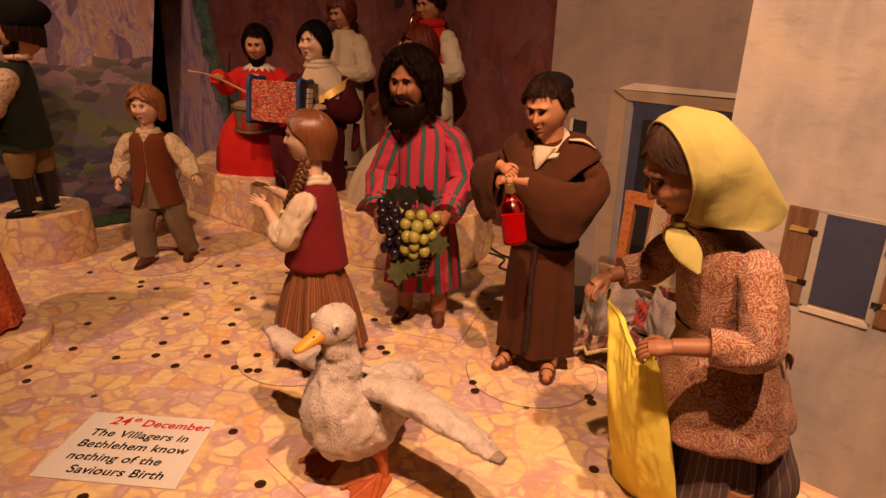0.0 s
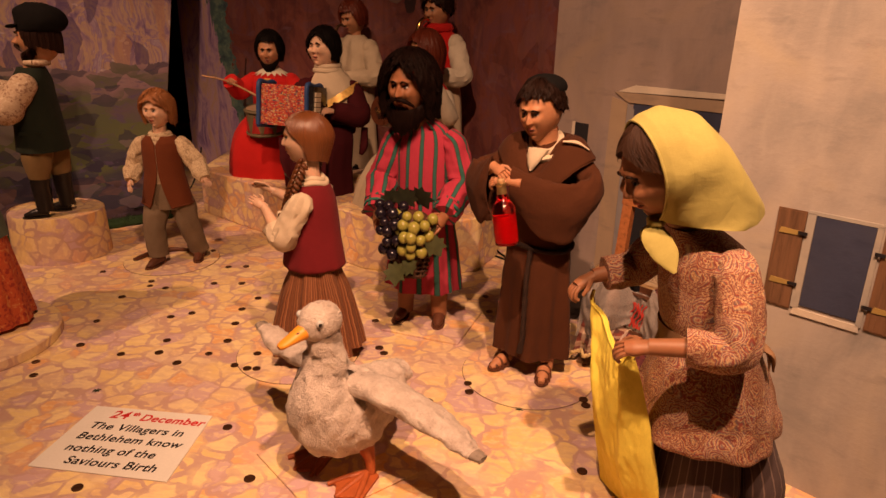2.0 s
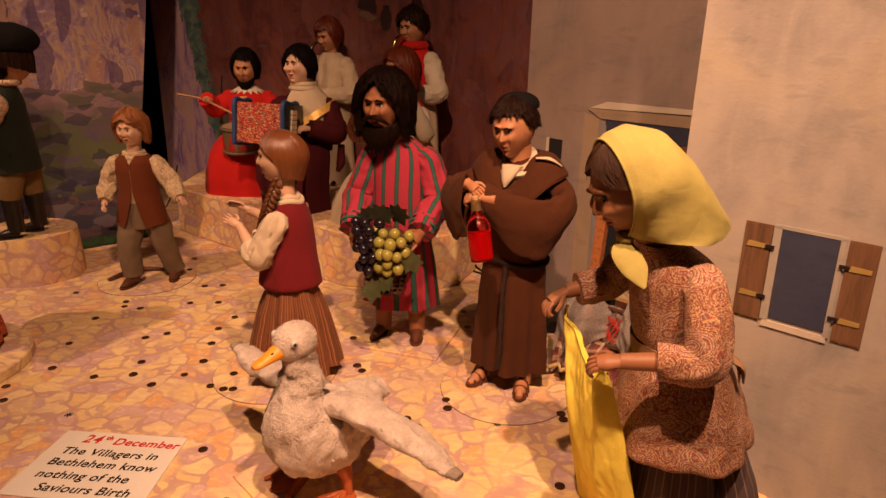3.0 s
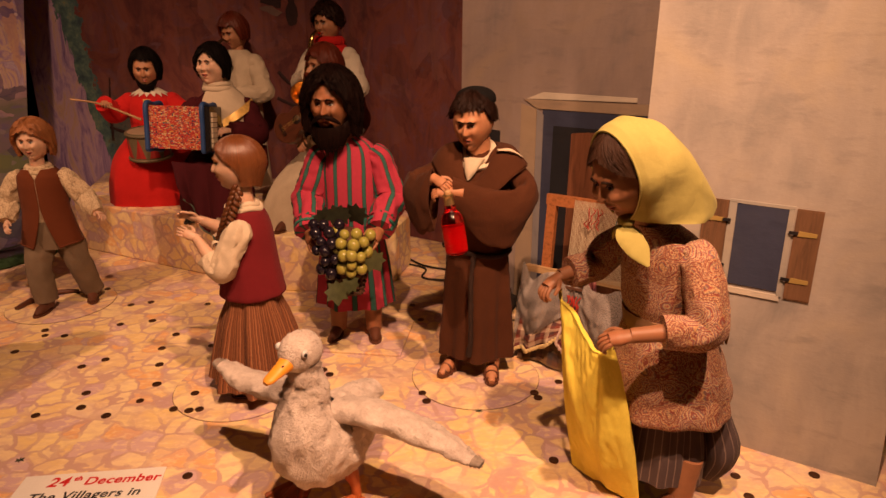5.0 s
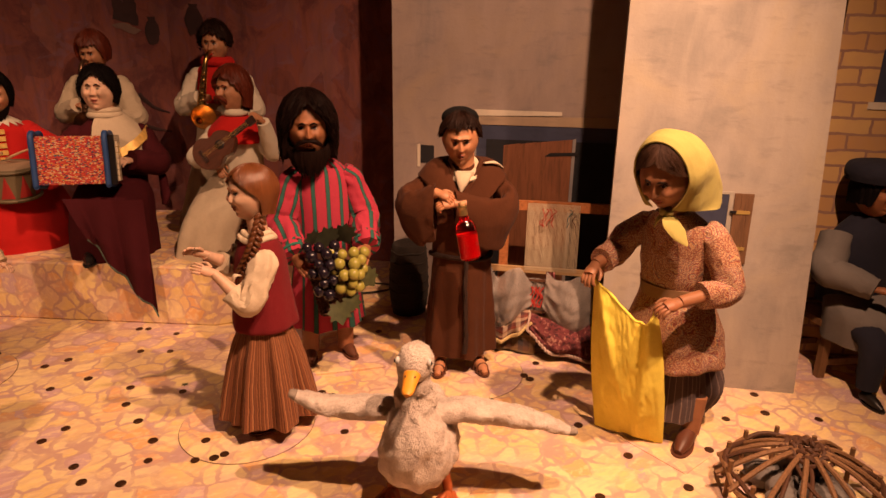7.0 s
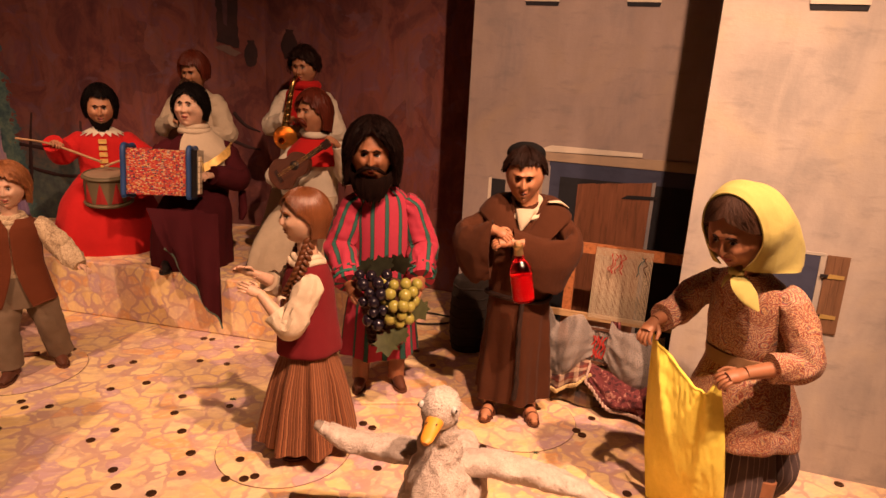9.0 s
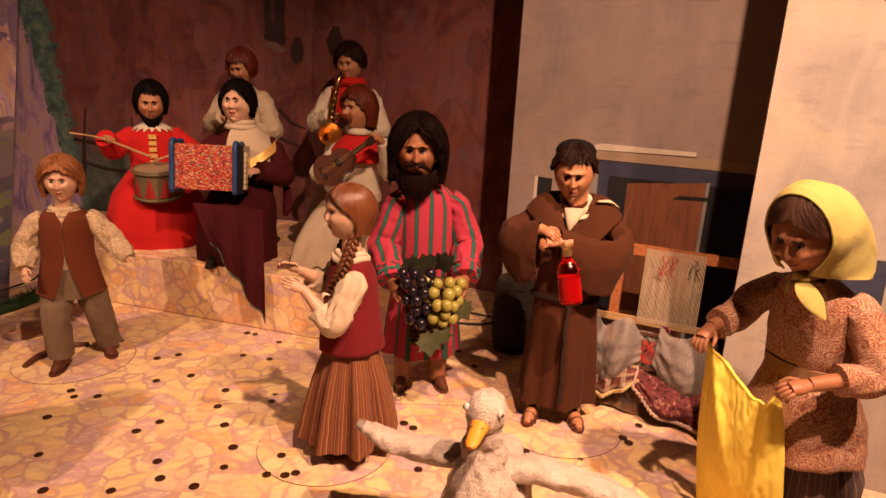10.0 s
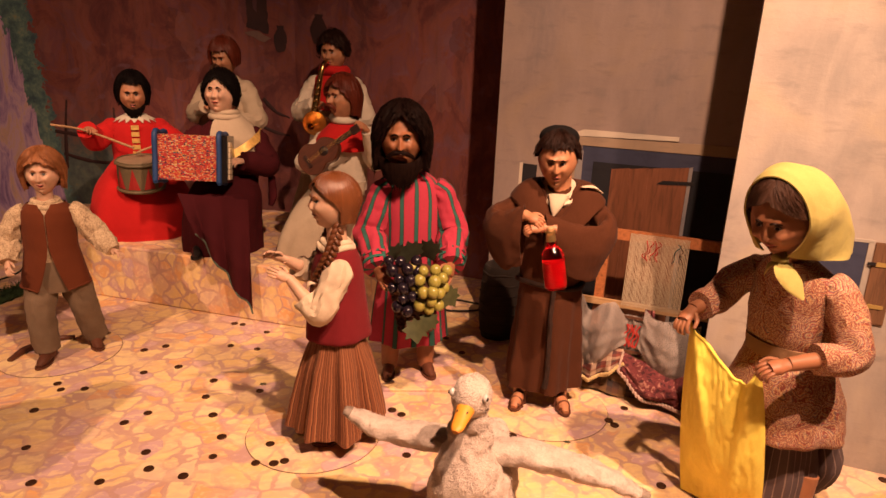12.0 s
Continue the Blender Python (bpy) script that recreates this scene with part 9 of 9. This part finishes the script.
for k, (r, z) in enumerate(((0.112, 0.048), (0.117, 0.042), (0.113, 0.036))):
    part("weaver", Sculpt().tube([((r + 0.003 * math.sin(7 * t + k)) * math.cos(t), (r + 0.003 * math.sin(7 * t + k)) * math.sin(t), z + 0.004 * math.cos(7 * t + k * math.pi)) for t in np.linspace(0, 2 * math.pi, 43)], [0.0042] * 3, WICKER_LIGHT if k == 1 else WICKER, 7, 120), bk)
for k in range(12):
    a = 2 * math.pi * (k + 0.5) / 12
    part("leg_stake", Sculpt().tube([(0.113 * math.cos(a), 0.113 * math.sin(a), 0.0), (0.113 * math.cos(a), 0.113 * math.sin(a), 0.056 + rnd.uniform(0, 0.014))], [0.0042, 0.0040], WICKER_LIGHT, 7, 4), bk)
for k in range(4):
    a = rnd.uniform(1.6, 4.4)
    p0, p1 = Vector((0.112 * math.cos(a), 0.112 * math.sin(a), 0.050)), HUB + Vector((rnd.uniform(-0.03, 0.03), rnd.uniform(-0.03, 0.03), -0.006))
    part("loose_cane", Sculpt().tube([p0, p0 * 0.5 + p1 * 0.5 + Vector((rnd.uniform(-0.02, 0.02), rnd.uniform(-0.02, 0.02), 0.006)), p1], [0.0034] * 3, WICKER, 7, 14), bk)
STONE = plain("grey_stone", (0.16, 0.14, 0.13), 0.8, 0.3, 40, 260, 0.5)
for k in range(9):
    a = 2.4 * k
    r = 0.024 * math.sqrt(k)
    Sculpt().ball((0, 0, 0), (0.030, 0.026, 0.022), STONE, None, 18, 12, None, 0.3).thing("stone", "rounded grey stone in the wicker basket", "stone", "stones in the basket", m=pose(0.505 + r * math.cos(a), 0.582 + r * math.sin(a), 0.021, 0, 0, 50 * k))

# ---- front of the display: frame post ----
POST = wood("dark_red_frame_wood", (0.012, 0.0035, 0.004), (1, 1, 8), 14, 0.85)
bm_post = Sculpt().box((-0.500, 0.200, 0.0005), (-0.450, 0.240, 2.399), POST)
bm_post.thing("window_frame_post", "dark red wooden post of the display's front frame", "post", kind="structure", smooth=False)
